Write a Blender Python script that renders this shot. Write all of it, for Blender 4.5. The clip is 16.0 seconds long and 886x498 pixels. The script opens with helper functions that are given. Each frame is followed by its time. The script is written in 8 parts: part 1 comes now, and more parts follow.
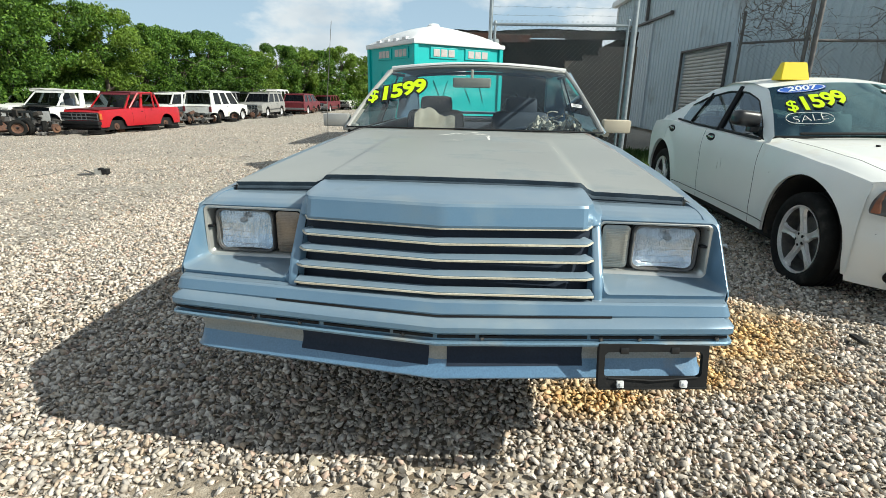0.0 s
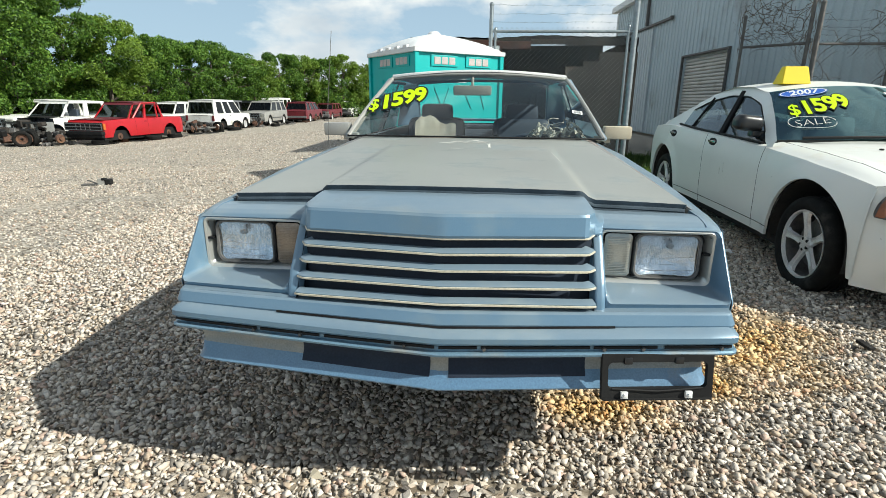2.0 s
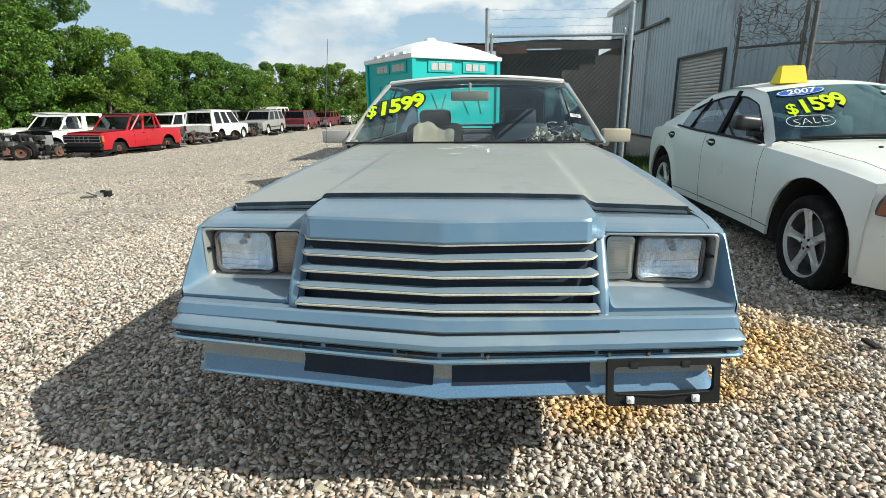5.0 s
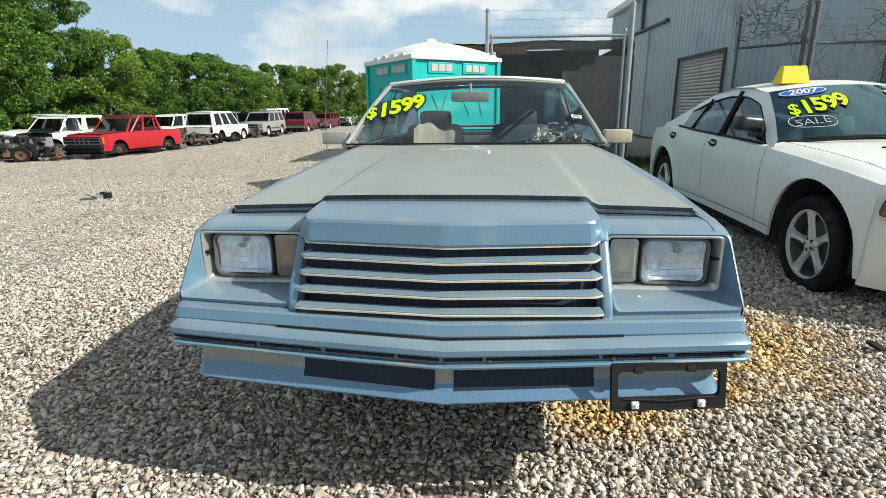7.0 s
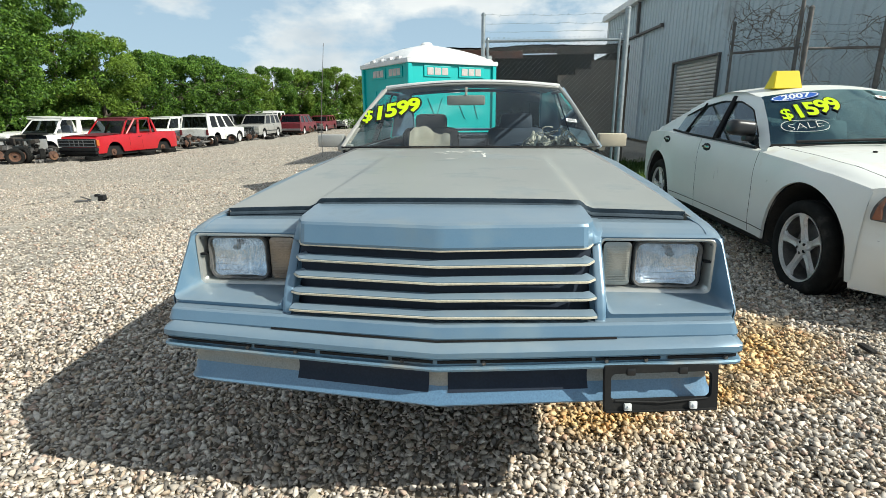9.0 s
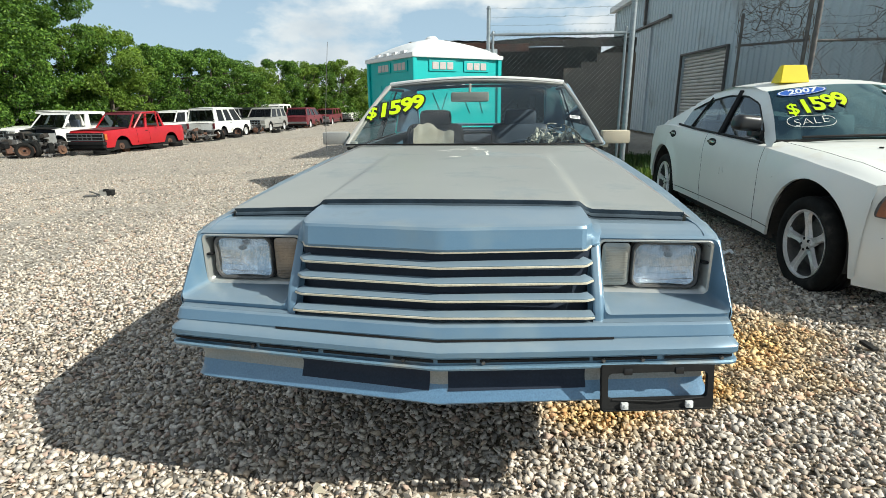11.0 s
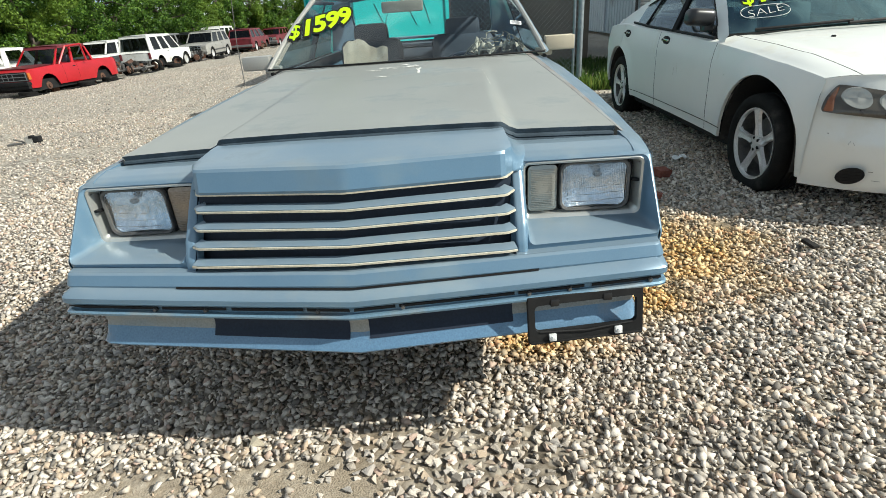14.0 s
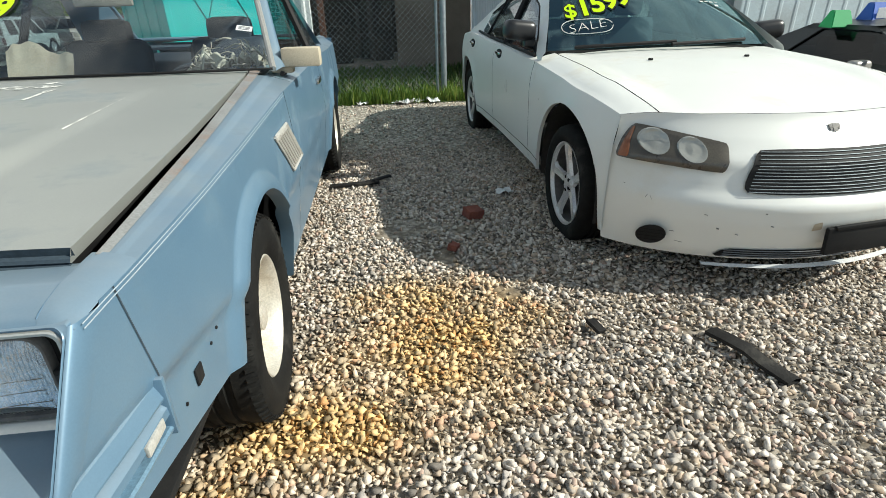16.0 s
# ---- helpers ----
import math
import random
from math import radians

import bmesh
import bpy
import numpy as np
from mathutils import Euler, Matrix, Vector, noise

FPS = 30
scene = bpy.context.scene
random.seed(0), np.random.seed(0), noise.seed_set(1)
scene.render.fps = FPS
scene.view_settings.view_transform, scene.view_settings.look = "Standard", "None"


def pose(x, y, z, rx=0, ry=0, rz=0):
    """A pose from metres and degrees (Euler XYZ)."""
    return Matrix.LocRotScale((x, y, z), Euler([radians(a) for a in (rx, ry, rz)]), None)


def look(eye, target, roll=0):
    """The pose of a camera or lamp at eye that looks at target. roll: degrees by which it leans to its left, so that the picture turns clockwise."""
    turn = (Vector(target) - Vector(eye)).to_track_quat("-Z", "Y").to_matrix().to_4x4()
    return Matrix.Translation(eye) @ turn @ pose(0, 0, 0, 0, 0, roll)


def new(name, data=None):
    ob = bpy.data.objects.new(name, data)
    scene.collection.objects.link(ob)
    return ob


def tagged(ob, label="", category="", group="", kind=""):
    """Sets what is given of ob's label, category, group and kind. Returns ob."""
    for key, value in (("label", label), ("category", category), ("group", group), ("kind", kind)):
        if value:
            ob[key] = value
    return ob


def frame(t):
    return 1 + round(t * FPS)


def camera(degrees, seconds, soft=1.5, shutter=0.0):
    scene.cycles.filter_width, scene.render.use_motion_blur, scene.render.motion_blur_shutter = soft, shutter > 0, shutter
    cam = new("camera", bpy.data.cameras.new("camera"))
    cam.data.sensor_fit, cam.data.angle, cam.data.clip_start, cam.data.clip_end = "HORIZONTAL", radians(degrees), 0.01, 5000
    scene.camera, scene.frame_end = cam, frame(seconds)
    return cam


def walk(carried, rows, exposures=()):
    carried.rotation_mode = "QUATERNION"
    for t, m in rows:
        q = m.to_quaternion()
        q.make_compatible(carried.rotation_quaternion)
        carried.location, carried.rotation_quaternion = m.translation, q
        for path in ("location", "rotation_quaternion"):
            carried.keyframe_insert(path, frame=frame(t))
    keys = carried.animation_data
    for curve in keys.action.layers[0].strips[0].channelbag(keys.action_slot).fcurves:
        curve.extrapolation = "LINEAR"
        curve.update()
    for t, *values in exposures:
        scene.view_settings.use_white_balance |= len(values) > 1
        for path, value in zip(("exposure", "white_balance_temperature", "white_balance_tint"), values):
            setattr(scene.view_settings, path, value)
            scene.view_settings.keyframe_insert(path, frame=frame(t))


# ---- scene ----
cam = camera(81.8, 16.0, 0.8)
PATH = [
    (0, (0.152, 0.177, 1.241), (-0.035, 2.082, 0.659), 1.1),
    (0.5, (0.155, 0.184, 1.242), (-0.027, 2.092, 0.671), 0.9),
    (1, (0.159, 0.187, 1.248), (-0.015, 2.098, 0.684), 0.5),
    (1.5, (0.164, 0.193, 1.246), (-0.012, 2.105, 0.688), 0.5),
    (2, (0.157, 0.192, 1.25), (-0.042, 2.102, 0.691), 0.5),
    (2.5, (0.158, 0.191, 1.244), (-0.048, 2.099, 0.681), 0.4),
    (3, (0.159, 0.19, 1.245), (-0.043, 2.101, 0.689), 0.1),
    (3.5, (0.161, 0.189, 1.247), (-0.035, 2.103, 0.699), -0.0),
    (4, (0.155, 0.192, 1.25), (-0.043, 2.108, 0.71), -0.2),
    (6.5, (0.15, 0.225, 1.249), (-0.047, 2.142, 0.711), -0.8),
    (7, (0.147, 0.227, 1.25), (-0.054, 2.143, 0.715), -0.7),
    (7.5, (0.149, 0.223, 1.253), (-0.063, 2.139, 0.722), -0.6),
    (8, (0.142, 0.219, 1.253), (-0.07, 2.135, 0.72), -0.5),
    (8.5, (0.15, 0.217, 1.247), (-0.046, 2.134, 0.712), -0.5),
    (9, (0.153, 0.219, 1.251), (-0.033, 2.141, 0.727), -0.5),
    (11.3, (0.176, 0.195, 1.285), (-0.039, 2.102, 0.72), -0.6),
    (11.5, (0.179, 0.191, 1.287), (-0.028, 2.089, 0.691), -0.2),
    (12, (0.19, 0.189, 1.306), (0.007, 2.066, 0.638), 0.4),
    (12.5, (0.198, 0.199, 1.313), (0.025, 2.06, 0.601), 0.1),
    (13, (0.208, 0.209, 1.308), (0.017, 2.068, 0.595), -1.3),
    (13.5, (0.241, 0.231, 1.311), (0.077, 2.08, 0.566), -3.5),
    (14, (0.326, 0.348, 1.279), (0.22, 2.158, 0.434), -4.3),
    (14.5, (0.467, 0.529, 1.291), (0.486, 2.322, 0.405), -3.6),
    (15, (0.716, 0.728, 1.268), (0.726, 2.546, 0.435), -3.2),
    (15.5, (1.007, 0.906, 1.28), (1.084, 2.728, 0.459), -2.9),
    (16, (1.308, 1.148, 1.26), (1.493, 2.943, 0.396), -1.4),
]
walk(cam, [(t, look(eye, target, roll)) for t, eye, target, roll in PATH], ((0, 0.43, 6500, 4), (14.5, 0.42, 6500, 4), (16, 0.33, 6500, 4)))

# ---- world, sun ----
SUN = Vector((1.27, -0.32, 1.0)).normalized()
world = bpy.data.worlds.new("sky")
scene.world = world
world.use_nodes = True


def make_sky():
    nt = world.node_tree
    nt.nodes.clear()
    out = nt.nodes.new("ShaderNodeOutputWorld")
    bg = nt.nodes.new("ShaderNodeBackground")
    sky = nt.nodes.new("ShaderNodeTexSky")
    sky.sky_type = "NISHITA"
    sky.sun_disc = False
    sky.sun_elevation = math.asin(SUN.z)
    sky.sun_rotation = math.atan2(SUN.x, SUN.y)
    sky.air_density = 1.0
    sky.dust_density = 1.2
    co = nt.nodes.new("ShaderNodeTexCoord")
    mp = nt.nodes.new("ShaderNodeMapping")
    mp.inputs["Scale"].default_value = (1.0, 1.0, 2.1)
    mp.inputs["Location"].default_value = (3.1, 0.4, 0.35)
    n1 = nt.nodes.new("ShaderNodeTexNoise")
    n1.inputs["Scale"].default_value = 2.3
    n1.inputs["Detail"].default_value = 9.0
    n1.inputs["Roughness"].default_value = 0.56
    ramp = nt.nodes.new("ShaderNodeValToRGB")
    ramp.color_ramp.elements[0].position = 0.475
    ramp.color_ramp.elements[1].position = 0.545
    shade = nt.nodes.new("ShaderNodeTexNoise")
    shade.inputs["Scale"].default_value = 5.0
    shade.inputs["Detail"].default_value = 4.0
    sr = nt.nodes.new("ShaderNodeValToRGB")
    sr.color_ramp.elements[0].position = 0.35
    sr.color_ramp.elements[0].color = (8.6, 9.6, 10.8, 1)
    sr.color_ramp.elements[1].position = 0.65
    sr.color_ramp.elements[1].color = (13.6, 13.8, 14.0, 1)
    mix = nt.nodes.new("ShaderNodeMix")
    mix.data_type = "RGBA"
    haze = nt.nodes.new("ShaderNodeMix")
    haze.data_type = "RGBA"
    sep = nt.nodes.new("ShaderNodeSeparateXYZ")
    nt.links.new(co.outputs["Generated"], sep.inputs["Vector"])
    up = nt.nodes.new("ShaderNodeMapRange")
    up.inputs["From Max"].default_value = 0.75
    up.inputs["To Min"].default_value = 0.88
    up.inputs["To Max"].default_value = 0.15
    nt.links.new(sep.outputs["Z"], up.inputs["Value"])
    nt.links.new(up.outputs["Result"], haze.inputs["Factor"])
    haze.inputs["B"].default_value = (7.2, 9.8, 12.6, 1)
    ln = nt.links.new
    ln(co.outputs["Generated"], mp.inputs["Vector"])
    ln(mp.outputs["Vector"], n1.inputs["Vector"])
    ln(mp.outputs["Vector"], shade.inputs["Vector"])
    ln(n1.outputs["Fac"], ramp.inputs["Fac"])
    ln(shade.outputs["Fac"], sr.inputs["Fac"])
    ln(sky.outputs["Color"], haze.inputs["A"])
    ln(haze.outputs["Result"], mix.inputs["A"])
    ln(sr.outputs["Color"], mix.inputs["B"])
    ln(ramp.outputs["Color"], mix.inputs["Factor"])
    ln(mix.outputs["Result"], bg.inputs["Color"])
    bg.inputs["Strength"].default_value = 0.053
    ln(bg.outputs["Background"], out.inputs["Surface"])


make_sky()
sun_data = bpy.data.lights.new("sun", "SUN")
sun_data.energy = 5.0
sun_data.angle = radians(0.53)
sun_data.color = (1.0, 0.965, 0.89)
sun_ob = new("sun", sun_data)
sun_ob.matrix_world = look(SUN * 60, (0, 0, 0))


# ---- materials ----
def nodes_of(name):
    m = bpy.data.materials.new(name)
    m.use_nodes = True
    nt = m.node_tree
    return m, nt, nt.nodes["Principled BSDF"]


def ramp_node(nt, stops, interp="LINEAR"):
    r = nt.nodes.new("ShaderNodeValToRGB")
    cr = r.color_ramp
    cr.interpolation = interp
    while len(cr.elements) < len(stops):
        cr.elements.new(0.5)
    for e, (p, c) in zip(cr.elements, stops):
        e.position = p
        e.color = (*c[:3], 1)
    return r


def noise_node(nt, scale, detail=4, rough=0.55, coord="Object", stretch=None):
    co = nt.nodes.new("ShaderNodeTexCoord")
    n = nt.nodes.new("ShaderNodeTexNoise")
    n.inputs["Scale"].default_value = scale
    n.inputs["Detail"].default_value = detail
    n.inputs["Roughness"].default_value = rough
    if stretch:
        mp = nt.nodes.new("ShaderNodeMapping")
        mp.inputs["Scale"].default_value = stretch
        nt.links.new(co.outputs[coord], mp.inputs["Vector"])
        nt.links.new(mp.outputs["Vector"], n.inputs["Vector"])
    else:
        nt.links.new(co.outputs[coord], n.inputs["Vector"])
    return n


def mix_node(nt, fac, a, b, mode="MIX"):
    m = nt.nodes.new("ShaderNodeMix")
    m.data_type = "RGBA"
    m.blend_type = mode
    for sock, v in ((m.inputs["Factor"], fac), (m.inputs["A"], a), (m.inputs["B"], b)):
        if hasattr(v, "links") or hasattr(v, "is_linked"):
            nt.links.new(v, sock)
        else:
            sock.default_value = v if isinstance(v, float) else (*v[:3], 1)
    return m.outputs["Result"]


def bump(nt, bsdf, height, strength=0.3, dist=0.01):
    b = nt.nodes.new("ShaderNodeBump")
    b.inputs["Strength"].default_value = strength
    b.inputs["Distance"].default_value = dist
    nt.links.new(height, b.inputs["Height"])
    nt.links.new(b.outputs["Normal"], bsdf.inputs["Normal"])


def surface(name, c1, c2, scale=6.0, rough=0.6, metal=0.0, fine=90.0, bumps=0.15, dist=0.004, dirt=None, dirt_amt=0.5,
            dirt_scale=2.0, coat=0.0, stretch=None, rough2=None, spec=0.5, grain_amt=1.0):
    """Two colours mixed by broad noise, darkened by a fine grain, with dirt patches, a varied gloss and fine relief."""
    m, nt, b = nodes_of(name)
    big = noise_node(nt, scale, 5, stretch=stretch)
    r = ramp_node(nt, [(0.35, (0, 0, 0)), (0.65, (1, 1, 1))])
    nt.links.new(big.outputs["Fac"], r.inputs["Fac"])
    col = mix_node(nt, r.outputs["Color"], c1, c2)
    grain = noise_node(nt, fine, 3)
    lo, hi = (1 - 0.2 * grain_amt,) * 3, (1 + 0.1 * grain_amt,) * 3
    gr = ramp_node(nt, [(0.3, lo), (0.7, hi)])
    nt.links.new(grain.outputs["Fac"], gr.inputs["Fac"])
    col = mix_node(nt, 1.0, col, gr.outputs["Color"], "MULTIPLY")
    rmin, rmax = rough, rough if rough2 is None else rough2
    if dirt:
        d = noise_node(nt, dirt_scale, 8, 0.62)
        dr = ramp_node(nt, [(0.62 - 0.3 * dirt_amt, (0, 0, 0)), (0.78 - 0.2 * dirt_amt, (1, 1, 1))])
        nt.links.new(d.outputs["Fac"], dr.inputs["Fac"])
        col = mix_node(nt, dr.outputs["Color"], col, dirt)
        mr = nt.nodes.new("ShaderNodeMapRange")
        mr.inputs["To Min"].default_value = rmin
        mr.inputs["To Max"].default_value = max(rmax, 0.7)
        nt.links.new(dr.outputs["Color"], mr.inputs["Value"])
        nt.links.new(mr.outputs["Result"], b.inputs["Roughness"])
    else:
        mr = nt.nodes.new("ShaderNodeMapRange")
        mr.inputs["To Min"].default_value = rmin
        mr.inputs["To Max"].default_value = rmax if rough2 is not None else min(1, rmin * 1.25)
        nt.links.new(big.outputs["Fac"], mr.inputs["Value"])
        nt.links.new(mr.outputs["Result"], b.inputs["Roughness"])
    nt.links.new(col, b.inputs["Base Color"])
    b.inputs["Metallic"].default_value = metal
    b.inputs["Coat Weight"].default_value = coat
    b.inputs["Coat Roughness"].default_value = 0.08
    b.inputs["Specular IOR Level"].default_value = spec
    if bumps:
        bump(nt, b, grain.outputs["Fac"], bumps, dist)
    return m


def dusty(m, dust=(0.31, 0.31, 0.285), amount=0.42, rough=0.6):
    """Mixes pale road dust into upward faces, in patches; also paints in the greying sunlight gives them."""
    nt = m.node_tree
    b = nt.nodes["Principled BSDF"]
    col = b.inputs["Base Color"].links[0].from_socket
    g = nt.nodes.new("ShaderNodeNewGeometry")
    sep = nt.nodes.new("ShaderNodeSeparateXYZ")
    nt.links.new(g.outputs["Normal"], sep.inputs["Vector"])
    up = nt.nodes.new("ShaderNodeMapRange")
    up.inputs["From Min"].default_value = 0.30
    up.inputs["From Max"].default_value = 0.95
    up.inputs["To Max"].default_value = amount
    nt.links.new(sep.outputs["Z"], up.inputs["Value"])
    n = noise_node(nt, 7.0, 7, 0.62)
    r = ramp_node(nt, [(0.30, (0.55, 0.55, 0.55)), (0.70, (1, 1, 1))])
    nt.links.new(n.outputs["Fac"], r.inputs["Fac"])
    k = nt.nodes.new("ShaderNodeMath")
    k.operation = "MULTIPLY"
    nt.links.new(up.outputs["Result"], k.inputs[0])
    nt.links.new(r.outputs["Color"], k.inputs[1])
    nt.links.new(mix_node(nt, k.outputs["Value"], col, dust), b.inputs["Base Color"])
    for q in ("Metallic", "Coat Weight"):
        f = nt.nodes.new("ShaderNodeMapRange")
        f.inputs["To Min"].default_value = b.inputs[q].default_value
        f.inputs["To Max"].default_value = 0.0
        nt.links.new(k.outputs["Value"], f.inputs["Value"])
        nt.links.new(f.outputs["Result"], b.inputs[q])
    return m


def glass(name, tint=(0.9, 0.95, 0.94), dirt=0.12, rough=0.0, gloss=0.06, ribs=0.0, sheen=(1, 1, 1)):
    """Thin clear pane: mostly see-through, mirror-like at grazing angles, with a film of dust."""
    m, nt, b = nodes_of(name)
    out = nt.nodes["Material Output"]
    tr = nt.nodes.new("ShaderNodeBsdfTransparent")
    tr.inputs["Color"].default_value = (*tint, 1)
    gl = nt.nodes.new("ShaderNodeBsdfGlossy")
    gl.inputs["Roughness"].default_value = 0.02 + rough
    gl.inputs["Color"].default_value = (*sheen, 1)
    lw = nt.nodes.new("ShaderNodeLayerWeight")
    pw = nt.nodes.new("ShaderNodeMath")
    pw.operation = "POWER"
    pw.inputs[1].default_value = 5.0
    nt.links.new(lw.outputs["Facing"], pw.inputs[0])
    fr = nt.nodes.new("ShaderNodeMath")
    fr.operation = "MULTIPLY_ADD"
    fr.inputs[1].default_value = 0.9
    fr.inputs[2].default_value = gloss
    nt.links.new(pw.outputs["Value"], fr.inputs[0])
    m1 = nt.nodes.new("ShaderNodeMixShader")
    nt.links.new(fr.outputs["Value"], m1.inputs["Fac"])
    nt.links.new(tr.outputs["BSDF"], m1.inputs[1])
    nt.links.new(gl.outputs["BSDF"], m1.inputs[2])
    if ribs:
        co = nt.nodes.new("ShaderNodeTexCoord")
        wv = nt.nodes.new("ShaderNodeTexWave")
        wv.bands_direction = "X"
        wv.inputs["Scale"].default_value = ribs
        wv.inputs["Distortion"].default_value = 0.6
        nt.links.new(co.outputs["Object"], wv.inputs["Vector"])
        bp = nt.nodes.new("ShaderNodeBump")
        bp.inputs["Strength"].default_value = 0.5
        bp.inputs["Distance"].default_value = 0.004
        nt.links.new(wv.outputs["Fac"], bp.inputs["Height"])
        nt.links.new(bp.outputs["Normal"], gl.inputs["Normal"])
    df = nt.nodes.new("ShaderNodeBsdfDiffuse")
    df.inputs["Color"].default_value = (0.45, 0.44, 0.4, 1)
    n = noise_node(nt, 4.0, 8, 0.65)
    r = ramp_node(nt, [(0.35, (0.3 * dirt, 0, 0)), (0.75, (2.2 * dirt, 0, 0))])
    nt.links.new(n.outputs["Fac"], r.inputs["Fac"])
    m2 = nt.nodes.new("ShaderNodeMixShader")
    nt.links.new(r.outputs["Color"], m2.inputs["Fac"])
    nt.links.new(m1.outputs["Shader"], m2.inputs[1])
    nt.links.new(df.outputs["BSDF"], m2.inputs[2])
    nt.links.new(m2.outputs["Shader"], out.inputs["Surface"])
    return m


M = {}
# tops are greyed by dust and by sunlight put into the colour
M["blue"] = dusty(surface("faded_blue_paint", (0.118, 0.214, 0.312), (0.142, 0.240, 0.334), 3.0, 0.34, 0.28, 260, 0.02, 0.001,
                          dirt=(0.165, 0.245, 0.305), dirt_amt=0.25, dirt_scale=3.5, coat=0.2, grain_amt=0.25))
M["hood"] = surface("dusty_hood_paint", (0.275, 0.283, 0.266), (0.305, 0.312, 0.292), 2.2, 0.42, 0.15, 420, 0.03, 0.001,
                    dirt=(0.22, 0.26, 0.275), dirt_amt=0.25, dirt_scale=3.0, grain_amt=0.3)
M["vent"] = surface("weathered_vent_plastic", (0.44, 0.43, 0.40), (0.36, 0.35, 0.32), 8, 0.6, 0, 160, 0.1)
M["stripe"] = surface("pale_blue_stripe", (0.42, 0.50, 0.55), (0.36, 0.44, 0.50), 8, 0.4, 0, 160, 0.05)
# paled brown: glare of the dusty windscreen put into the mirror's colour
M["mirrorback"] = surface("glare_paled_brown_plastic", (0.30, 0.28, 0.24), (0.22, 0.20, 0.17), 8, 0.6, 0, 160, 0.1)
M["tancard"] = surface("tan_card", (0.40, 0.36, 0.29), (0.32, 0.27, 0.21), 9, 0.9, 0, 160, 0.2)
M["glossblack"] = surface("glossy_black_plastic", (0.010, 0.010, 0.011), (0.014, 0.014, 0.015), 8, 0.30, 0, 150, 0.02, coat=0.12)
M["rustdark"] = surface("dark_rusty_fascia", (0.085, 0.038, 0.026), (0.05, 0.026, 0.02), 5, 0.9, 0, 80, 0.3, dirt=(0.02, 0.015, 0.013), dirt_amt=0.4, dirt_scale=1.5)
M["ventpane"] = surface("faded_vent_screen", (0.52, 0.47, 0.45), (0.44, 0.40, 0.38), 20, 0.8, 0, 160, 0.1)
M["chalky"] = surface("chalky_peeling_roof_paint", (0.62, 0.62, 0.60), (0.50, 0.52, 0.53), 5, 0.8, 0.0, 200, 0.1, 0.001, dirt=(0.35, 0.22, 0.17), dirt_amt=0.15, dirt_scale=4)
M["fendertop"] = surface("grimy_fender_top", (0.23, 0.24, 0.24), (0.18, 0.175, 0.17), 6, 0.75, 0.0, 200, 0.1, 0.001, dirt=(0.22, 0.13, 0.09), dirt_amt=0.35, dirt_scale=5)
M["dam"] = surface("dirty_dam_paint", (0.145, 0.25, 0.345), (0.165, 0.275, 0.365), 3.0, 0.35, 0.3, 200, 0.08, 0.001,
                   dirt=(0.24, 0.25, 0.24), dirt_amt=0.3, dirt_scale=5.0, coat=0.2)
# dust plus the gravel's warm reflection, both in the paint colour
M["damupper"] = surface("dusty_gravel_reflect_paint", (0.30, 0.30, 0.275), (0.24, 0.27, 0.275), 4.0, 0.5, 0.1, 200, 0.08, 0.001, dirt=(0.30, 0.26, 0.21), dirt_amt=0.25, dirt_scale=5.0)
# bluer copy of the paint: the sky's reflection put into its colour
M["damlow"] = surface("sky_tinted_blue_paint", (0.105, 0.205, 0.325), (0.125, 0.23, 0.345), 4.0, 0.4, 0.1, 200, 0.01, 0.001, dirt=(0.24, 0.25, 0.24), dirt_amt=0.12, dirt_scale=6.0, coat=0.2)
M["darkblue"] = surface("dark_blue_plastic", (0.010, 0.018, 0.036), (0.016, 0.026, 0.045), 8, 0.6, 0, 150, 0.1, spec=0.3)
M["black"] = surface("black_plastic", (0.008, 0.008, 0.009), (0.016, 0.016, 0.016), 8, 0.6, 0, 150, 0.1, spec=0.25)
M["seal"] = surface("weathered_rubber_seal", (0.022, 0.038, 0.054), (0.045, 0.068, 0.09), 12, 0.7, 0, 150, 0.2)
M["cream"] = surface("yellowed_cream_trim", (0.60, 0.57, 0.47), (0.52, 0.47, 0.36), 10, 0.35, 0.0, 150, 0.05)
M["chrome"] = surface("dull_chrome", (0.62, 0.62, 0.60), (0.5, 0.5, 0.48), 12, 0.16, 1.0, 200, 0.05, 0.001, dirt=(0.3, 0.28, 0.24), dirt_amt=0.2, dirt_scale=9)
M["bezelmetal"] = surface("weathered_bright_trim", (0.60, 0.60, 0.57), (0.50, 0.50, 0.47), 6, 0.28, 0.65, 200, 0.02, 0.001, dirt=(0.33, 0.29, 0.24), dirt_amt=0.10, dirt_scale=5, grain_amt=0.2)
M["steel"] = surface("galvanised_steel", (0.26, 0.30, 0.32), (0.34, 0.38, 0.40), 18, 0.45, 0.8, 120, 0.1, 0.001)
M["oldsteel"] = surface("weathered_steel", (0.10, 0.10, 0.10), (0.18, 0.17, 0.16), 18, 0.6, 0.5, 120, 0.15, 0.001)
M["rust"] = surface("rusty_steel", (0.13, 0.062, 0.038), (0.07, 0.038, 0.028), 14, 0.85, 0.1, 120, 0.3, dirt=(0.19, 0.10, 0.055), dirt_amt=0.25)
M["tyre"] = surface("tyre_rubber", (0.008, 0.008, 0.008), (0.015, 0.015, 0.014), 12, 0.8, 0, 120, 0.3, 0.002, dirt=(0.045, 0.043, 0.038), dirt_amt=0.15, dirt_scale=6, spec=0.15)
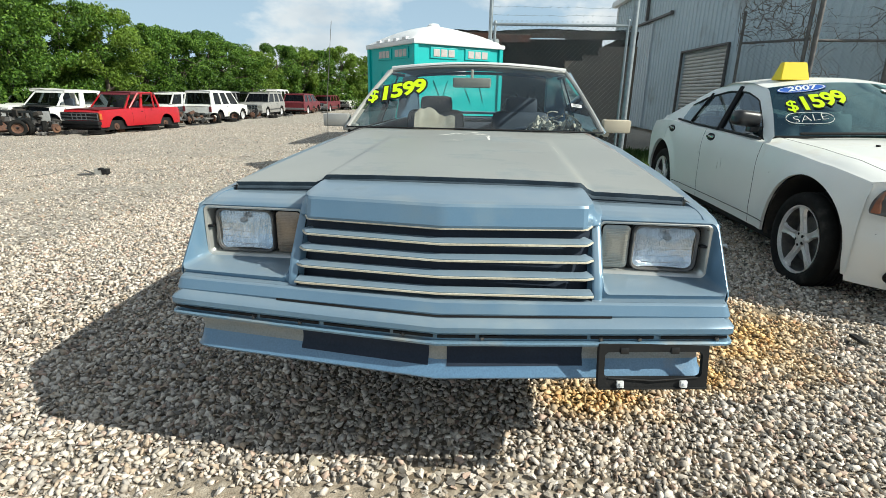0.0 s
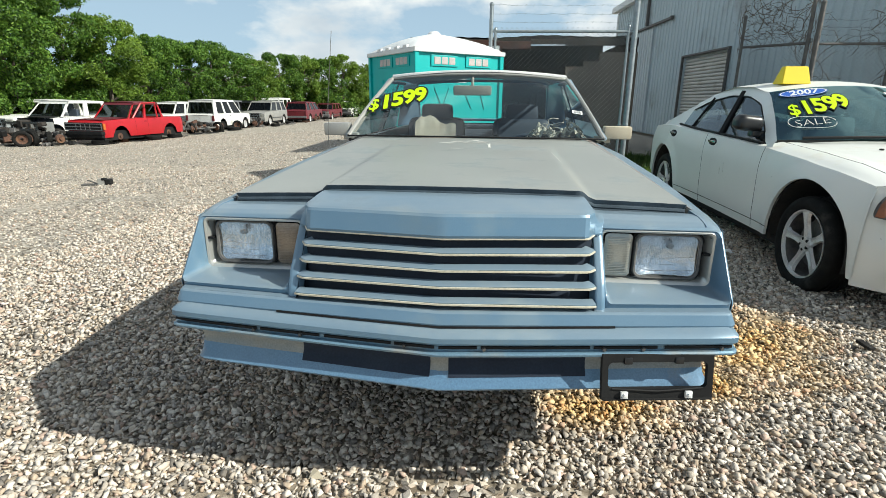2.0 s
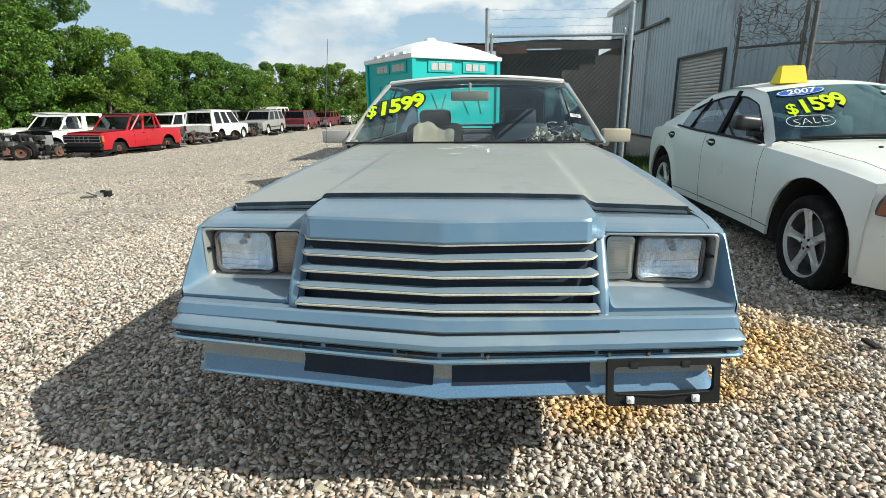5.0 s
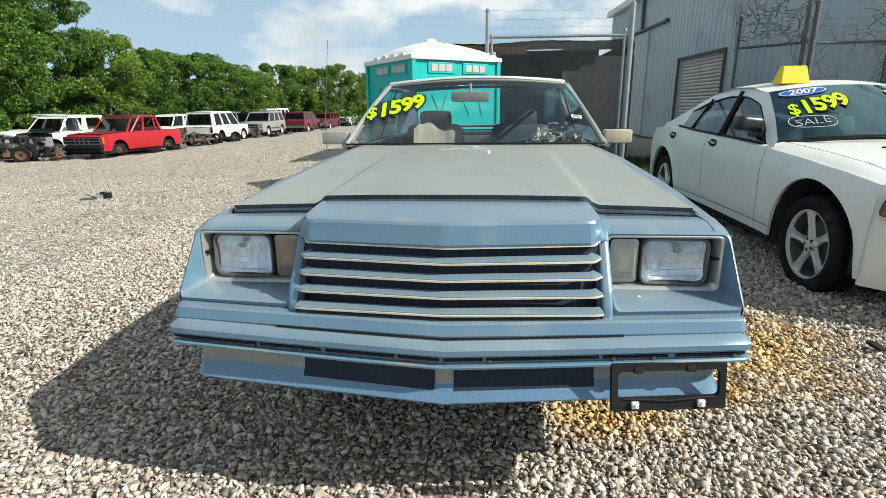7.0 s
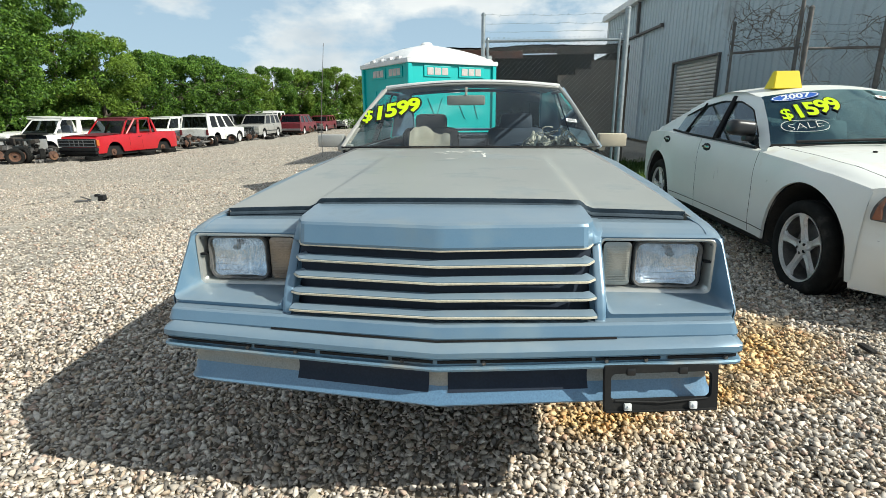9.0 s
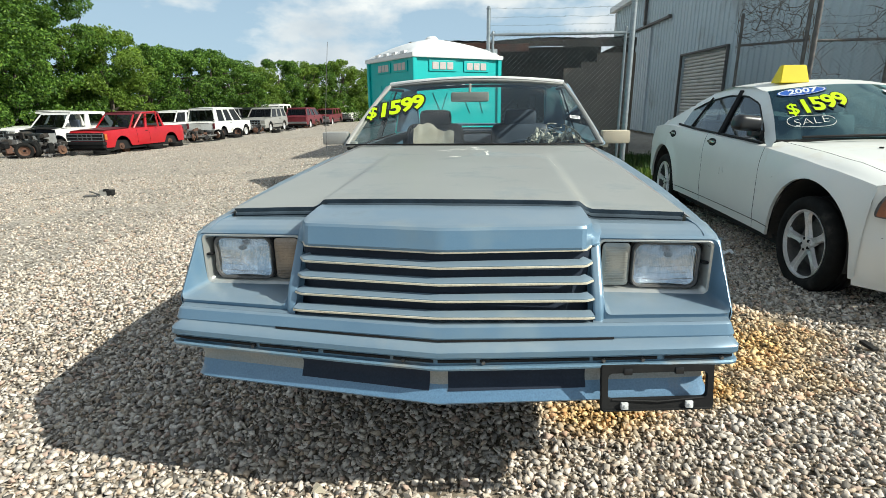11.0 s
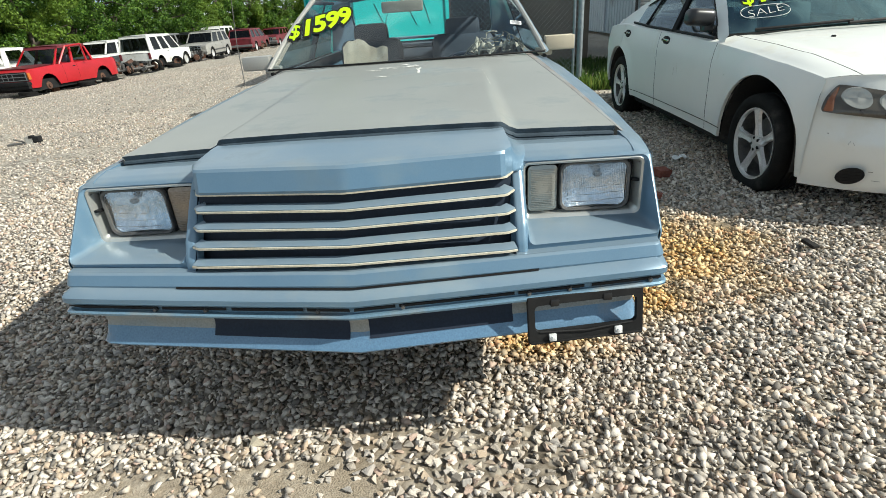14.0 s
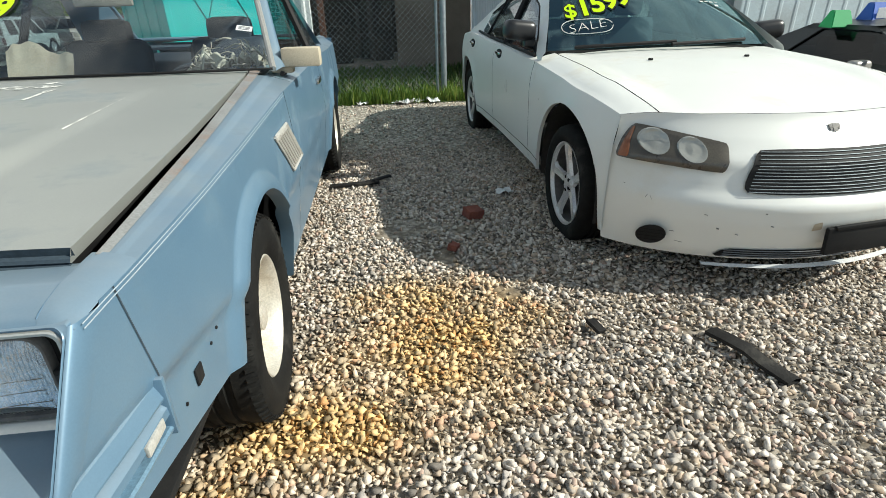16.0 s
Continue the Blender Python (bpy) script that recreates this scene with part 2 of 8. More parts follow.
M["alloy"] = surface("alloy_wheel", (0.66, 0.66, 0.65), (0.74, 0.74, 0.74), 10, 0.3, 0.55, 150, 0.05, 0.001, dirt=(0.25, 0.22, 0.18), dirt_amt=0.2, dirt_scale=8)
M["creamrim"] = surface("dull_cast_wheel", (0.62, 0.58, 0.50), (0.70, 0.67, 0.60), 8, 0.42, 0.4, 150, 0.08, 0.001, dirt=(0.40, 0.33, 0.24), dirt_amt=0.25, dirt_scale=7)
M["white"] = surface("white_car_paint", (0.72, 0.725, 0.69), (0.69, 0.695, 0.66), 2.0, 0.34, 0.0, 300, 0.03, 0.001, dirt=(0.64, 0.61, 0.53), dirt_amt=0.14, dirt_scale=2.5, coat=0.12, grain_amt=0.12)
M["whiteold"] = surface("old_white_paint", (0.72, 0.72, 0.69), (0.62, 0.62, 0.60), 3.0, 0.4, 0.0, 200, 0.05, 0.001, dirt=(0.40, 0.38, 0.33), dirt_amt=0.2)
M["red"] = surface("red_truck_paint", (0.42, 0.008, 0.016), (0.36, 0.008, 0.014), 3.0, 0.3, 0.0, 200, 0.05, 0.001, coat=0.3)
M["maroon"] = surface("maroon_paint", (0.16, 0.02, 0.03), (0.12, 0.02, 0.025), 3.0, 0.35, 0.1, 200, 0.05, 0.001)
M["silver"] = surface("silver_paint", (0.42, 0.41, 0.38), (0.36, 0.35, 0.33), 3.0, 0.35, 0.4, 200, 0.05, 0.001)
M["darkcar"] = surface("dark_green_grey_paint", (0.014, 0.017, 0.017), (0.022, 0.026, 0.026), 3.0, 0.3, 0.1, 200, 0.05, 0.001, dirt=(0.06, 0.06, 0.055), dirt_amt=0.15)
M["greycar"] = surface("grey_car_paint", (0.15, 0.16, 0.17), (0.2, 0.2, 0.2), 3.0, 0.4, 0.3, 200, 0.05, 0.001)
M["teal"] = surface("teal_plastic", (0.0, 0.38, 0.37), (0.0, 0.43, 0.41), 2.0, 0.45, 0.0, 200, 0.05, 0.001, dirt=(0.03, 0.34, 0.33), dirt_amt=0.1)
# shaded copy of the teal, so the braces read as dark lines
M["darkteal"] = surface("shadowy_teal_plastic", (0.0, 0.20, 0.21), (0.0, 0.24, 0.24), 2.0, 0.5, 0, 200, 0.05, 0.001)
M["whiteplastic"] = surface("white_plastic", (0.75, 0.76, 0.76), (0.68, 0.69, 0.69), 3.0, 0.5, 0.0, 200, 0.05, 0.001, dirt=(0.5, 0.48, 0.42), dirt_amt=0.15)
M["wall"] = surface("grey_painted_metal_siding", (0.40, 0.485, 0.525), (0.44, 0.525, 0.565), 0.8, 0.5, 0.0, 60, 0.08, 0.003, dirt=(0.28, 0.30, 0.31), dirt_amt=0.2, dirt_scale=0.7, stretch=(1, 1, 0.2))
M["doorpanel"] = surface("flat_grey_sliding_panel", (0.44, 0.50, 0.53), (0.48, 0.54, 0.57), 0.8, 0.5, 0, 60, 0.05)
M["trimwhite"] = surface("white_metal_trim", (0.70, 0.72, 0.72), (0.62, 0.64, 0.64), 2.0, 0.45, 0.0, 90, 0.05)
M["doorslat"] = surface("off_white_rollup_slats", (0.60, 0.59, 0.55), (0.54, 0.53, 0.49), 2.0, 0.5, 0.0, 90, 0.05, dirt=(0.42, 0.40, 0.36), dirt_amt=0.2)
# near-black navy: the shade behind the louvres is put into this colour
M["grillewell"] = surface("shaded_grille_well", (0.012, 0.020, 0.036), (0.018, 0.028, 0.046), 8, 0.5, 0, 150, 0.05, spec=0.3)
# also holds the shade inside the open shed as colour
M["darkmatte"] = surface("dark_matte_brown", (0.022, 0.02, 0.018), (0.05, 0.042, 0.035), 2.5, 0.95, 0, 40, 0.4)
M["shedwall"] = surface("brown_stained_wall", (0.10, 0.08, 0.062), (0.14, 0.115, 0.09), 1.5, 0.9, 0.0, 60, 0.3, dirt=(0.14, 0.11, 0.09), dirt_amt=0.35)
M["interior"] = surface("dark_blue_vinyl", (0.030, 0.044, 0.064), (0.045, 0.060, 0.085), 6, 0.55, 0, 160, 0.2)
M["tan"] = surface("faded_tan_plastic", (0.50, 0.44, 0.33), (0.42, 0.36, 0.27), 6, 0.6, 0, 160, 0.1)
M["paper"] = surface("crumpled_paper", (0.50, 0.47, 0.40), (0.30, 0.27, 0.22), 12, 0.9, 0, 160, 0.2)
M["yellow"] = surface("yellow_sign_plastic", (0.80, 0.62, 0.01), (0.76, 0.58, 0.01), 4, 0.5, 0, 160, 0.05)
M["green"] = surface("green_sign_plastic", (0.01, 0.35, 0.10), (0.01, 0.30, 0.09), 4, 0.5, 0, 160, 0.05)
M["bluesign"] = surface("blue_sign_plastic", (0.01, 0.10, 0.48), (0.01, 0.09, 0.42), 4, 0.45, 0, 160, 0.03)
M["lime"] = surface("lime_paint", (0.55, 0.85, 0.0), (0.5, 0.8, 0.0), 14, 0.5, 0, 160, 0.03)
M["lime"].node_tree.nodes["Principled BSDF"].inputs["Specular IOR Level"].default_value = 0.3
M["chalk"] = surface("white_window_chalk", (0.75, 0.75, 0.70), (0.6, 0.6, 0.56), 30, 0.9, 0, 160, 0.1)
M["amber"] = surface("amber_lens", (0.50, 0.13, 0.02), (0.42, 0.10, 0.02), 20, 0.2, 0, 160, 0.05, coat=0.5)
M["clearlens"] = surface("clouded_clear_lens", (0.40, 0.40, 0.36), (0.32, 0.32, 0.29), 9, 0.14, 0.35, 160, 0.02, coat=0.8, grain_amt=0.3)
M["ambertint"] = surface("amber_tinged_lens", (0.36, 0.27, 0.19), (0.28, 0.22, 0.17), 9, 0.18, 0.2, 160, 0.05, coat=0.6)
M["ambersmoke"] = surface("smoky_amber_lens", (0.22, 0.075, 0.025), (0.14, 0.05, 0.02), 14, 0.15, 0, 160, 0.05, coat=0.6)
M["lampsmoke"] = surface("smoked_headlamp_housing", (0.06, 0.05, 0.04), (0.09, 0.08, 0.06), 10, 0.25, 0.2, 160, 0.05, coat=0.6)
M["reflector"] = surface("silver_reflector", (0.86, 0.90, 0.95), (0.58, 0.63, 0.70), 30, 0.16, 1.0, 70, 0.5, 0.008, stretch=(1.6, 1.0, 0.5), grain_amt=0.4)
M["strap"] = surface("black_rubber_strip", (0.012, 0.011, 0.011), (0.026, 0.025, 0.023), 12, 0.75, 0, 120, 0.3, dirt=(0.07, 0.065, 0.055), dirt_amt=0.2, dirt_scale=8, spec=0.2)
M["brick"] = surface("red_brick", (0.22, 0.07, 0.045), (0.17, 0.055, 0.04), 14, 0.9, 0, 80, 0.5)
M["concrete"] = surface("concrete", (0.32, 0.31, 0.28), (0.38, 0.37, 0.34), 6, 0.9, 0, 80, 0.3)
M["bark"] = surface("tree_bark", (0.08, 0.065, 0.05), (0.12, 0.10, 0.08), 8, 0.95, 0, 30, 0.6, 0.02, stretch=(1, 1, 0.2))
M["vine"] = surface("dead_vine", (0.16, 0.13, 0.10), (0.10, 0.08, 0.065), 20, 0.9, 0, 80, 0.3)
M["glass"] = glass("windscreen_glass", (0.82, 0.91, 0.91), 0.055)
M["scrapglass"] = glass("dusty_dark_glass", (0.07, 0.09, 0.10), 0.02, 0.02, 0.03)
M["darkglass"] = glass("tinted_glass", (0.25, 0.33, 0.36), 0.03, 0.0, 0.12)
M["screenglass"] = glass("green_tinted_screen", (0.20, 0.36, 0.36), 0.03, 0.0, 0.20, 0.0, (0.55, 0.85, 0.90))
M["lampglass"] = glass("headlamp_glass", (0.92, 0.95, 0.97), 0.03, 0.03, 0.20, 60.0)


def leaf_material(name, dark, light, under):
    m, nt, b = nodes_of(name)
    g = nt.nodes.new("ShaderNodeNewGeometry")
    r = ramp_node(nt, [(0.0, dark), (0.6, light), (1.0, under)])
    nt.links.new(g.outputs["Random Per Island"], r.inputs["Fac"])
    n = noise_node(nt, 0.5, 3)
    rr = ramp_node(nt, [(0.35, (0.65, 0.7, 0.6)), (0.65, (1.15, 1.15, 1.1))])
    nt.links.new(n.outputs["Fac"], rr.inputs["Fac"])
    col = mix_node(nt, 1.0, r.outputs["Color"], rr.outputs["Color"], "MULTIPLY")
    nt.links.new(col, b.inputs["Base Color"])
    b.inputs["Roughness"].default_value = 0.55
    b.inputs["Specular IOR Level"].default_value = 0.3
    tl = nt.nodes.new("ShaderNodeBsdfTranslucent")
    nt.links.new(col, tl.inputs["Color"])
    ms = nt.nodes.new("ShaderNodeMixShader")
    ms.inputs["Fac"].default_value = 0.27
    nt.links.new(b.outputs["BSDF"], ms.inputs[1])
    nt.links.new(tl.outputs["BSDF"], ms.inputs[2])
    nt.links.new(ms.outputs["Shader"], nt.nodes["Material Output"].inputs["Surface"])
    return m


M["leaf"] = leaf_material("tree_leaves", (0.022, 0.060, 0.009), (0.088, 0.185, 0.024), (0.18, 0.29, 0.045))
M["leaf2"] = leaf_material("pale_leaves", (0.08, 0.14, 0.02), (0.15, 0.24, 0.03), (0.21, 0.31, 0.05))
# darker copy of the weeds' greens, for the shade behind the fence
M["shadegrass"] = leaf_material("shade_darkened_grass", (0.022, 0.05, 0.010), (0.05, 0.10, 0.018), (0.10, 0.13, 0.035))
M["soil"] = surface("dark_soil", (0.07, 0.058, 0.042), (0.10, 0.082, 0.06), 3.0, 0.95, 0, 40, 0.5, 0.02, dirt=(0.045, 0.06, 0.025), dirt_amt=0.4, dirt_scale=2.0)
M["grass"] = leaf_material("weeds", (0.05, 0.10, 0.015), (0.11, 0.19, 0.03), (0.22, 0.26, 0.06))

SANDY = ((-0.20, 1.40, 0.42, 0.24), (-0.80, 1.38, 0.42, 0.20), (-1.6, 1.35, 0.5, 0.22), (-2.9, 2.2, 0.8, 0.6), (-4.5, 3.4, 0.9, 0.7))
# region where the ground's colour is darkened to deepen shade between near stones
GAP_SHADE = ((0.5, 3.0, 5.0, 3.4),)
STAIN = ((1.48, 2.92, 0.64, 0.68), (0.68, 2.16, 0.36, 0.24), (1.02, 2.46, 0.56, 0.34))


def stain_mask(nt, blots):
    """Blots with a ragged rim, by place on the ground."""
    g = nt.nodes.new("ShaderNodeNewGeometry")
    wob = nt.nodes.new("ShaderNodeTexNoise")
    wob.inputs["Scale"].default_value = 3.5
    wob.inputs["Detail"].default_value = 6
    nt.links.new(g.outputs["Position"], wob.inputs["Vector"])
    total = None
    for x, y, a, b in blots:
        mp = nt.nodes.new("ShaderNodeMapping")
        mp.vector_type = "TEXTURE"
        mp.inputs["Location"].default_value = (x, y, 0)
        mp.inputs["Scale"].default_value = (a, b, 1)
        nt.links.new(g.outputs["Position"], mp.inputs["Vector"])
        ln = nt.nodes.new("ShaderNodeVectorMath")
        ln.operation = "LENGTH"
        nt.links.new(mp.outputs["Vector"], ln.inputs[0])
        if total is None:
            total = ln.outputs["Value"]
        else:
            mn = nt.nodes.new("ShaderNodeMath")
            mn.operation = "MINIMUM"
            nt.links.new(total, mn.inputs[0])
            nt.links.new(ln.outputs["Value"], mn.inputs[1])
            total = mn.outputs["Value"]
    ad = nt.nodes.new("ShaderNodeMath")
    ad.operation = "MULTIPLY_ADD"
    nt.links.new(wob.outputs["Fac"], ad.inputs[0])
    ad.inputs[1].default_value = 1.5
    nt.links.new(total, ad.inputs[2])
    r = ramp_node(nt, [(0.0, (1, 1, 1)), (0.36, (0.8, 0.8, 0.8)), (0.62, (0, 0, 0))])
    sc = nt.nodes.new("ShaderNodeMath")
    sc.operation = "MULTIPLY"
    sc.inputs[1].default_value = 0.36
    nt.links.new(ad.outputs["Value"], sc.inputs[0])
    nt.links.new(sc.outputs["Value"], r.inputs["Fac"])
    return r.outputs["Color"]


def stone_material():
    m, nt, b = nodes_of("gravel_stone")
    g = nt.nodes.new("ShaderNodeNewGeometry")
    o = nt.nodes.new("ShaderNodeObjectInfo")
    ad = nt.nodes.new("ShaderNodeMath")
    ad.operation = "ADD"
    nt.links.new(g.outputs["Random Per Island"], ad.inputs[0])
    nt.links.new(o.outputs["Random"], ad.inputs[1])
    fr = nt.nodes.new("ShaderNodeMath")
    fr.operation = "FRACT"
    nt.links.new(ad.outputs["Value"], fr.inputs[0])
    r = ramp_node(nt, [(0.0, (0.16, 0.15, 0.135)), (0.07, (0.36, 0.335, 0.295)), (0.24, (0.54, 0.495, 0.425)), (0.40, (0.43, 0.36, 0.28)),
                       (0.52, (0.62, 0.585, 0.53)), (0.68, (0.39, 0.375, 0.35)), (0.80, (0.66, 0.63, 0.57)), (0.93, (0.46, 0.36, 0.30))], "CONSTANT")
    nt.links.new(fr.outputs["Value"], r.inputs["Fac"])
    n = noise_node(nt, 60, 5, 0.6)
    rr = ramp_node(nt, [(0.3, (0.76, 0.72, 0.70)), (0.7, (1.22, 1.14, 1.08))])
    nt.links.new(n.outputs["Fac"], rr.inputs["Fac"])
    col = mix_node(nt, 1.0, r.outputs["Color"], rr.outputs["Color"], "MULTIPLY")
    st = stain_mask(nt, STAIN)
    hue = mix_node(nt, fr.outputs["Value"], (1.0, 0.85, 0.52), (1.0, 0.68, 0.25))
    rusty = mix_node(nt, 1.0, col, hue, "MULTIPLY")
    lit = mix_node(nt, 1.0, rusty, (1.35, 1.30, 1.15), "MULTIPLY")
    col = mix_node(nt, st, col, lit)
    nt.links.new(col, b.inputs["Base Color"])
    b.inputs["Roughness"].default_value = 0.8
    bump(nt, b, n.outputs["Fac"], 0.4, 0.004)
    return m


M["stone"] = stone_material()


def ground_material():
    m, nt, b = nodes_of("gravel_ground")
    g = nt.nodes.new("ShaderNodeNewGeometry")
    v = nt.nodes.new("ShaderNodeTexVoronoi")
    v.inputs["Scale"].default_value = 26
    nt.links.new(g.outputs["Position"], v.inputs["Vector"])
    sep = nt.nodes.new("ShaderNodeSeparateColor")
    nt.links.new(v.outputs["Color"], sep.inputs["Color"])
    r = ramp_node(nt, [(0.0, (0.26, 0.235, 0.205)), (0.25, (0.45, 0.41, 0.355)), (0.5, (0.55, 0.505, 0.44)), (0.75, (0.40, 0.365, 0.32)), (1.0, (0.63, 0.595, 0.53))])
    nt.links.new(sep.outputs["Red"], r.inputs["Fac"])
    # cells darken towards their rims: shade of stone gaps put into colour
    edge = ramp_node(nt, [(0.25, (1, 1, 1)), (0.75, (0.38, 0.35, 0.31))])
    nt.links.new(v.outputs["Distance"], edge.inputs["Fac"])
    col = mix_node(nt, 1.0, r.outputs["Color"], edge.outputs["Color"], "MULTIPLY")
    big = nt.nodes.new("ShaderNodeTexNoise")
    big.inputs["Scale"].default_value = 0.9
    big.inputs["Detail"].default_value = 8
    nt.links.new(g.outputs["Position"], big.inputs["Vector"])
    sand = ramp_node(nt, [(0.42, (0, 0, 0)), (0.68, (1, 1, 1))])
    nt.links.new(big.outputs["Fac"], sand.inputs["Fac"])
    half = nt.nodes.new("ShaderNodeMath")
    half.operation = "MULTIPLY"
    half.inputs[1].default_value = 0.4
    nt.links.new(sand.outputs["Color"], half.inputs[0])
    col = mix_node(nt, half.outputs["Value"], col, (0.46, 0.40, 0.32))
    fleck = nt.nodes.new("ShaderNodeTexNoise")
    fleck.inputs["Scale"].default_value = 9.0
    fleck.inputs["Detail"].default_value = 6
    fleck.inputs["Roughness"].default_value = 0.8
    nt.links.new(g.outputs["Position"], fleck.inputs["Vector"])
    fr = ramp_node(nt, [(0.36, (0.45, 0.43, 0.40)), (0.50, (1, 1, 1)), (0.68, (1.25, 1.22, 1.18))])
    nt.links.new(fleck.outputs["Fac"], fr.inputs["Fac"])
    col = mix_node(nt, 1.0, col, fr.outputs["Color"], "MULTIPLY")
    grit = nt.nodes.new("ShaderNodeTexNoise")
    grit.inputs["Scale"].default_value = 160.0
    grit.inputs["Detail"].default_value = 4
    nt.links.new(g.outputs["Position"], grit.inputs["Vector"])
    gr = ramp_node(nt, [(0.3, (0.33, 0.27, 0.20)), (0.55, (0.50, 0.43, 0.34)), (0.75, (0.60, 0.54, 0.45))])
    nt.links.new(grit.outputs["Fac"], gr.inputs["Fac"])
    sandy = stain_mask(nt, SANDY)
    col = mix_node(nt, sandy, col, gr.outputs["Color"])
    # shade of the gaps multiplied into the ground's base colour
    gap_shaded = mix_node(nt, 1.0, col, (0.62, 0.57, 0.50), "MULTIPLY")
    col = mix_node(nt, stain_mask(nt, GAP_SHADE), col, gap_shaded)
    st = stain_mask(nt, STAIN)
    rusty = mix_node(nt, 1.0, col, (0.85, 0.6, 0.2), "MULTIPLY")
    col = mix_node(nt, st, col, rusty)
    nt.links.new(col, b.inputs["Base Color"])
    b.inputs["Roughness"].default_value = 0.95
    inv = nt.nodes.new("ShaderNodeMath")
    inv.operation = "SUBTRACT"
    inv.inputs[0].default_value = 1.0
    nt.links.new(v.outputs["Distance"], inv.inputs[1])
    hgt = nt.nodes.new("ShaderNodeMix")
    hgt.data_type = "FLOAT"
    nt.links.new(sandy, hgt.inputs["Factor"])
    nt.links.new(inv.outputs["Value"], hgt.inputs["A"])
    nt.links.new(grit.outputs["Fac"], hgt.inputs["B"])
    bump(nt, b, hgt.outputs["Result"], 0.8, 0.012)
    return m


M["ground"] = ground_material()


# ---- building tools ----
def part(name, bm, material, parent=None, label="", smooth=None):
    """One mesh object out of a bmesh (or of vertices and faces), under a thing or a part."""
    me = bpy.data.meshes.new(name)
    if isinstance(bm, tuple):
        me.from_pydata([tuple(v) for v in bm[0]], [], bm[1])
        me.validate()
    else:
        bmesh.ops.recalc_face_normals(bm, faces=bm.faces)
        bm.to_mesh(me)
        bm.free()
    if isinstance(material, str):
        material = M[material]
    me.materials.append(material)
    if smooth is not None:
        for p in me.polygons:
            p.use_smooth = True
        me.set_sharp_from_angle(angle=radians(smooth))
    ob = new(name, me)
    if parent is not None:
        ob.parent = parent
    if label:
        ob["label"] = label
    return ob


def thing(name, m, label, category, group="", kind=""):
    e = new(name)
    e.matrix_world = m
    e.empty_display_size = 0.1
    return tagged(e, label, category, group, kind)


def grid(fn, nu, nv, flip=False):
    """Vertices and faces of the sheet fn(u, v), u and v from 0 to 1."""
    vs = [fn(i / nu, j / nv) for i in range(nu + 1) for j in range(nv + 1)]
    w = nv + 1
    fs = []
    for i in range(nu):
        for j in range(nv):
            q = [i * w + j, (i + 1) * w + j, (i + 1) * w + j + 1, i * w + j + 1]
            fs.append(q[::-1] if flip else q)
    return vs, fs


def join(*meshes):
    vs, fs = [], []
    for v, f in meshes:
        k = len(vs)
        vs += list(v)
        fs += [[i + k for i in q] for q in f]
    return vs, fs


def mirror(mesh):
    v, f = mesh
    return [(-p[0], p[1], p[2]) for p in v], [q[::-1] for q in f]


def both(mesh):
    return join(mesh, mirror(mesh))


def placed(mesh, m):
    return [tuple(m @ Vector(p)) for p in mesh[0]], mesh[1]


def box(x0, x1, y0, y1, z0, z1, bevel=0.0, seg=2):
    bm = bmesh.new()
    bmesh.ops.create_cube(bm, size=1.0)
    bmesh.ops.scale(bm, vec=(x1 - x0, y1 - y0, z1 - z0), verts=bm.verts)
    bmesh.ops.translate(bm, vec=((x0 + x1) / 2, (y0 + y1) / 2, (z0 + z1) / 2), verts=bm.verts)
    if bevel:
        bmesh.ops.bevel(bm, geom=bm.edges[:], offset=bevel, segments=seg, affect="EDGES", profile=0.6)
    return lists(bm)


def lists(bm):
    bm.verts.ensure_lookup_table()
    out = [tuple(v.co) for v in bm.verts], [[v.index for v in f.verts] for f in bm.faces]
    bm.free()
    return out


def lathe(profile, n=40, axis="x"):
    """Turns (radius, along) points round an axis."""
    vs, fs, k = [], [], len(profile)
    for i in range(n):
        a = 2 * math.pi * i / n
        c, s = math.cos(a), math.sin(a)
        for r, d in profile:
            vs.append({"x": (d, r * c, r * s), "y": (r * c, d, r * s), "z": (r * c, r * s, d)}[axis])
    for i in range(n):
        for j in range(k - 1):
            a, b = i * k + j, ((i + 1) % n) * k + j
            fs.append([a, b, b + 1, a + 1])
    return vs, fs


def tube(points, r, n=6, taper=1.0):
    """A round bar along points."""
    pts = [Vector(p) for p in points]
    vs, fs = [], []
    for i, p in enumerate(pts):
        d = (pts[min(i + 1, len(pts) - 1)] - pts[max(i - 1, 0)]).normalized()
        a = d.orthogonal().normalized() if i == 0 else (a - d * a.dot(d)).normalized()
        b = d.cross(a)
        rr = r * (1 + (taper - 1) * i / max(1, len(pts) - 1))
        for k in range(n):
            t = 2 * math.pi * k / n
            vs.append(tuple(p + rr * (math.cos(t) * a + math.sin(t) * b)))
    for i in range(len(pts) - 1):
        for k in range(n):
            fs.append([i * n + k, i * n + (k + 1) % n, (i + 1) * n + (k + 1) % n, (i + 1) * n + k])
    fs.append(list(range(n))[::-1])
    fs.append([(len(pts) - 1) * n + k for k in range(n)])
    return vs, fs


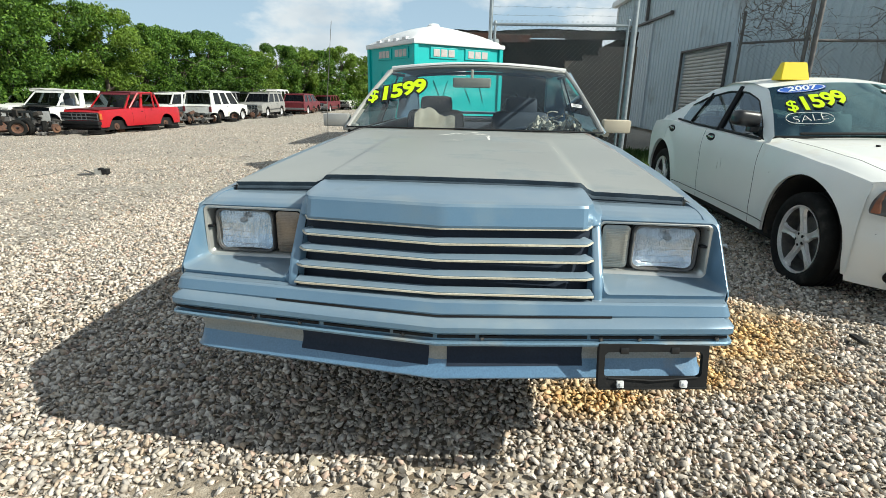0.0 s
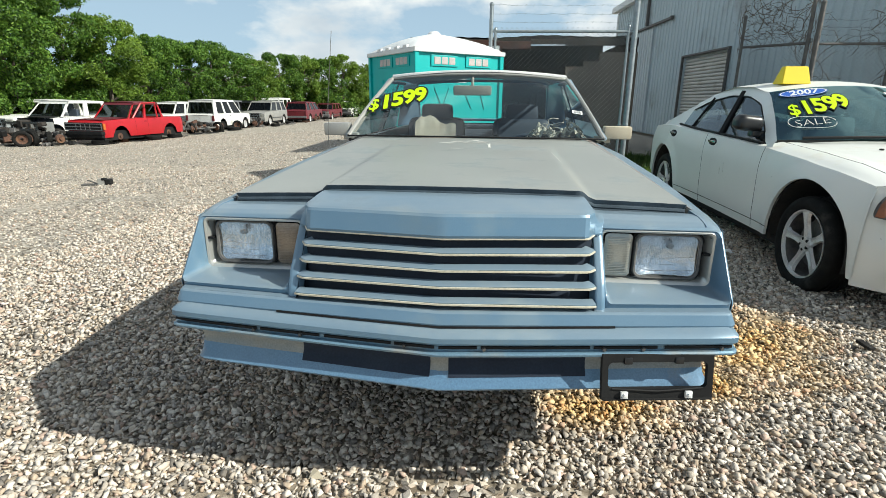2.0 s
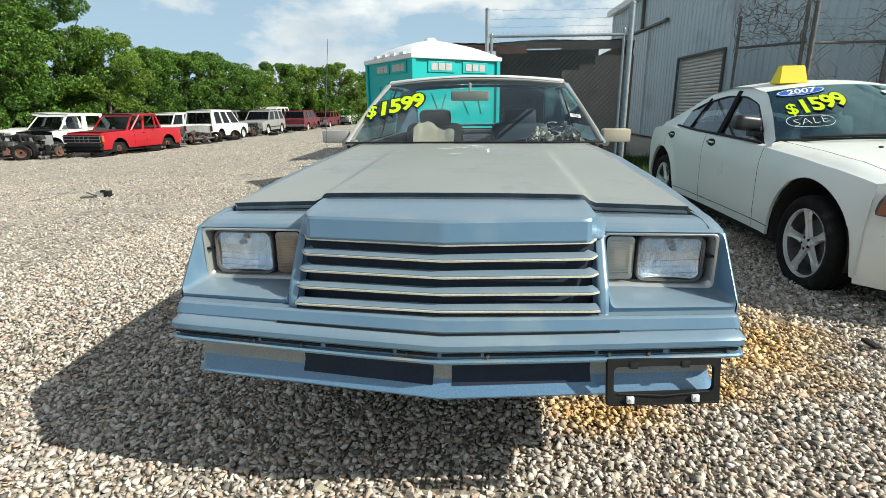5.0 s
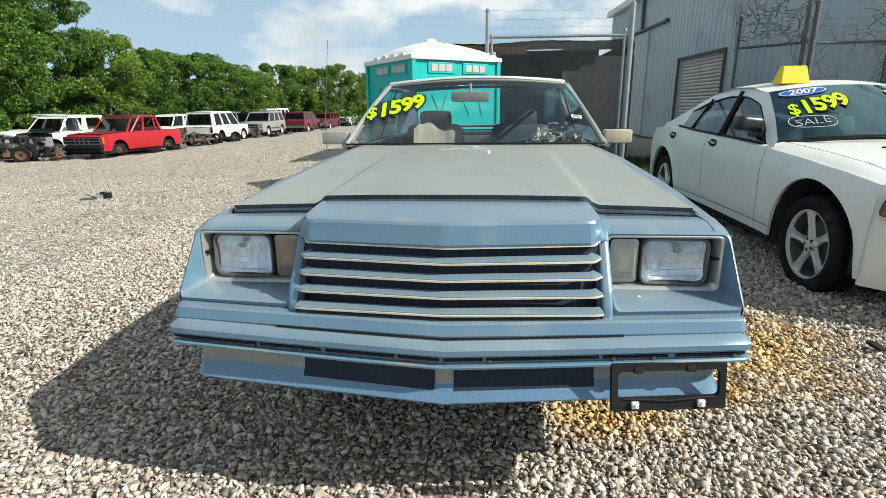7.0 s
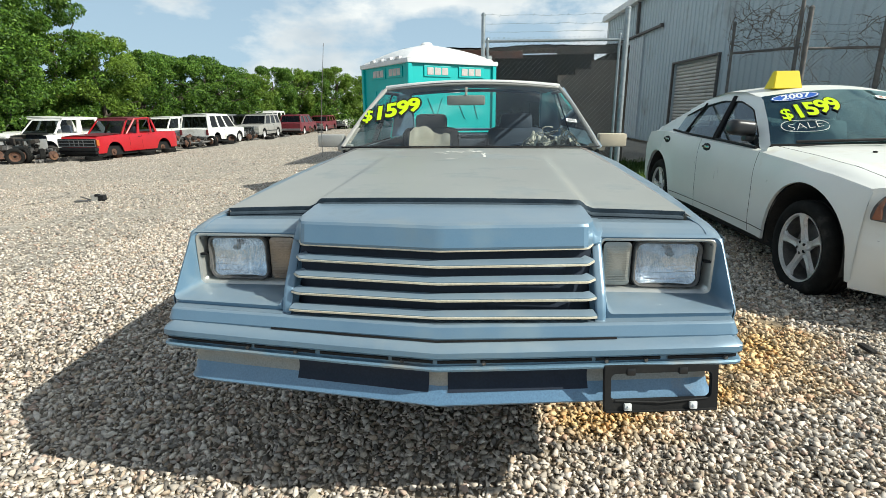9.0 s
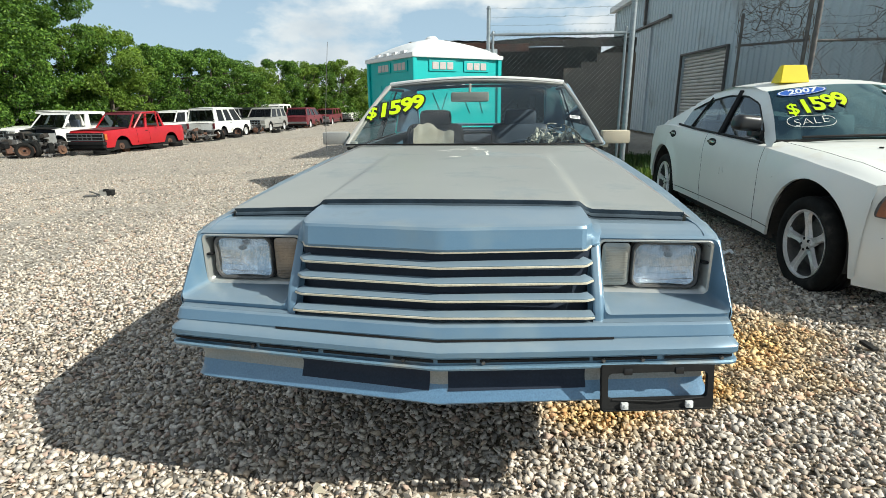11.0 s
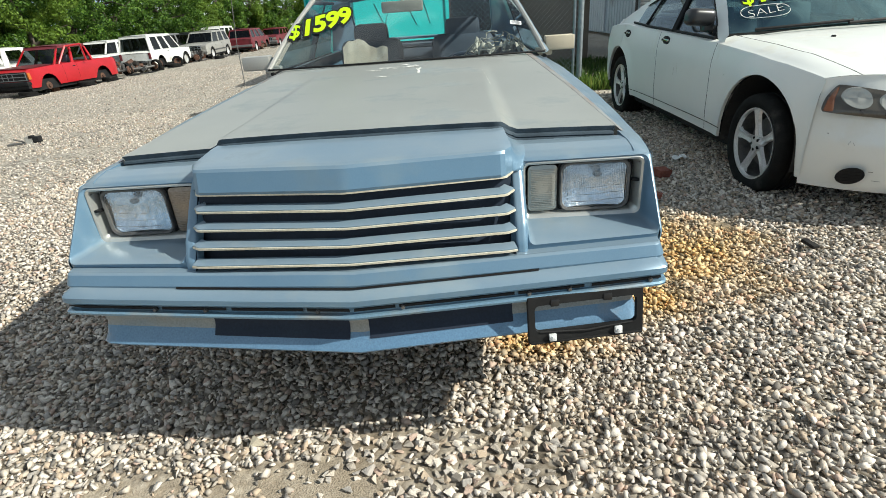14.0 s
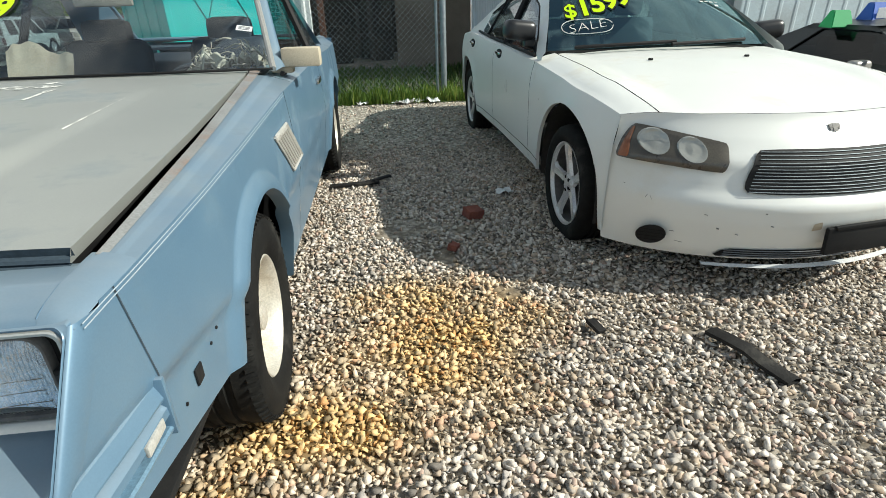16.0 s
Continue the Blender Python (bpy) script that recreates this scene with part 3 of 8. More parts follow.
def sweep(path, profile):
    """Sweeps a profile of (out, z) along a plan path of (x, y, dz); out points to the right of the way along the path."""
    pts = [Vector((p[0], p[1])) for p in path]
    dz = [p[2] if len(p) > 2 else 0.0 for p in path]
    vs, fs, k = [], [], len(profile)
    for i, p in enumerate(pts):
        d0 = (p - pts[i - 1]).normalized() if i else None
        d1 = (pts[i + 1] - p).normalized() if i + 1 < len(pts) else None
        d0, d1 = d0 or d1, d1 or d0
        n0, n1 = Vector((d0.y, -d0.x)), Vector((d1.y, -d1.x))
        nn = (n0 + n1).normalized()
        nn = nn / max(0.5, nn.dot(n0))
        for o, z in profile:
            q = p + nn * o
            vs.append((q.x, q.y, z + dz[i]))
    for i in range(len(pts) - 1):
        for j in range(k - 1):
            a, b = i * k + j, (i + 1) * k + j
            fs.append([a, b, b + 1, a + 1])
    return vs, fs


def rrect(x0, x1, z0, z1, r, y, n=5):
    """A closed loop round a rectangle with round corners, facing along y."""
    out = []
    for cx, cz, a0 in ((x1 - r, z1 - r, 0), (x0 + r, z1 - r, 90), (x0 + r, z0 + r, 180), (x1 - r, z0 + r, 270)):
        for i in range(n + 1):
            a = radians(a0 + 90 * i / n)
            out.append((cx + r * math.cos(a), y, cz + r * math.sin(a)))
    return out


def loft(loops, cap=False):
    """Skins closed loops of one length; cap closes the last."""
    n = len(loops[0])
    vs = [p for l in loops for p in l]
    fs = [[i * n + j, i * n + (j + 1) % n, (i + 1) * n + (j + 1) % n, (i + 1) * n + j] for i in range(len(loops) - 1) for j in range(n)]
    if cap:
        fs.append([(len(loops) - 1) * n + j for j in range(n)])
    return vs, fs


def dome(x0, x1, z0, z1, r, y, bulge, rings=8, power=2.6):
    """A rounded rectangle that swells by bulge towards -y."""
    cx, cz = (x0 + x1) / 2, (z0 + z1) / 2
    base = rrect(x0, x1, z0, z1, r, y)
    loops = []
    for i in range(rings):
        k = 1 - i / rings
        loops.append([(cx + (p[0] - cx) * k, y - bulge * (1 - k ** power), cz + (p[2] - cz) * k) for p in base])
    return loft(loops, True)


def hexa(o, i):
    """A block between four outer and four inner corners."""
    return list(o) + list(i), [[0, 1, 2, 3], [7, 6, 5, 4], [0, 4, 5, 1], [1, 5, 6, 2], [2, 6, 7, 3], [3, 7, 4, 0]]


def lerp(a, b, t):
    return a + (b - a) * t


def curve_at(points, x):
    """Piecewise straight interpolation through (x, y) points."""
    return float(np.interp(x, [p[0] for p in points], [p[1] for p in points]))


def smooth_at(points, x):
    """As curve_at, with eased steps."""
    xs = [p[0] for p in points]
    if x <= xs[0]:
        return points[0][1]
    for (x0, y0), (x1, y1) in zip(points, points[1:]):
        if x <= x1:
            t = (x - x0) / (x1 - x0)
            return lerp(y0, y1, t * t * (3 - 2 * t))
    return points[-1][1]


def words(text, size, depth=0.001, bold=0.0, shear=0.0):
    """Vertices and faces of a text in the built-in font, centred, in the x-y plane."""
    cu = bpy.data.curves.new("words", "FONT")
    cu.body, cu.size, cu.extrude, cu.offset, cu.shear = text, size, depth, bold, shear
    cu.align_x, cu.align_y, cu.resolution_u = "CENTER", "CENTER", 3
    ob = bpy.data.objects.new("words", cu)
    scene.collection.objects.link(ob)
    bpy.context.view_layer.update()
    me = bpy.data.meshes.new_from_object(ob.evaluated_get(bpy.context.evaluated_depsgraph_get()))
    out = [tuple(v.co) for v in me.vertices], [list(p.vertices) for p in me.polygons]
    bpy.data.objects.remove(ob)
    bpy.data.curves.remove(cu)
    bpy.data.meshes.remove(me)
    return out


def frame_from(origin, right, up):
    """A pose with its x along right and its y along up."""
    x = Vector(right).normalized()
    z = x.cross(Vector(up)).normalized()
    y = z.cross(x)
    m = Matrix((x, y, z)).transposed().to_4x4()
    m.translation = Vector(origin)
    return m

# ---- ground and large structure ----
def ground_z(x, y):
    """Gentle swells of the lot."""
    fall = -0.048 * max(0.0, min(14.0, -x - 2.5))
    fall -= 0.05 * max(0.0, min(2.0, x - 4.3))
    return fall - 0.012 + (0.012 * noise.noise(Vector((x * 0.35, y * 0.35, 0))) if -30 < x < 20 and -6 < y < 60 else 0.0)


def ground_sheet():
    xs = [-900, -200, -80, -40] + list(np.arange(-30, 20.1, 1.0)) + [40, 80, 200, 900]
    ys = [-900, -200, -60, -20] + list(np.arange(-6, 60.1, 1.0)) + [80, 120, 200, 900]
    vs = [(x, y, ground_z(x, y)) for x in xs for y in ys]
    w = len(ys)
    fs = [[i * w + j, (i + 1) * w + j, (i + 1) * w + j + 1, i * w + j + 1] for i in range(len(xs) - 1) for j in range(w - 1)]
    return vs, fs


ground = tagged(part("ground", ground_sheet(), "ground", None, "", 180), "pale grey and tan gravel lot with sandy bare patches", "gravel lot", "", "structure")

# metal building: a long side that runs away, and an end that faces the lot
BX, BY = 6.93, 9.6
WD = Vector((-0.0555, 1.0, 0)).normalized()
WN = Vector((-WD.y, WD.x, 0))
EAVE = 5.6


def rib_line(length, pitch=0.30, h=0.028):
    """Offsets of a ribbed sheet: flat pans with raised trapezoid ribs."""
    pts, s = [], 0.0
    while s < length:
        for a, o in ((0.0, 0.0), (pitch - 0.10, 0.0), (pitch - 0.075, h), (pitch - 0.035, h), (pitch - 0.010, 0.0)):
            if s + a <= length:
                pts.append((s + a, o))
        s += pitch
    pts.append((length, 0.0))
    return pts


def wall_part(s0, s1, z0, z1, along, out, origin, h=0.028):
    vs, fs = [], []
    line = [(s0 + s, o) for s, o in rib_line(s1 - s0, 0.30, h)]
    for s, o in line:
        p = origin + along * s + out * o
        vs += [(p.x, p.y, z0), (p.x, p.y, z1)]
    k = len(vs)
    for i in range(len(line) - 1):
        fs.append([2 * i, 2 * i + 2, 2 * i + 3, 2 * i + 1])
    for s in (s0, s1):
        p = origin + along * s - out * 0.14
        vs += [(p.x, p.y, z0), (p.x, p.y, z1)]
    fs += [[k, k + 2, k + 3, k + 1], [0, k, k + 1, 1], [2 * len(line) - 2, k + 2, k + 3, 2 * len(line) - 1]]
    fs.append([2 * i for i in range(len(line))][::-1] + [k, k + 2])
    fs.append([2 * i + 1 for i in range(len(line))] + [k + 3, k + 1])
    return vs, fs


O = Vector((BX, BY, 0))
D0, D1, DTOP = 6.75, 10.0, 2.71
tagged(part("wall_west", join(wall_part(0, D0, 0, EAVE, WD, WN, O), wall_part(D0, D1, DTOP, EAVE, WD, WN, O), wall_part(D1, 19.0, 0, EAVE, WD, WN, O)), "wall"),
       "grey ribbed metal siding of a long workshop building", "wall", "", "structure")
EX = Vector((1, 0.0555, 0)).normalized()
tagged(part("wall_south", wall_part(0.0, 16.0, 0, EAVE + 0.2, EX, Vector((0.0555, -1, 0)).normalized(), O, 0.009), "wall"), "grey ribbed metal end wall of the workshop", "wall", "", "structure")
tagged(part("wall_north", wall_part(0.0, 16.0, 0, EAVE, EX, Vector((-0.0555, 1, 0)).normalized(), O + WD * 19.0), "wall"), "grey ribbed far end wall of the workshop", "wall", "", "structure")
rv = [O + WD * -0.15 + WN * 0.25 + Vector((0, 0, EAVE)), O + WD * 19.3 + WN * 0.25 + Vector((0, 0, EAVE)), O + WD * 19.3 - WN * 8 + Vector((0, 0, EAVE + 1.0)), O + WD * -0.15 - WN * 8 + Vector((0, 0, EAVE + 1.0)),
      O + WD * -0.15 - WN * 16.3 + Vector((0, 0, EAVE)), O + WD * 19.3 - WN * 16.3 + Vector((0, 0, EAVE))]
rv2 = rv + [p + Vector((0, 0, 0.12)) for p in rv]
tagged(part("roof", (rv2, [[0, 1, 2, 3], [3, 2, 5, 4], [6, 9, 8, 7], [9, 10, 11, 8], [0, 6, 7, 1], [1, 7, 8, 2], [2, 8, 11, 5], [0, 3, 9, 6], [3, 4, 10, 9], [4, 5, 11, 10]]), "trimwhite"),
       "white-edged low metal roof", "roof", "", "structure")


def wbox(s0, s1, o0, o1, z0, z1):
    m = Matrix((WD, WN, Vector((0, 0, 1)))).transposed().to_4x4()
    m.translation = O
    return placed(box(s0, s1, o0, o1, z0, z1, 0.008, 1), m)


tagged(part("eave_trim", wbox(-0.2, 19.3, 0.03, 0.27, EAVE - 0.14, EAVE + 0.06), "trimwhite"), "white metal eave gutter", "trim", "", "structure")
tagged(part("corner_trim", wbox(18.85, 19.05, -0.05, 0.05, 0, EAVE - 0.15), "trimwhite"), "white corner trim", "trim", "", "structure")
rollup = thing("rollup_door", Matrix.Identity(4), "closed off-white slatted roll-up door in a grey metal frame", "door", "", "structure")
part("door_frame", join(wbox(D0 - 0.06, D0, 0.0, 0.08, 0, DTOP + 0.06), wbox(D1, D1 + 0.06, 0.0, 0.08, 0, DTOP + 0.06), wbox(D0, D1, 0.0, 0.08, DTOP, DTOP + 0.06)), "oldsteel", rollup)
for i in range(int(DTOP / 0.105)):
    z = 0.02 + 0.105 * i
    mm = Matrix((WD, WN, Vector((0, 0, 1)))).transposed().to_4x4()
    mm.translation = O
    pr = [(-0.12, z), (-0.085, z + 0.01), (-0.07, z + 0.03), (-0.07, z + 0.07), (-0.085, z + 0.092), (-0.12, z + 0.1)]
    vs = [tuple(mm @ Vector((s, o, zz))) for s in (D0, D1) for o, zz in pr]
    part("slat", (vs, [[j, j + 6, j + 7, j + 1] for j in range(5)] + [[0, 5, 11, 6]]), "doorslat", rollup, "", 50)
# sliding door and its hood-rail further along the side
slide = thing("sliding_door", Matrix.Identity(4), "grey ribbed sliding door under a dark rail", "door", "", "structure")
part("door_leaf", wall_part(13.3, 17.6, 0.05, 4.05, WD, WN, O + WN * 0.09), "doorpanel", slide)
part("rail", wbox(11.4, 17.9, 0.04, 0.15, 4.13, 4.21), "oldsteel", slide)
part("rail_stop", wbox(11.28, 11.40, 0.04, 0.17, 4.11, 4.23), "oldsteel", slide)
tagged(part("downpipe", wbox(14.1, 14.22, 0.03, 0.14, 4.24, EAVE - 0.14), "oldsteel"), "dark thin downpipe on the siding", "pipe", "", "structure")


# ---- fences ----
def mesh_wires(length, z0, z1, pitch=0.078, r=0.0020):
    """Chain link: two families of slanting wires, slightly apart."""
    out = []
    h = z1 - z0
    for fam in (1, -1):
        k = -int(h / pitch) - 1
        while k * pitch < length + h:
            s0 = k * pitch if fam > 0 else k * pitch
            a, b = (s0, 0.0), (s0 + h, h)
            if fam < 0:
                a, b = (s0 + h, 0.0), (s0, h)
            lo, hi = (a, b) if a[0] < b[0] else (b, a)
            t0 = max(0, (0 - lo[0]) / (hi[0] - lo[0]))
            t1 = min(1, (length - lo[0]) / (hi[0] - lo[0]))
            if t1 > t0:
                p = [(lerp(lo[0], hi[0], t), fam * 0.0018 + 0.002 * math.sin(t * 40), z0 + lerp(lo[1], hi[1], t)) for t in (t0, t1)]
                out.append(tube(p, r, 3))
            k += 1
    return join(*out)


def barbed(length, z, sag, seed, r=0.0022):
    rr = random.Random(seed)
    pts = [(length * i / 14, rr.uniform(-0.012, 0.012), z - sag * math.sin(math.pi * i / 14) + rr.uniform(-0.012, 0.012)) for i in range(15)]
    m = [tube(pts, r, 4)]
    n = int(length / 0.13)
    for i in range(1, n):
        x = length * i / n
        zz = float(np.interp(x, [p[0] for p in pts], [p[2] for p in pts]))
        for s in (-1, 1):
            m.append(tube([(x - 0.012, s * 0.012, zz - 0.016), (x + 0.012, -s * 0.012, zz + 0.016)], 0.0016, 3))
    return join(*m)


def fence_panel(a, b, top, rail, label, posts, dark=False, wires=3, twist=True):
    """A chain-link bay between two posts, with a top rail and barbed wire over it."""
    a, b = Vector(a), Vector(b)
    d = b - a
    L = d.length
    e = thing("chain_link_fence", Matrix.Translation((a.x, a.y, 0)) @ pose(0, 0, 0, 0, 0, math.degrees(math.atan2(d.y, d.x))), label, "fence", "fence bays")
    mt = "oldsteel" if dark else "steel"
    for x, zt, r in posts:
        p = part("post", join(tube([(x, 0, -0.1), (x, 0, zt)], r, 14), placed(lathe([(r + 0.004, 0), (r + 0.006, 0.02), (r * 0.6, 0.045), (0, 0.05)], 12, "z"), Matrix.Translation((x, 0, zt)))), mt, e, "", 40)
        for z in (0.35, 0.9, 1.45, rail - 0.1):
            part("tie_band", placed(lathe([(r + 0.001, -0.012), (r + 0.005, -0.012), (r + 0.005, 0.012), (r + 0.001, 0.012)], 12, "z"), Matrix.Translation((x, 0, z))), mt, p)
    part("top_rail", tube([(0, 0, rail), (L, 0, rail + (0.0))], 0.022, 10), mt, e, "", 40)
    part("wire_mesh", mesh_wires(L, 0.06, rail + 0.06), mt, e, "galvanised diamond wire mesh")
    for i in range(wires):
        part("barbed_wire", barbed(L, rail + 0.14 + 0.12 * i, 0.012, 7 * i + int(a.x * 10)), mt, e, "rusty barbed wire strand")
    return e


fence_panel((-0.02, 8.86), (2.19, 8.98), 2.62, 2.29, "galvanised chain-link fence bay with three strands of barbed wire", [(0.0, 2.66, 0.03), (0.07, 2.3, 0.02), (2.12, 2.35, 0.022), (2.215, 2.72, 0.044)])
fence_panel((4.52, 10.75), (5.27, 9.95), 2.8, 2.22, "weathered chain-link gate leaf under barbed wire and dead vines", [(0.0, 2.72, 0.025), (1.06, 3.05, 0.03)], True)
fence_panel((5.36, 9.93), (6.62, 9.90), 2.8, 2.20, "weathered chain-link bay beside the workshop with dead vines", [(0.0, 2.82, 0.04), (1.19, 2.78, 0.04)], True)


def vines(origin, ang, L, z0, z1, n, seed):
    rr = random.Random(seed)
    m = []
    for i in range(n):
        x, z = rr.uniform(0, L), rr.uniform(z0, z1)
        d = Vector((rr.choice((-1, 1)) * rr.uniform(0.4, 1), rr.uniform(-0.2, 0.2), rr.uniform(-0.5, 1))).normalized()
        pts = [Vector((x, rr.uniform(-0.04, 0.04), z))]
        for k in range(rr.randint(5, 11)):
            d = (d + Vector((rr.uniform(-0.6, 0.6), rr.uniform(-0.3, 0.3), rr.uniform(-0.6, 0.5)))).normalized()
            q = pts[-1] + d * rr.uniform(0.05, 0.11)
            q.y *= 0.6
            q.x = min(max(q.x, -0.05), L + 0.05)
            q.z = min(max(q.z, 1.0), z1 + 0.25)
            pts.append(q)
        m.append(tube(pts, rr.uniform(0.003, 0.009), 4, 0.3))
        if rr.random() < 0.8:
            q = pts[len(pts) // 2]
            m.append(tube([q, q + Vector((rr.uniform(-0.1, 0.1), 0.02, rr.uniform(-0.15, 0.1))), q + Vector((rr.uniform(-0.2, 0.2), 0, rr.uniform(-0.25, 0.15)))], 0.003, 3, 0.3))
    ob = part("dead_vines", join(*m), "vine")
    ob.matrix_world = Matrix.Translation(origin) @ pose(0, 0, 0, 0, 0, ang)
    return tagged(ob, "tangle of bare dead vines on the wire fence", "vines", "", "stuff")


vines((4.52, 10.75, 0), math.degrees(math.atan2(-0.8, 0.75)), 1.08, 2.15, 2.85, 80, 1)
vines((5.36, 9.93, 0), -1.5, 1.24, 1.5, 2.75, 40, 2)

# ---- open shed behind the fence ----
shed = thing("open_shed", pose(0.2, 13.0, 0), "dark open-fronted shed with a rusty sheet roof and a brown wall", "shed", "", "structure")
def shed_roof(z0, z1):
    return lambda u, v: (lerp(-2.2, 3.02, u), lerp(0, 4.5, v), lerp(z0, z1, v) + 0.006 * math.sin(u * 90) + 0.02 * math.sin(u * 13) + 0.03 * u)


part("sheet_roof", join(grid(shed_roof(2.66, 2.95), 90, 2), grid(shed_roof(2.63, 2.92), 90, 2)), "trimwhite", shed)
part("fascia", join(box(-2.2, -0.2, -0.05, 0.0, 2.44, 2.60, 0.005), box(-0.2, 0.62, -0.05, 0.0, 2.40, 2.57, 0.005)), "rustdark", shed, "rusty fascia")
part("fascia", join(box(0.62, 1.4, -0.05, 0.0, 2.50, 2.61, 0.005), box(1.4, 3.02, -0.05, 0.0, 2.47, 2.64, 0.005)), "darkmatte", shed, "dark weathered fascia")
# inner walls and junk near black: the shed's inner shade is in their colour
part("back_wall", box(-2.2, 3.04, 4.4, 4.5, 0, 2.9), "darkmatte", shed)
part("end_wall", box(2.96, 3.04, 0.1, 4.5, 0, 2.66), "darkmatte", shed)
part("side_wall", join(box(1.45, 3.04, -0.02, 0.1, 0, 2.02), box(1.85, 3.04, -0.018, 0.1, 2.02, 2.14), box(2.2, 3.04, -0.016, 0.1, 2.14, 2.33)), "shedwall", shed, "brown stained wall")
part("post", box(-0.15, -0.03, 0, 0.12, 0, 2.4), "rust", shed)
part("post", box(-2.1, -1.98, 0, 0.12, 0, 2.4), "rust", shed)
rj = random.Random(31)
for _ in range(14):
    part("stored_junk", placed(box(-0.5, 0.5, -0.5, 0.5, 0, 1, 0.04, 1), pose(rj.uniform(-1.9, 1.3), rj.uniform(1.2, 3.8), 0, 0, 0, rj.uniform(0, 90)) @ Matrix.Diagonal((rj.uniform(0.3, 0.9), rj.uniform(0.3, 0.7), rj.uniform(0.4, 1.5), 1))), "darkmatte", shed)
pv = thing("ribbed_panel_wall", pose(-0.25, 11.2, 0), "pale grey ribbed metal panel wall behind the fence", "wall", "", "structure")
part("panel", wall_part(-1.2, 0.36, 0.55, 2.3, Vector((1, 0, 0)), Vector((0, -1, 0)), Vector((0, 0, 0))), "trimwhite", pv)

# ---- portable toilet ----
def portable_toilet():
    ang = math.degrees(math.atan2(0.947, 1.2))
    W, Dp = 1.50, 1.50
    e = thing("portable_toilet", pose(-1.03, 7.72, 0, 0, 0, ang), "teal portable toilet with a white domed roof behind the coupe", "portable toilet")
    H = 1.93
    for nm, a in (("wall_panel", (0, W, 0.0, 0.04)), ("wall_panel", (0, W, Dp - 0.04, Dp)), ("wall_panel", (0.0, 0.04, 0.04, Dp - 0.04)), ("wall_panel", (W - 0.04, W, 0.04, Dp - 0.04))):
        part(nm, box(a[0], a[1], a[2], a[3], 0.12, H, 0.006), "teal", e)
    for x in (0, W):
        for y in (0, Dp):
            part("corner_post", box(x - 0.035, x + 0.035, y - 0.035, y + 0.035, 0.1, H, 0.012), "teal", e)
    for x, d in ((0.30, 0.14), (0.55, -0.12), (0.80, 0.16), (1.10, 0.10)):
        part("panel_brace", tube([(x, -0.006, 1.42), (x + d, -0.006, 1.12)], 0.006, 6), "darkteal", e)
    for y in (0.35, 0.72, 1.07):
        part("panel_rib", box(-0.012, 0.0, y - 0.015, y + 0.015, 0.2, 1.55, 0.004), "teal", e)
    for g0 in (0.28, 0.88):
        f = part("vent_frame", box(g0 - 0.04, g0 + 0.42, -0.016, -0.0, 1.72, 1.87, 0.004), "teal", e, "dark teal vent frame")
        for i in range(3):
            part("vent", box(g0 + 0.01 + 0.125 * i, g0 + 0.115 + 0.125 * i, -0.022, -0.014, 1.745, 1.845, 0.004), "ventpane", f, "pale vent grille")
    for g0 in (0.22, 0.76):
        f = part("vent_frame", box(-0.016, 0.0, g0 - 0.04, g0 + 0.42, 1.72, 1.87, 0.004), "teal", e, "dark teal vent frame")
        for i in range(3):
            part("vent", box(-0.022, -0.014, g0 + 0.01 + 0.125 * i, g0 + 0.115 + 0.125 * i, 1.745, 1.845, 0.004), "ventpane", f, "pale vent grille")

    def dome(u, v):
        s, t = 2 * u - 1, 2 * v - 1
        k = 1 - (0.5 * (abs(s) ** 6 + abs(t) ** 6)) ** (1 / 6) * 0.35 - 0.65 * (0.5 * (s * s + t * t)) ** 0.62
        return W / 2 + s * (W / 2 + 0.05), Dp / 2 + t * (Dp / 2 + 0.05), H + 0.03 + 0.05 * (1 - max(abs(s), abs(t)) ** 8) + 0.24 * max(0.0, k) * (1 - max(abs(s), abs(t)) ** 6)

    part("roof", join(grid(dome, 20, 20), box(-0.05, W + 0.05, -0.05, Dp + 0.05, H - 0.03, H + 0.03, 0.01)), "whiteplastic", e, "white domed plastic roof", 40)
    for i in range(4):
        part("roof_ridge", box(-0.045, 0.02, 0.2 + 0.28 * i, 0.32 + 0.28 * i, H + 0.03, H + 0.075, 0.012), "whiteplastic", e)
    part("roof_cap", placed(lathe([(0.0, 0.05), (0.07, 0.045), (0.11, 0.0), (0.11, -0.03)], 16, "z"), Matrix.Translation((W / 2, Dp / 2, H + 0.30))), "whiteplastic", e, "", 60)
    part("vent_pipe", placed(lathe([(0.05, 0), (0.05, 0.3), (0.0, 0.31)], 14, "z"), Matrix.Translation((W - 0.12, Dp - 0.15, H + 0.05))), "tan", e, "short tan vent pipe")
    part("skid", box(0, W, 0, Dp, 0.0, 0.12, 0.01), "black", e)
    sg = part("notice", box(0.52, 0.86, -0.006, -0.002, 1.50, 1.64), "whiteplastic", e, "white notice with dark lettering")
    part("notice_print", join(box(0.56, 0.82, -0.009, -0.006, 1.58, 1.61), box(0.58, 0.80, -0.009, -0.006, 1.53, 1.55)), "black", sg)


portable_toilet()

# ---- the blue coupe ----
CAR_Y = 4.2
coupe = thing("coupe_car", pose(-0.012, CAR_Y, 0, 0, 0, 0.45), "faded light blue two-door coupe with dusty hood and louvred grille", "car")


def cp(name, mesh, material, parent=None, label="", smooth=40):
    return part(name, ([(p[0], p[1] - CAR_Y, p[2]) for p in mesh[0]], mesh[1]), material, parent or coupe, label, smooth)


def hood_half(y):
    return curve_at([(1.93, 0.786), (2.6, 0.768), (3.5, 0.728), (3.66, 0.715)], y)


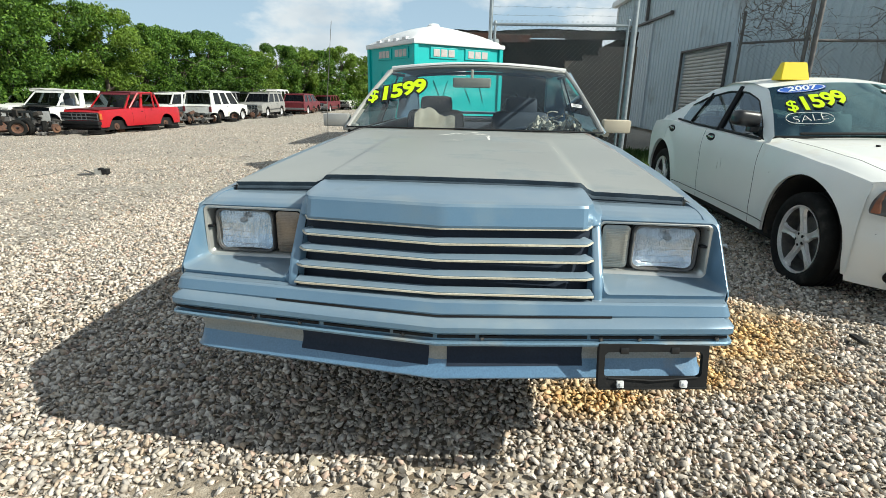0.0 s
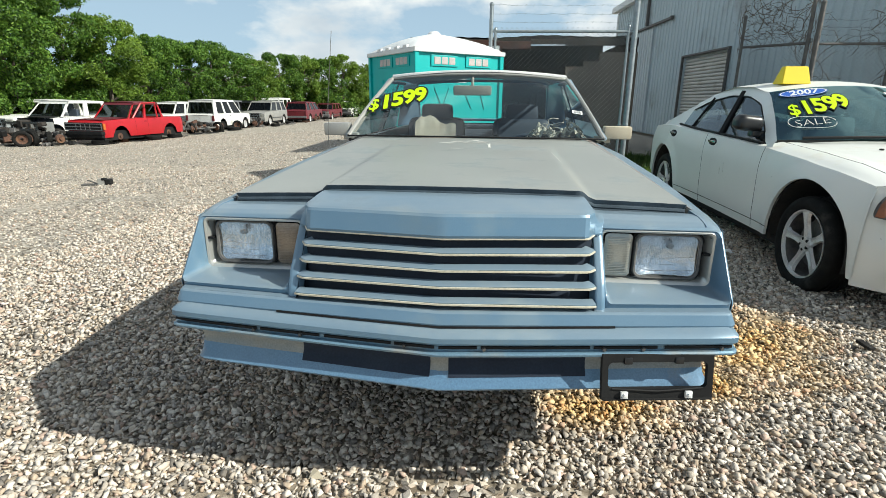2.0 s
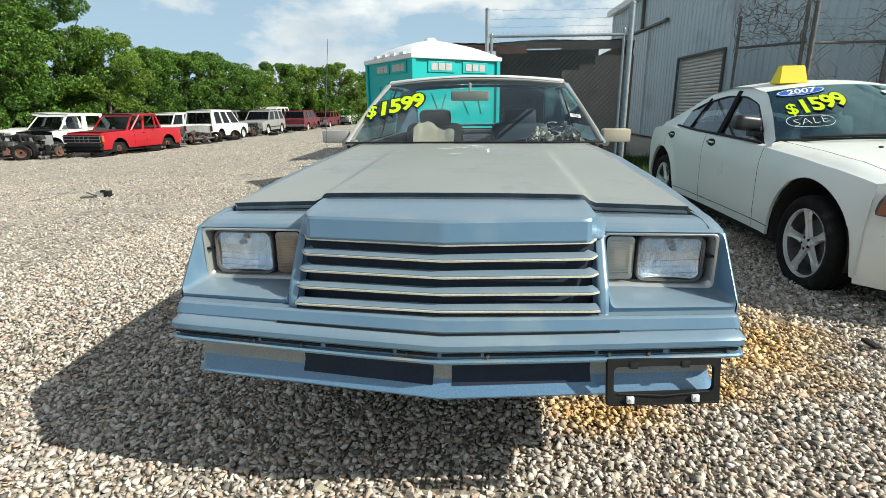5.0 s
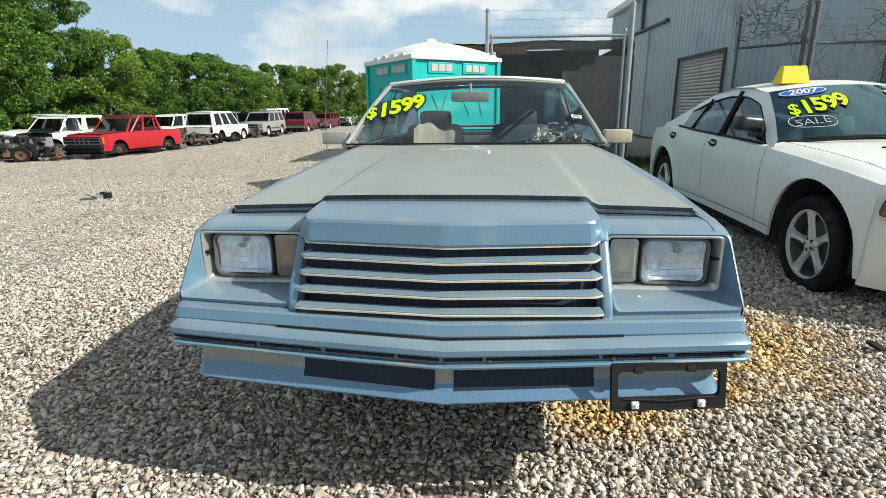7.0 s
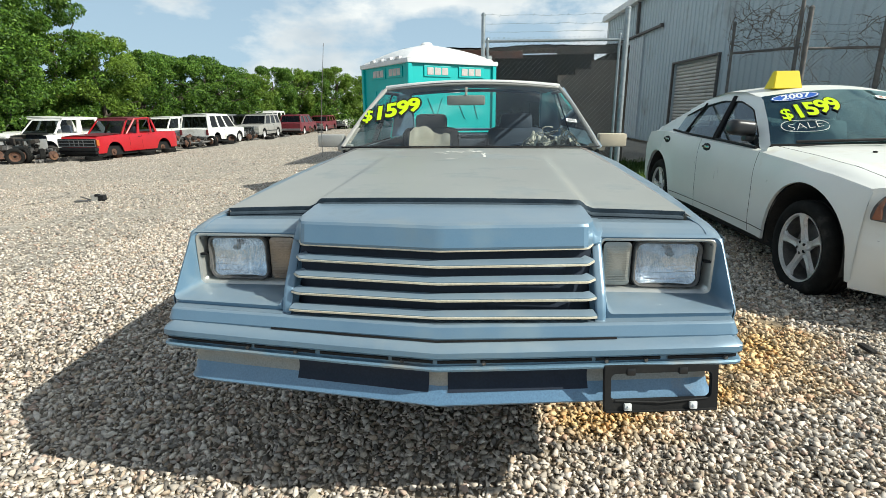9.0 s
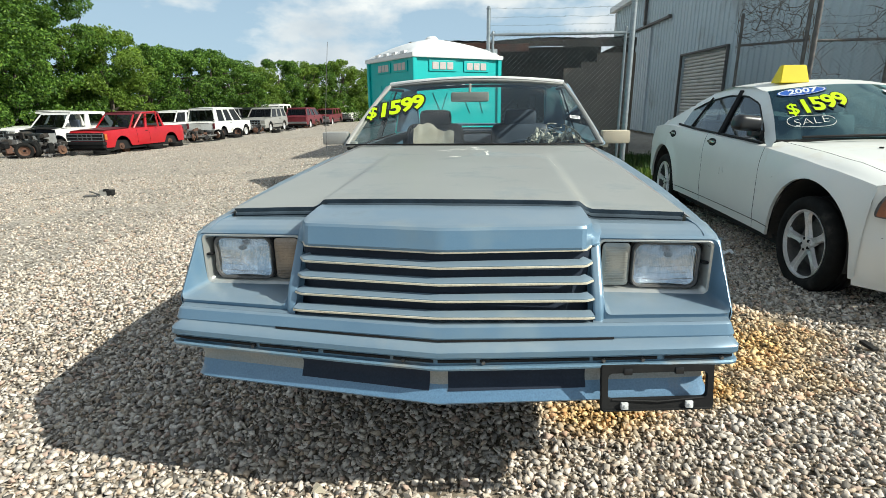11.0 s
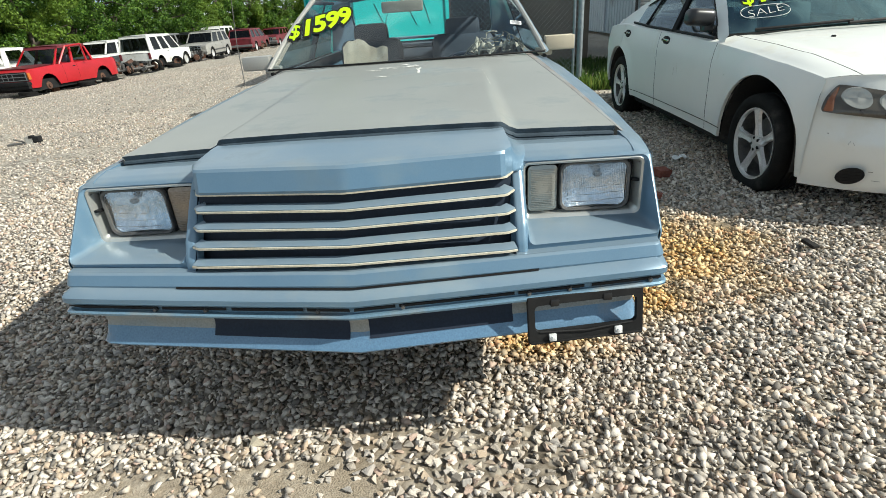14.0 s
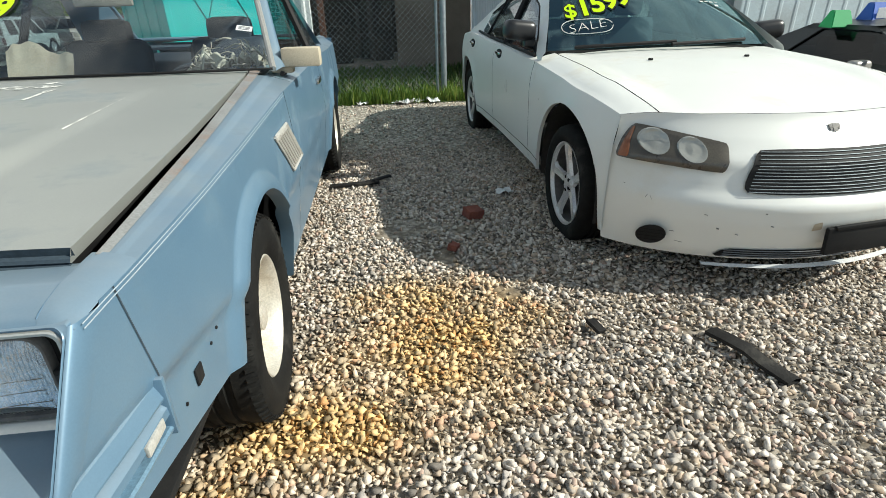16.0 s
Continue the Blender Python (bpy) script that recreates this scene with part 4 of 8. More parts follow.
def hood_edge_z(y):
    return curve_at([(1.93, 0.920), (2.6, 0.956), (3.66, 1.010)], y)


def fender_top_z(y):
    """The fender's inner edge lies a little lower than the hood, most of all in front."""
    return hood_edge_z(y) - curve_at([(1.93, 0.024), (2.6, 0.017), (3.4, 0.004), (3.66, 0.001)], y)


def fender_in(y):
    return hood_half(y) + curve_at([(1.93, 0.026), (2.8, 0.018), (3.4, 0.008)], y)


def crease_z(y):
    return curve_at([(1.7, 0.862), (1.846, 0.874), (2.6, 0.916), (3.35, 0.948), (5.2, 0.965), (6.85, 0.93)], y)


def crease_x(y):
    return curve_at([(1.62, 0.840), (1.75, 0.850), (1.95, 0.866), (2.3, 0.884), (2.6, 0.893), (5.6, 0.90), (6.85, 0.85)], y)


FRONT_AXLE, REAR_AXLE = 2.64, 5.50


def arch_bottom(y, axle, r, cz):
    d = abs(y - axle)
    return cz + math.sqrt(r * r - d * d) if d < r else None


SILL = [(1.6, 0.51), (1.93, 0.485), (2.2, 0.455), (3.0, 0.27), (5.0, 0.27), (6.0, 0.36), (6.85, 0.40)]


def sill_z(y):
    for axle in (FRONT_AXLE, REAR_AXLE):
        z = arch_bottom(y, axle, 0.395, 0.362)
        if z is not None:
            return max(z, curve_at(SILL, y))
    return curve_at(SILL, y)


def side_x(y, z):
    """Half width of the body at a height: a tucked sill, a soft belly and a shoulder."""
    zc = crease_z(y)
    base = crease_x(y)
    if z >= zc:
        return base
    t = (zc - z) / 0.6
    flare = 0.0
    for axle in (FRONT_AXLE, REAR_AXLE):
        d = math.hypot(y - axle, z - 0.36)
        flare += 0.020 * max(0.0, 1 - max(0.0, d - 0.41) / 0.045) ** 0.7 if d > 0.3 else 0
    line = curve_at([(1.66, 0.690), (1.92, 0.668), (2.35, 0.615), (3.4, 0.592), (6.5, 0.585)], y)
    low = -0.016 * max(0.0, min(1.0, (line - z) / 0.022))
    ramp = max(0.15, min(1.0, (y - 1.7) / 0.6))
    return base + 0.026 * ramp * math.sin(min(1, t) * math.pi * 0.75) - 0.07 * max(0, t - 0.75) + flare + low


def side_sheet(y0, y1, step=0.03, rows=16, front_lean=None):
    n = max(2, int((y1 - y0) / step))

    def fn(u, v):
        yn = lerp(y0, y1, u)
        y, zb = yn, sill_z(yn)
        if front_lean:
            y += front_lean(lerp(crease_z(yn), zb, v)) * (1 - u) ** 6
        z = lerp(crease_z(y), zb, v)
        return side_x(y, z), y, z

    def lip(u, v):
        x, y, z = fn(u, 1.0)
        return x - 0.05 * v, y, z - 0.004 * v

    return join(grid(fn, n, rows), grid(lip, n, 2))


def shoulder_sheet(y0, y1, tip=False):
    """From the crease up and in to the hood's edge."""
    n = max(2, int((y1 - y0) / 0.04))
    prof = [(1.0, 1.0), (0.62, 0.80), (0.42, 0.92), (0.30, 1.02), (0.0, 1.0)]

    def fn(u, v):
        y = lerp(y0, y1, u)
        k = v * (len(prof) - 1)
        i = min(int(k), len(prof) - 2)
        f = k - i
        a, b = prof[i], prof[i + 1]
        fx, fz = lerp(a[0], b[0], f), lerp(a[1], b[1], f)
        xi, zi = fender_in(y), fender_top_z(y) - 0.002
        xo, zo = crease_x(y), crease_z(y)
        if v == 0:
            return xo, y, zo
        return lerp(xi, xo, fx), y, zi + (zo - zi) * fx * (1 if fx > 0.5 else 0.55)

    return grid(fn, n, 8)


def lean(z):
    return -0.0 + curve_at([(0.44, 0.0), (0.668, -0.005), (0.70, 0.024), (0.90, 0.198)], z)


for sgn, side in ((1, "right"), (-1, "left")):
    fl = (lambda m: m) if sgn > 0 else mirror
    fender = cp("front_fender", fl(join(side_sheet(1.685, 3.40, 0.014, 24, lean), shoulder_sheet(1.93, 3.66))), "blue")
    def top_strip(u, v):
        y = lerp(1.96, 3.66, u)
        return lerp(fender_in(y), crease_x(y), lerp(0.0, 0.24, v)), y, fender_top_z(y) + 0.003 - 0.006 * v

    def top_flank(u, v):
        x, y, z = top_strip(u, 0)
        return x - 0.001, y, z - 0.045 * v

    cp("fender_top", fl(join(grid(top_strip, 24, 3), grid(top_flank, 24, 1))), "fendertop", fender, "grimy rust-flecked fender top")
    cp("panel_seam", fl(grid(lambda u, v: (side_x(lerp(1.885, 1.925, u), lerp(crease_z(1.89), 0.60, u)) + 0.0015, lerp(1.885, 1.925, u) + 0.004 * v, lerp(crease_z(1.89), 0.60, u)), 14, 1)), "seal", fender)
    vent_at = lambda u, v, o: (side_x(3.03 + 0.25 * u + 0.20 * v, 0.84 - 0.18 * v) + o, 3.03 + 0.25 * u + 0.20 * v, 0.84 - 0.18 * v)
    fv = cp("fender_vent", fl(join(grid(lambda u, v: vent_at(u, v, 0.004), 6, 6), *[tube([vent_at(u, v, 0.005) for v in (0.0, 0.5, 1.0)], 0.006, 6) for u in (0, 1)], *[tube([vent_at(u, v, 0.005) for u in (0.0, 0.5, 1.0)], 0.006, 6) for v in (0, 1)])), "vent", fender, "pale louvred fender vent")
    for q in range(6):
        cp("louvre", fl(tube([vent_at(0.12 + 0.152 * q, v, 0.006) for v in (0.08, 0.5, 0.92)], 0.007, 6)), "vent", fv)
    cp("pinstripe", fl(join(*[grid(lambda u, v, o=o: (side_x(lerp(1.80, 3.39, u), crease_z(lerp(1.80, 3.39, u)) - o - 0.0022 * v) + 0.002, lerp(1.80, 3.39, u), crease_z(lerp(1.80, 3.39, u)) - o - 0.0022 * v), 24, 1) for o in (0.004, 0.012)])), "stripe", fender, "thin pale pinstripe")
    cp("side_marker", fl(placed(box(-0.003, 0.003, -0.018, 0.018, -0.020, 0.020, 0.003), Matrix.Translation((side_x(2.06, 0.565) + 0.002, 2.06, 0.565)))), "black", fender, "empty side marker hole")
    for yy, zz in ((1.99, 0.545), (2.14, 0.585), (2.18, 0.60)):
        cp("clip_hole", fl(placed(lathe([(0, 0.003), (0.004, 0.003), (0.0045, 0)], 8), Matrix.Translation((side_x(yy, zz), yy, zz)))), "black", fender)
    door = cp("door", fl(join(side_sheet(3.407, 4.72), shoulder_sheet(3.665, 4.72))), "blue")
    cp("door_handle", fl(placed(box(-0.005, 0.02, -0.08, 0.08, -0.016, 0.016, 0.006), Matrix.Translation((side_x(4.55, 0.85), 4.55, 0.85)))), "chrome", door)
    cp("quarter_panel", fl(join(side_sheet(4.727, 6.82), shoulder_sheet(4.727, 6.82))), "blue")
    # door mirror: a square housing on a short foot
    mir = cp("door_mirror", fl(join(box(0.855, 1.03, 3.70, 3.79, 1.012, 1.095, 0.012), box(0.80, 0.90, 3.72, 3.78, 0.985, 1.03, 0.01))), "tan" if sgn > 0 else "silver",
             None, "faded tan square door mirror" if sgn > 0 else "grey-blue square door mirror")
    cp("mirror_glass", fl(box(0.865, 1.02, 3.788, 3.794, 1.022, 1.086, 0.002)), "chrome", mir)

# hood with a raised middle that steps down to its sides
def hood_front(x):
    ax = abs(x)
    return curve_at([(0, 1.872), (0.428, 1.884), (0.47, 1.935), (0.80, 1.945)], ax)


def hood_z(x, y):
    ax = abs(x)
    t = max(0.0, min(1.0, (y - 1.87) / 1.76))
    edge = hood_edge_z(max(1.93, y)) if y > 1.93 else 0.916
    crown = 0.018 * (1 - (ax / 0.8) ** 2)
    bulge = smooth_at([(0.422, 1.0), (0.486, 0.0)], ax) * 0.040 * max(0.0, 1 - 1.15 * t) ** 1.3
    return edge + crown + bulge


HOOD_BACK = lambda x: 3.50 + 0.12 * (abs(x) / 0.7) ** 2


def hood_fn(u, v):
    s = 2 * u - 1
    xf = 0.795 * s
    y = lerp(hood_front(xf), HOOD_BACK(0.7 * s), v)
    x = s * hood_half(y)
    return x, y, hood_z(x if abs(s) < 0.999 else x, y)


def hood_rim(u, v):
    x, y, z = hood_fn(u, 0)
    return x, y + 0.004 * v, z - 0.016 * v


def hood_side(u, v):
    x, y, z = hood_fn(1.0, u)
    return x - 0.010 * v, y, z - 0.030 * v


hood = cp("hood", join(grid(hood_fn, 120, 40), both(grid(hood_side, 30, 1))), "hood", None, "hood dulled by thick grey dust", 30)
cp("hood_edge", grid(hood_rim, 120, 2), "seal", hood, "dark rubbed front edge", 60)
def hood_seal(u, v):
    """A two-ribbed weatherstrip that fills the slot before the hood."""
    x, y, z = hood_fn(lerp(0.003, 0.997, u), 0)
    out, drop = ((0.006, 0.014), (-0.004, 0.018), (-0.006, 0.024), (-0.001, 0.027), (-0.009, 0.030), (-0.012, 0.037), (-0.008, 0.048))[round(v * 6)]
    return x, y + out, z - drop


cp("hood_seal", grid(hood_seal, 120, 6), "seal", hood, "dark weathered rubber seal", 30)
for fl in (lambda m: m, mirror):
    cp("gutter", fl(grid(lambda u, v: (fender_in(lerp(1.95, 3.62, u)) + 0.004 - 0.05 * v, lerp(1.95, 3.62, u), fender_top_z(lerp(1.95, 3.62, u)) - 0.040), 20, 1)), "black", hood, "dark grimy gutter")
scr = random.Random(3)
flecks = []
for _ in range(95):
    cx, cy, sx, sy = scr.choice(((-0.06, 3.30, 0.07, 0.03), (0.03, 3.38, 0.05, 0.03), (0.06, 3.30, 0.04, 0.03), (-0.14, 3.24, 0.05, 0.015), (-0.07, 2.98, 0.03, 0.01), (0.11, 3.16, 0.008, 0.10)))
    x, y = cx + scr.gauss(0, sx * 0.5), cy + scr.gauss(0, sy * 0.5)
    a, b = scr.uniform(0.005, 0.024) * (0.25 if sx < 0.01 else 1), scr.uniform(0.003, 0.009) * (5 if sx < 0.01 else 1)
    pts = [(a * math.cos(t) * scr.uniform(0.6, 1.2), b * math.sin(t) * scr.uniform(0.6, 1.2)) for t in np.linspace(0, 2 * math.pi, 8)[:-1]]
    flecks.append(([(x + p, y + q, hood_z(x + p, y + q) + 0.0015) for p, q in pts], [list(range(7))]))
cp("bare_scratch", join(*flecks), "chalk", hood, "pale scraped patches")["kind"] = "stuff"
def worn_edge(u, v):
    x = 0.446 - 0.012 * u + 0.0022 * (1 - u) * (2 * v - 1) * (0.6 + 0.4 * math.sin(31 * u))
    y = lerp(2.62, 3.08, u)
    return x, y, hood_z(x, y) + 0.0010


cp("worn_streak", grid(worn_edge, 60, 2), "chalk", hood, "thin pale scratch along the crease")

# cowl and lower trim of the windscreen
def screen(u, v):
    s = 2 * u - 1
    bow = 1 - s * s
    xb, xt = 0.832, 0.66
    y = lerp(3.60 - 0.10 * bow, 4.30 - 0.07 * bow, v)
    z = lerp(1.018 + 0.008 * bow, 1.405 + 0.035 * bow, v) + 0.02 * math.sin(v * math.pi)
    return s * lerp(xb, xt, v), y, z


cp("cowl", join(grid(lambda u, v: (lerp(-0.80, 0.80, u), lerp(3.49, 3.64, v) + 0.10 * abs(2 * u - 1) ** 2 - 0.0, 1.000 + 0.010 * v), 24, 3)), "black")
windscreen = cp("windscreen", grid(screen, 24, 16), "glass", None, "dusty windscreen with a lime price painted on", 60)
windscreen.visible_shadow = False


def rim_of(fn, w_side, w_top, w_bot, lift):
    """A frame strip just outside a sheet."""
    pieces = []
    for a, b, wd in (((0, 0), (0, 1), w_side), ((1, 0), (1, 1), w_side), ((0, 1), (1, 1), w_top), ((0, 0), (1, 0), w_bot)):
        n = 16
        pts = [fn(lerp(a[0], b[0], i / n), lerp(a[1], b[1], i / n)) for i in range(n + 1)]
        pieces.append(tube([(p[0], p[1], p[2] + lift) for p in pts], wd, 8))
    return join(*pieces)


cp("cowl_seal", tube([(p[0], p[1] - 0.010, p[2] + 0.002) for p in [screen(i / 24, 0.0) for i in range(25)]], 0.005, 8), "black", windscreen, "black rubber strip at the foot of the screen")
cp("screen_trim", rim_of(screen, 0.014, 0.012, 0.004, 0.0), "silver", windscreen, "dull metal screen trim")
cp("roof_edge", tube([(p[0], p[1] + 0.035, p[2] + 0.012) for p in [screen(i / 20, 1.0) for i in range(21)]], 0.020, 10), "chalky", windscreen, "pale chalky roof edge")


def pillar(sgn):
    a = [Vector((sgn * 0.845, 3.60, 1.01)), Vector((sgn * 0.675, 4.30, 1.405))]
    b = [Vector((sgn * 0.865, 3.72, 1.005)), Vector((sgn * 0.70, 4.38, 1.39))]
    return grid(lambda u, v: tuple(a[0].lerp(a[1], u).lerp(b[0].lerp(b[1], u), v) + Vector((sgn * 0.012 * math.sin(v * math.pi), 0, 0.012 * math.sin(v * math.pi)))), 10, 6)


for sgn in (1, -1):
    cp("pillar", pillar(sgn), "blue")


def roof(u, v):
    s = 2 * u - 1
    y = lerp(4.29 - 0.07 * (1 - s * s), 5.45, v)
    x = s * lerp(0.675, 0.66, v)
    z = 1.41 + 0.045 * (1 - s ** 2) + 0.03 * math.sin(min(1, v * 1.1) * math.pi * 0.6) - 0.03 * v * v
    return x, y, z - (0.02 if abs(s) > 0.99 else 0)


cp("roof", grid(roof, 24, 16), "chalky", None, "roof with chalky peeling paint")


def rear_screen(u, v):
    s = 2 * u - 1
    return s * lerp(0.64, 0.70, v), lerp(5.45, 6.05, v), lerp(1.405, 1.045, v) + 0.03 * (1 - s * s) * (1 - v) + 0.012 * math.sin(v * math.pi)


rs = cp("rear_window", grid(rear_screen, 12, 8), "glass")
rs.visible_shadow = False
cp("rear_trim", rim_of(rear_screen, 0.016, 0.014, 0.014, 0), "blue", rs)
for sgn in (1, -1):
    fl = (lambda m: m) if sgn > 0 else mirror
    cp("rear_pillar", fl(grid(lambda u, v: (lerp(lerp(0.64, 0.70, v), lerp(0.70, 0.86, v), u), lerp(lerp(5.42, 6.05, v), lerp(5.02, 5.55, v), u), lerp(1.405, 1.03 if u < 0.5 else 0.99, v)), 6, 8)), "blue")
    w = cp("side_window", fl(grid(lambda u, v: (lerp(0.845, 0.70, v), lerp(lerp(3.72, 5.35, u), lerp(4.38, 5.05, u), v), lerp(0.985, 1.385, v)), 10, 4)), "darkglass")
    w.visible_shadow = False
    cp("window_trim", fl(join(tube([(0.85, 3.70, 0.985), (0.85, 5.4, 0.985)], 0.012), tube([(0.70, 4.36, 1.39), (0.70, 5.08, 1.39)], 0.014), tube([(0.865, 4.72, 0.985), (0.715, 4.78, 1.385)], 0.022))), "black", w)
cp("trunk_lid", grid(lambda u, v: ((2 * u - 1) * lerp(0.72, 0.80, v), lerp(6.03, 6.82, v), 1.03 - 0.05 * v + 0.02 * (1 - (2 * u - 1) ** 2)), 10, 8), "hood")
cp("tail_panel", grid(lambda u, v: ((2 * u - 1) * 0.84, 6.82 + 0.04 * math.sin(v * math.pi), lerp(0.98, 0.42, v)), 10, 6), "blue")
# unseen plate added so the nose casts its shadow further right
cp("splash_pan", box(-0.66, 0.83, 1.76, 2.22, 0.375, 0.40, 0.01), "black", None, "unseen black plate that widens the shadow under the nose")
# the pan's wide front plate is added to deepen the shade below
cp("floor_pan", join(box(-0.78, 0.78, 3.05, 6.7, 0.24, 0.30), box(-0.50, 0.50, 1.95, 3.05, 0.26, 0.34), box(-0.70, 0.70, 1.66, 3.05, 0.43, 0.46), box(-0.62, 0.62, 1.80, 2.0, 0.40, 0.60), box(-0.78, 0.78, 3.45, 3.50, 0.30, 0.98)), "black")
for fl in (lambda m: m, mirror):
    cp("front_wheel_well", fl(join(box(0.55, 0.80, 2.15, 3.02, 0.70, 0.80), box(0.52, 0.56, 2.1, 3.05, 0.25, 0.80))), "black")
    cp("rear_wheel_well", fl(box(0.55, 0.80, 5.02, 5.92, 0.70, 0.80)), "black")

# nose: header panel over the grille, panels over the lamps
V = 0.12
HEADER = [(1.868, 0.942), (1.850, 0.951), (1.80, 0.950), (1.640, 0.937), (1.622, 0.933), (1.615, 0.926), (1.602, 0.874), (1.604, 0.867), (1.614, 0.863)]


def wrapped(t, mid, corner, end):
    """Along a line that runs straight from the middle to a corner and turns back to its end; t from -1 to 1."""
    a = abs(t)
    if a < 0.86:
        k = a / 0.86
        x, y = corner[0] * k, lerp(mid, corner[1], k)
    else:
        k = (a - 0.86) / 0.14
        x, y = lerp(corner[0], end[0], k), lerp(corner[1], end[1], k)
    return math.copysign(x, t) if t else 0.0, y


def header(u, v):
    s = 2 * u - 1
    k = v * (len(HEADER) - 1)
    i = min(int(k), len(HEADER) - 2)
    y, z = (lerp(HEADER[i][q], HEADER[i + 1][q], k - i) for q in (0, 1))
    front = curve_at([(1.61, 1.0), (1.86, 0.0)], y)
    x, yy = wrapped(s, y, (lerp(0.412, 0.419, front), y + lerp(0.016, 0.054, front)), (lerp(0.434, 0.444, front), y + lerp(0.030, 0.102, front)))
    return x, yy, z + 0.006 * (1 - s * s) * (1 - v)


header_panel = cp("header_panel", grid(header, 50, 24), "blue", None, "", 22)
COLUMN = [(0.655, 1.592), (0.70, 1.602), (0.743, 1.624), (0.784, 1.660), (0.827, 1.694), (0.863, 1.727), (0.90, 1.785), (0.94, 1.850)]


def column(u, v):
    """The flat moulded post between the grille's end and the lamp pocket."""
    z = lerp(0.862, 0.655, u)
    y = curve_at(COLUMN, z)
    low = smooth_at([(0.87, 1.0), (0.94, 0.0)], z)
    sec = [(0.420 + 0.012 * low, y + 0.030), (0.428 + 0.014 * low, y + 0.004), (0.434 + 0.014 * low, y), (0.450 + 0.014 * low, y), (0.458 + 0.014 * low, y + 0.005), (0.464 + 0.014 * low, y + 0.022), (0.470 + 0.014 * low, max(y + 0.05, 1.80))]
    k = v * (len(sec) - 1)
    a = min(int(k), len(sec) - 2)
    return lerp(sec[a][0], sec[a + 1][0], k - a), lerp(sec[a][1], sec[a + 1][1], k - a), z - 0.04 * (1 - low) * max(0.0, v - 0.35)


for sgn in (1, -1):
    cp("nose_rib", grid(column, 24, 18) if sgn > 0 else mirror(grid(column, 24, 18)), "blue", header_panel, "", 50)


def header_flank(u, v):
    """A soft fillet from the raised header's turned end down to the brow over the lamp, and on into the post below."""
    a = Vector(header(1.0, u))
    y = lerp(1.957, 1.800, min(1.0, u / 0.62))
    z = curve_at(LAMP_TOP, y) + 0.0008
    k = max(0.0, (u - 0.5) / 0.5)
    c = Vector((lerp(0.503, 0.484, u), y, lerp(z, 0.862, k * k)))
    side, front = Vector((lerp(a.x, c.x, 0.2), lerp(a.y, c.y, 0.5), c.z + 0.003)), Vector((0.486, a.y + 0.004, lerp(a.z, c.z, 0.5)))
    b = side.lerp(front, k)
    return tuple(a * (1 - v) ** 2 + b * 2 * v * (1 - v) + c * v * v)


LAMP_TOP = [(1.785, 0.8705), (1.7865, 0.876), (1.796, 0.883), (1.82, 0.892), (1.87, 0.900), (1.93, 0.898), (1.955, 0.892)]


def lamp_header(u, v):
    y = lerp(1.955, 1.785, v)
    return lerp(0.465, 0.8003, u), y + 0.006 * u * v, curve_at(LAMP_TOP, y) - 0.004 * u


def front_y(x, z):
    """The leaning front of the nose beside and under the lamps."""
    k = (x - 0.468) / 0.37
    base = 1.606 + 0.037 * k
    return base + lerp(1.017, 0.826, k) * (z - 0.69) if z > 0.69 else base + 0.25 * (0.69 - z)


def nose_loop(x0, x1, z0, z1, r, back=0.0, flat=None):
    return [(x, front_y(x, z) + back if flat is None else flat, z) for x, _, z in rrect(x0, x1, z0, z1, r, 0.0, 6)]


def blade_edge(u, v):
    """The soft upright edge from the nose's front round to the fender's side."""
    z = lerp(0.868, 0.640, u)
    fy, yc = front_y(0.841, z), 1.687 + lean(z)
    a, b, c = Vector((0.841, fy + 0.001, z)), Vector((0.853, fy + 0.002, z)), Vector((side_x(yc, z) + 0.001, yc, z))
    return tuple(a * (1 - v) ** 2 + b * 2 * v * (1 - v) + c * v * v)


def fender_tip(u, v):
    """From the fender's top forward and down to the brow over the lamp, rolled over at its outer edge."""
    y = lerp(1.7855, 1.97, v)
    xi, xo = 0.800, curve_at([(1.79, 0.849), (1.86, 0.859), (1.97, 0.868)], y)
    w = smooth_at([(1.83, 0.0), (1.96, 1.0)], y)
    zb = lerp(curve_at(LAMP_TOP, y) - 0.0055, fender_top_z(1.96), w)
    zc = curve_at([(1.79, 0.862), (1.85, 0.872), (1.97, 0.882)], y)
    return lerp(xi, xo, u), y + 0.006 * (1 - v), lerp(zb + 0.002, zc, u ** 2.2)


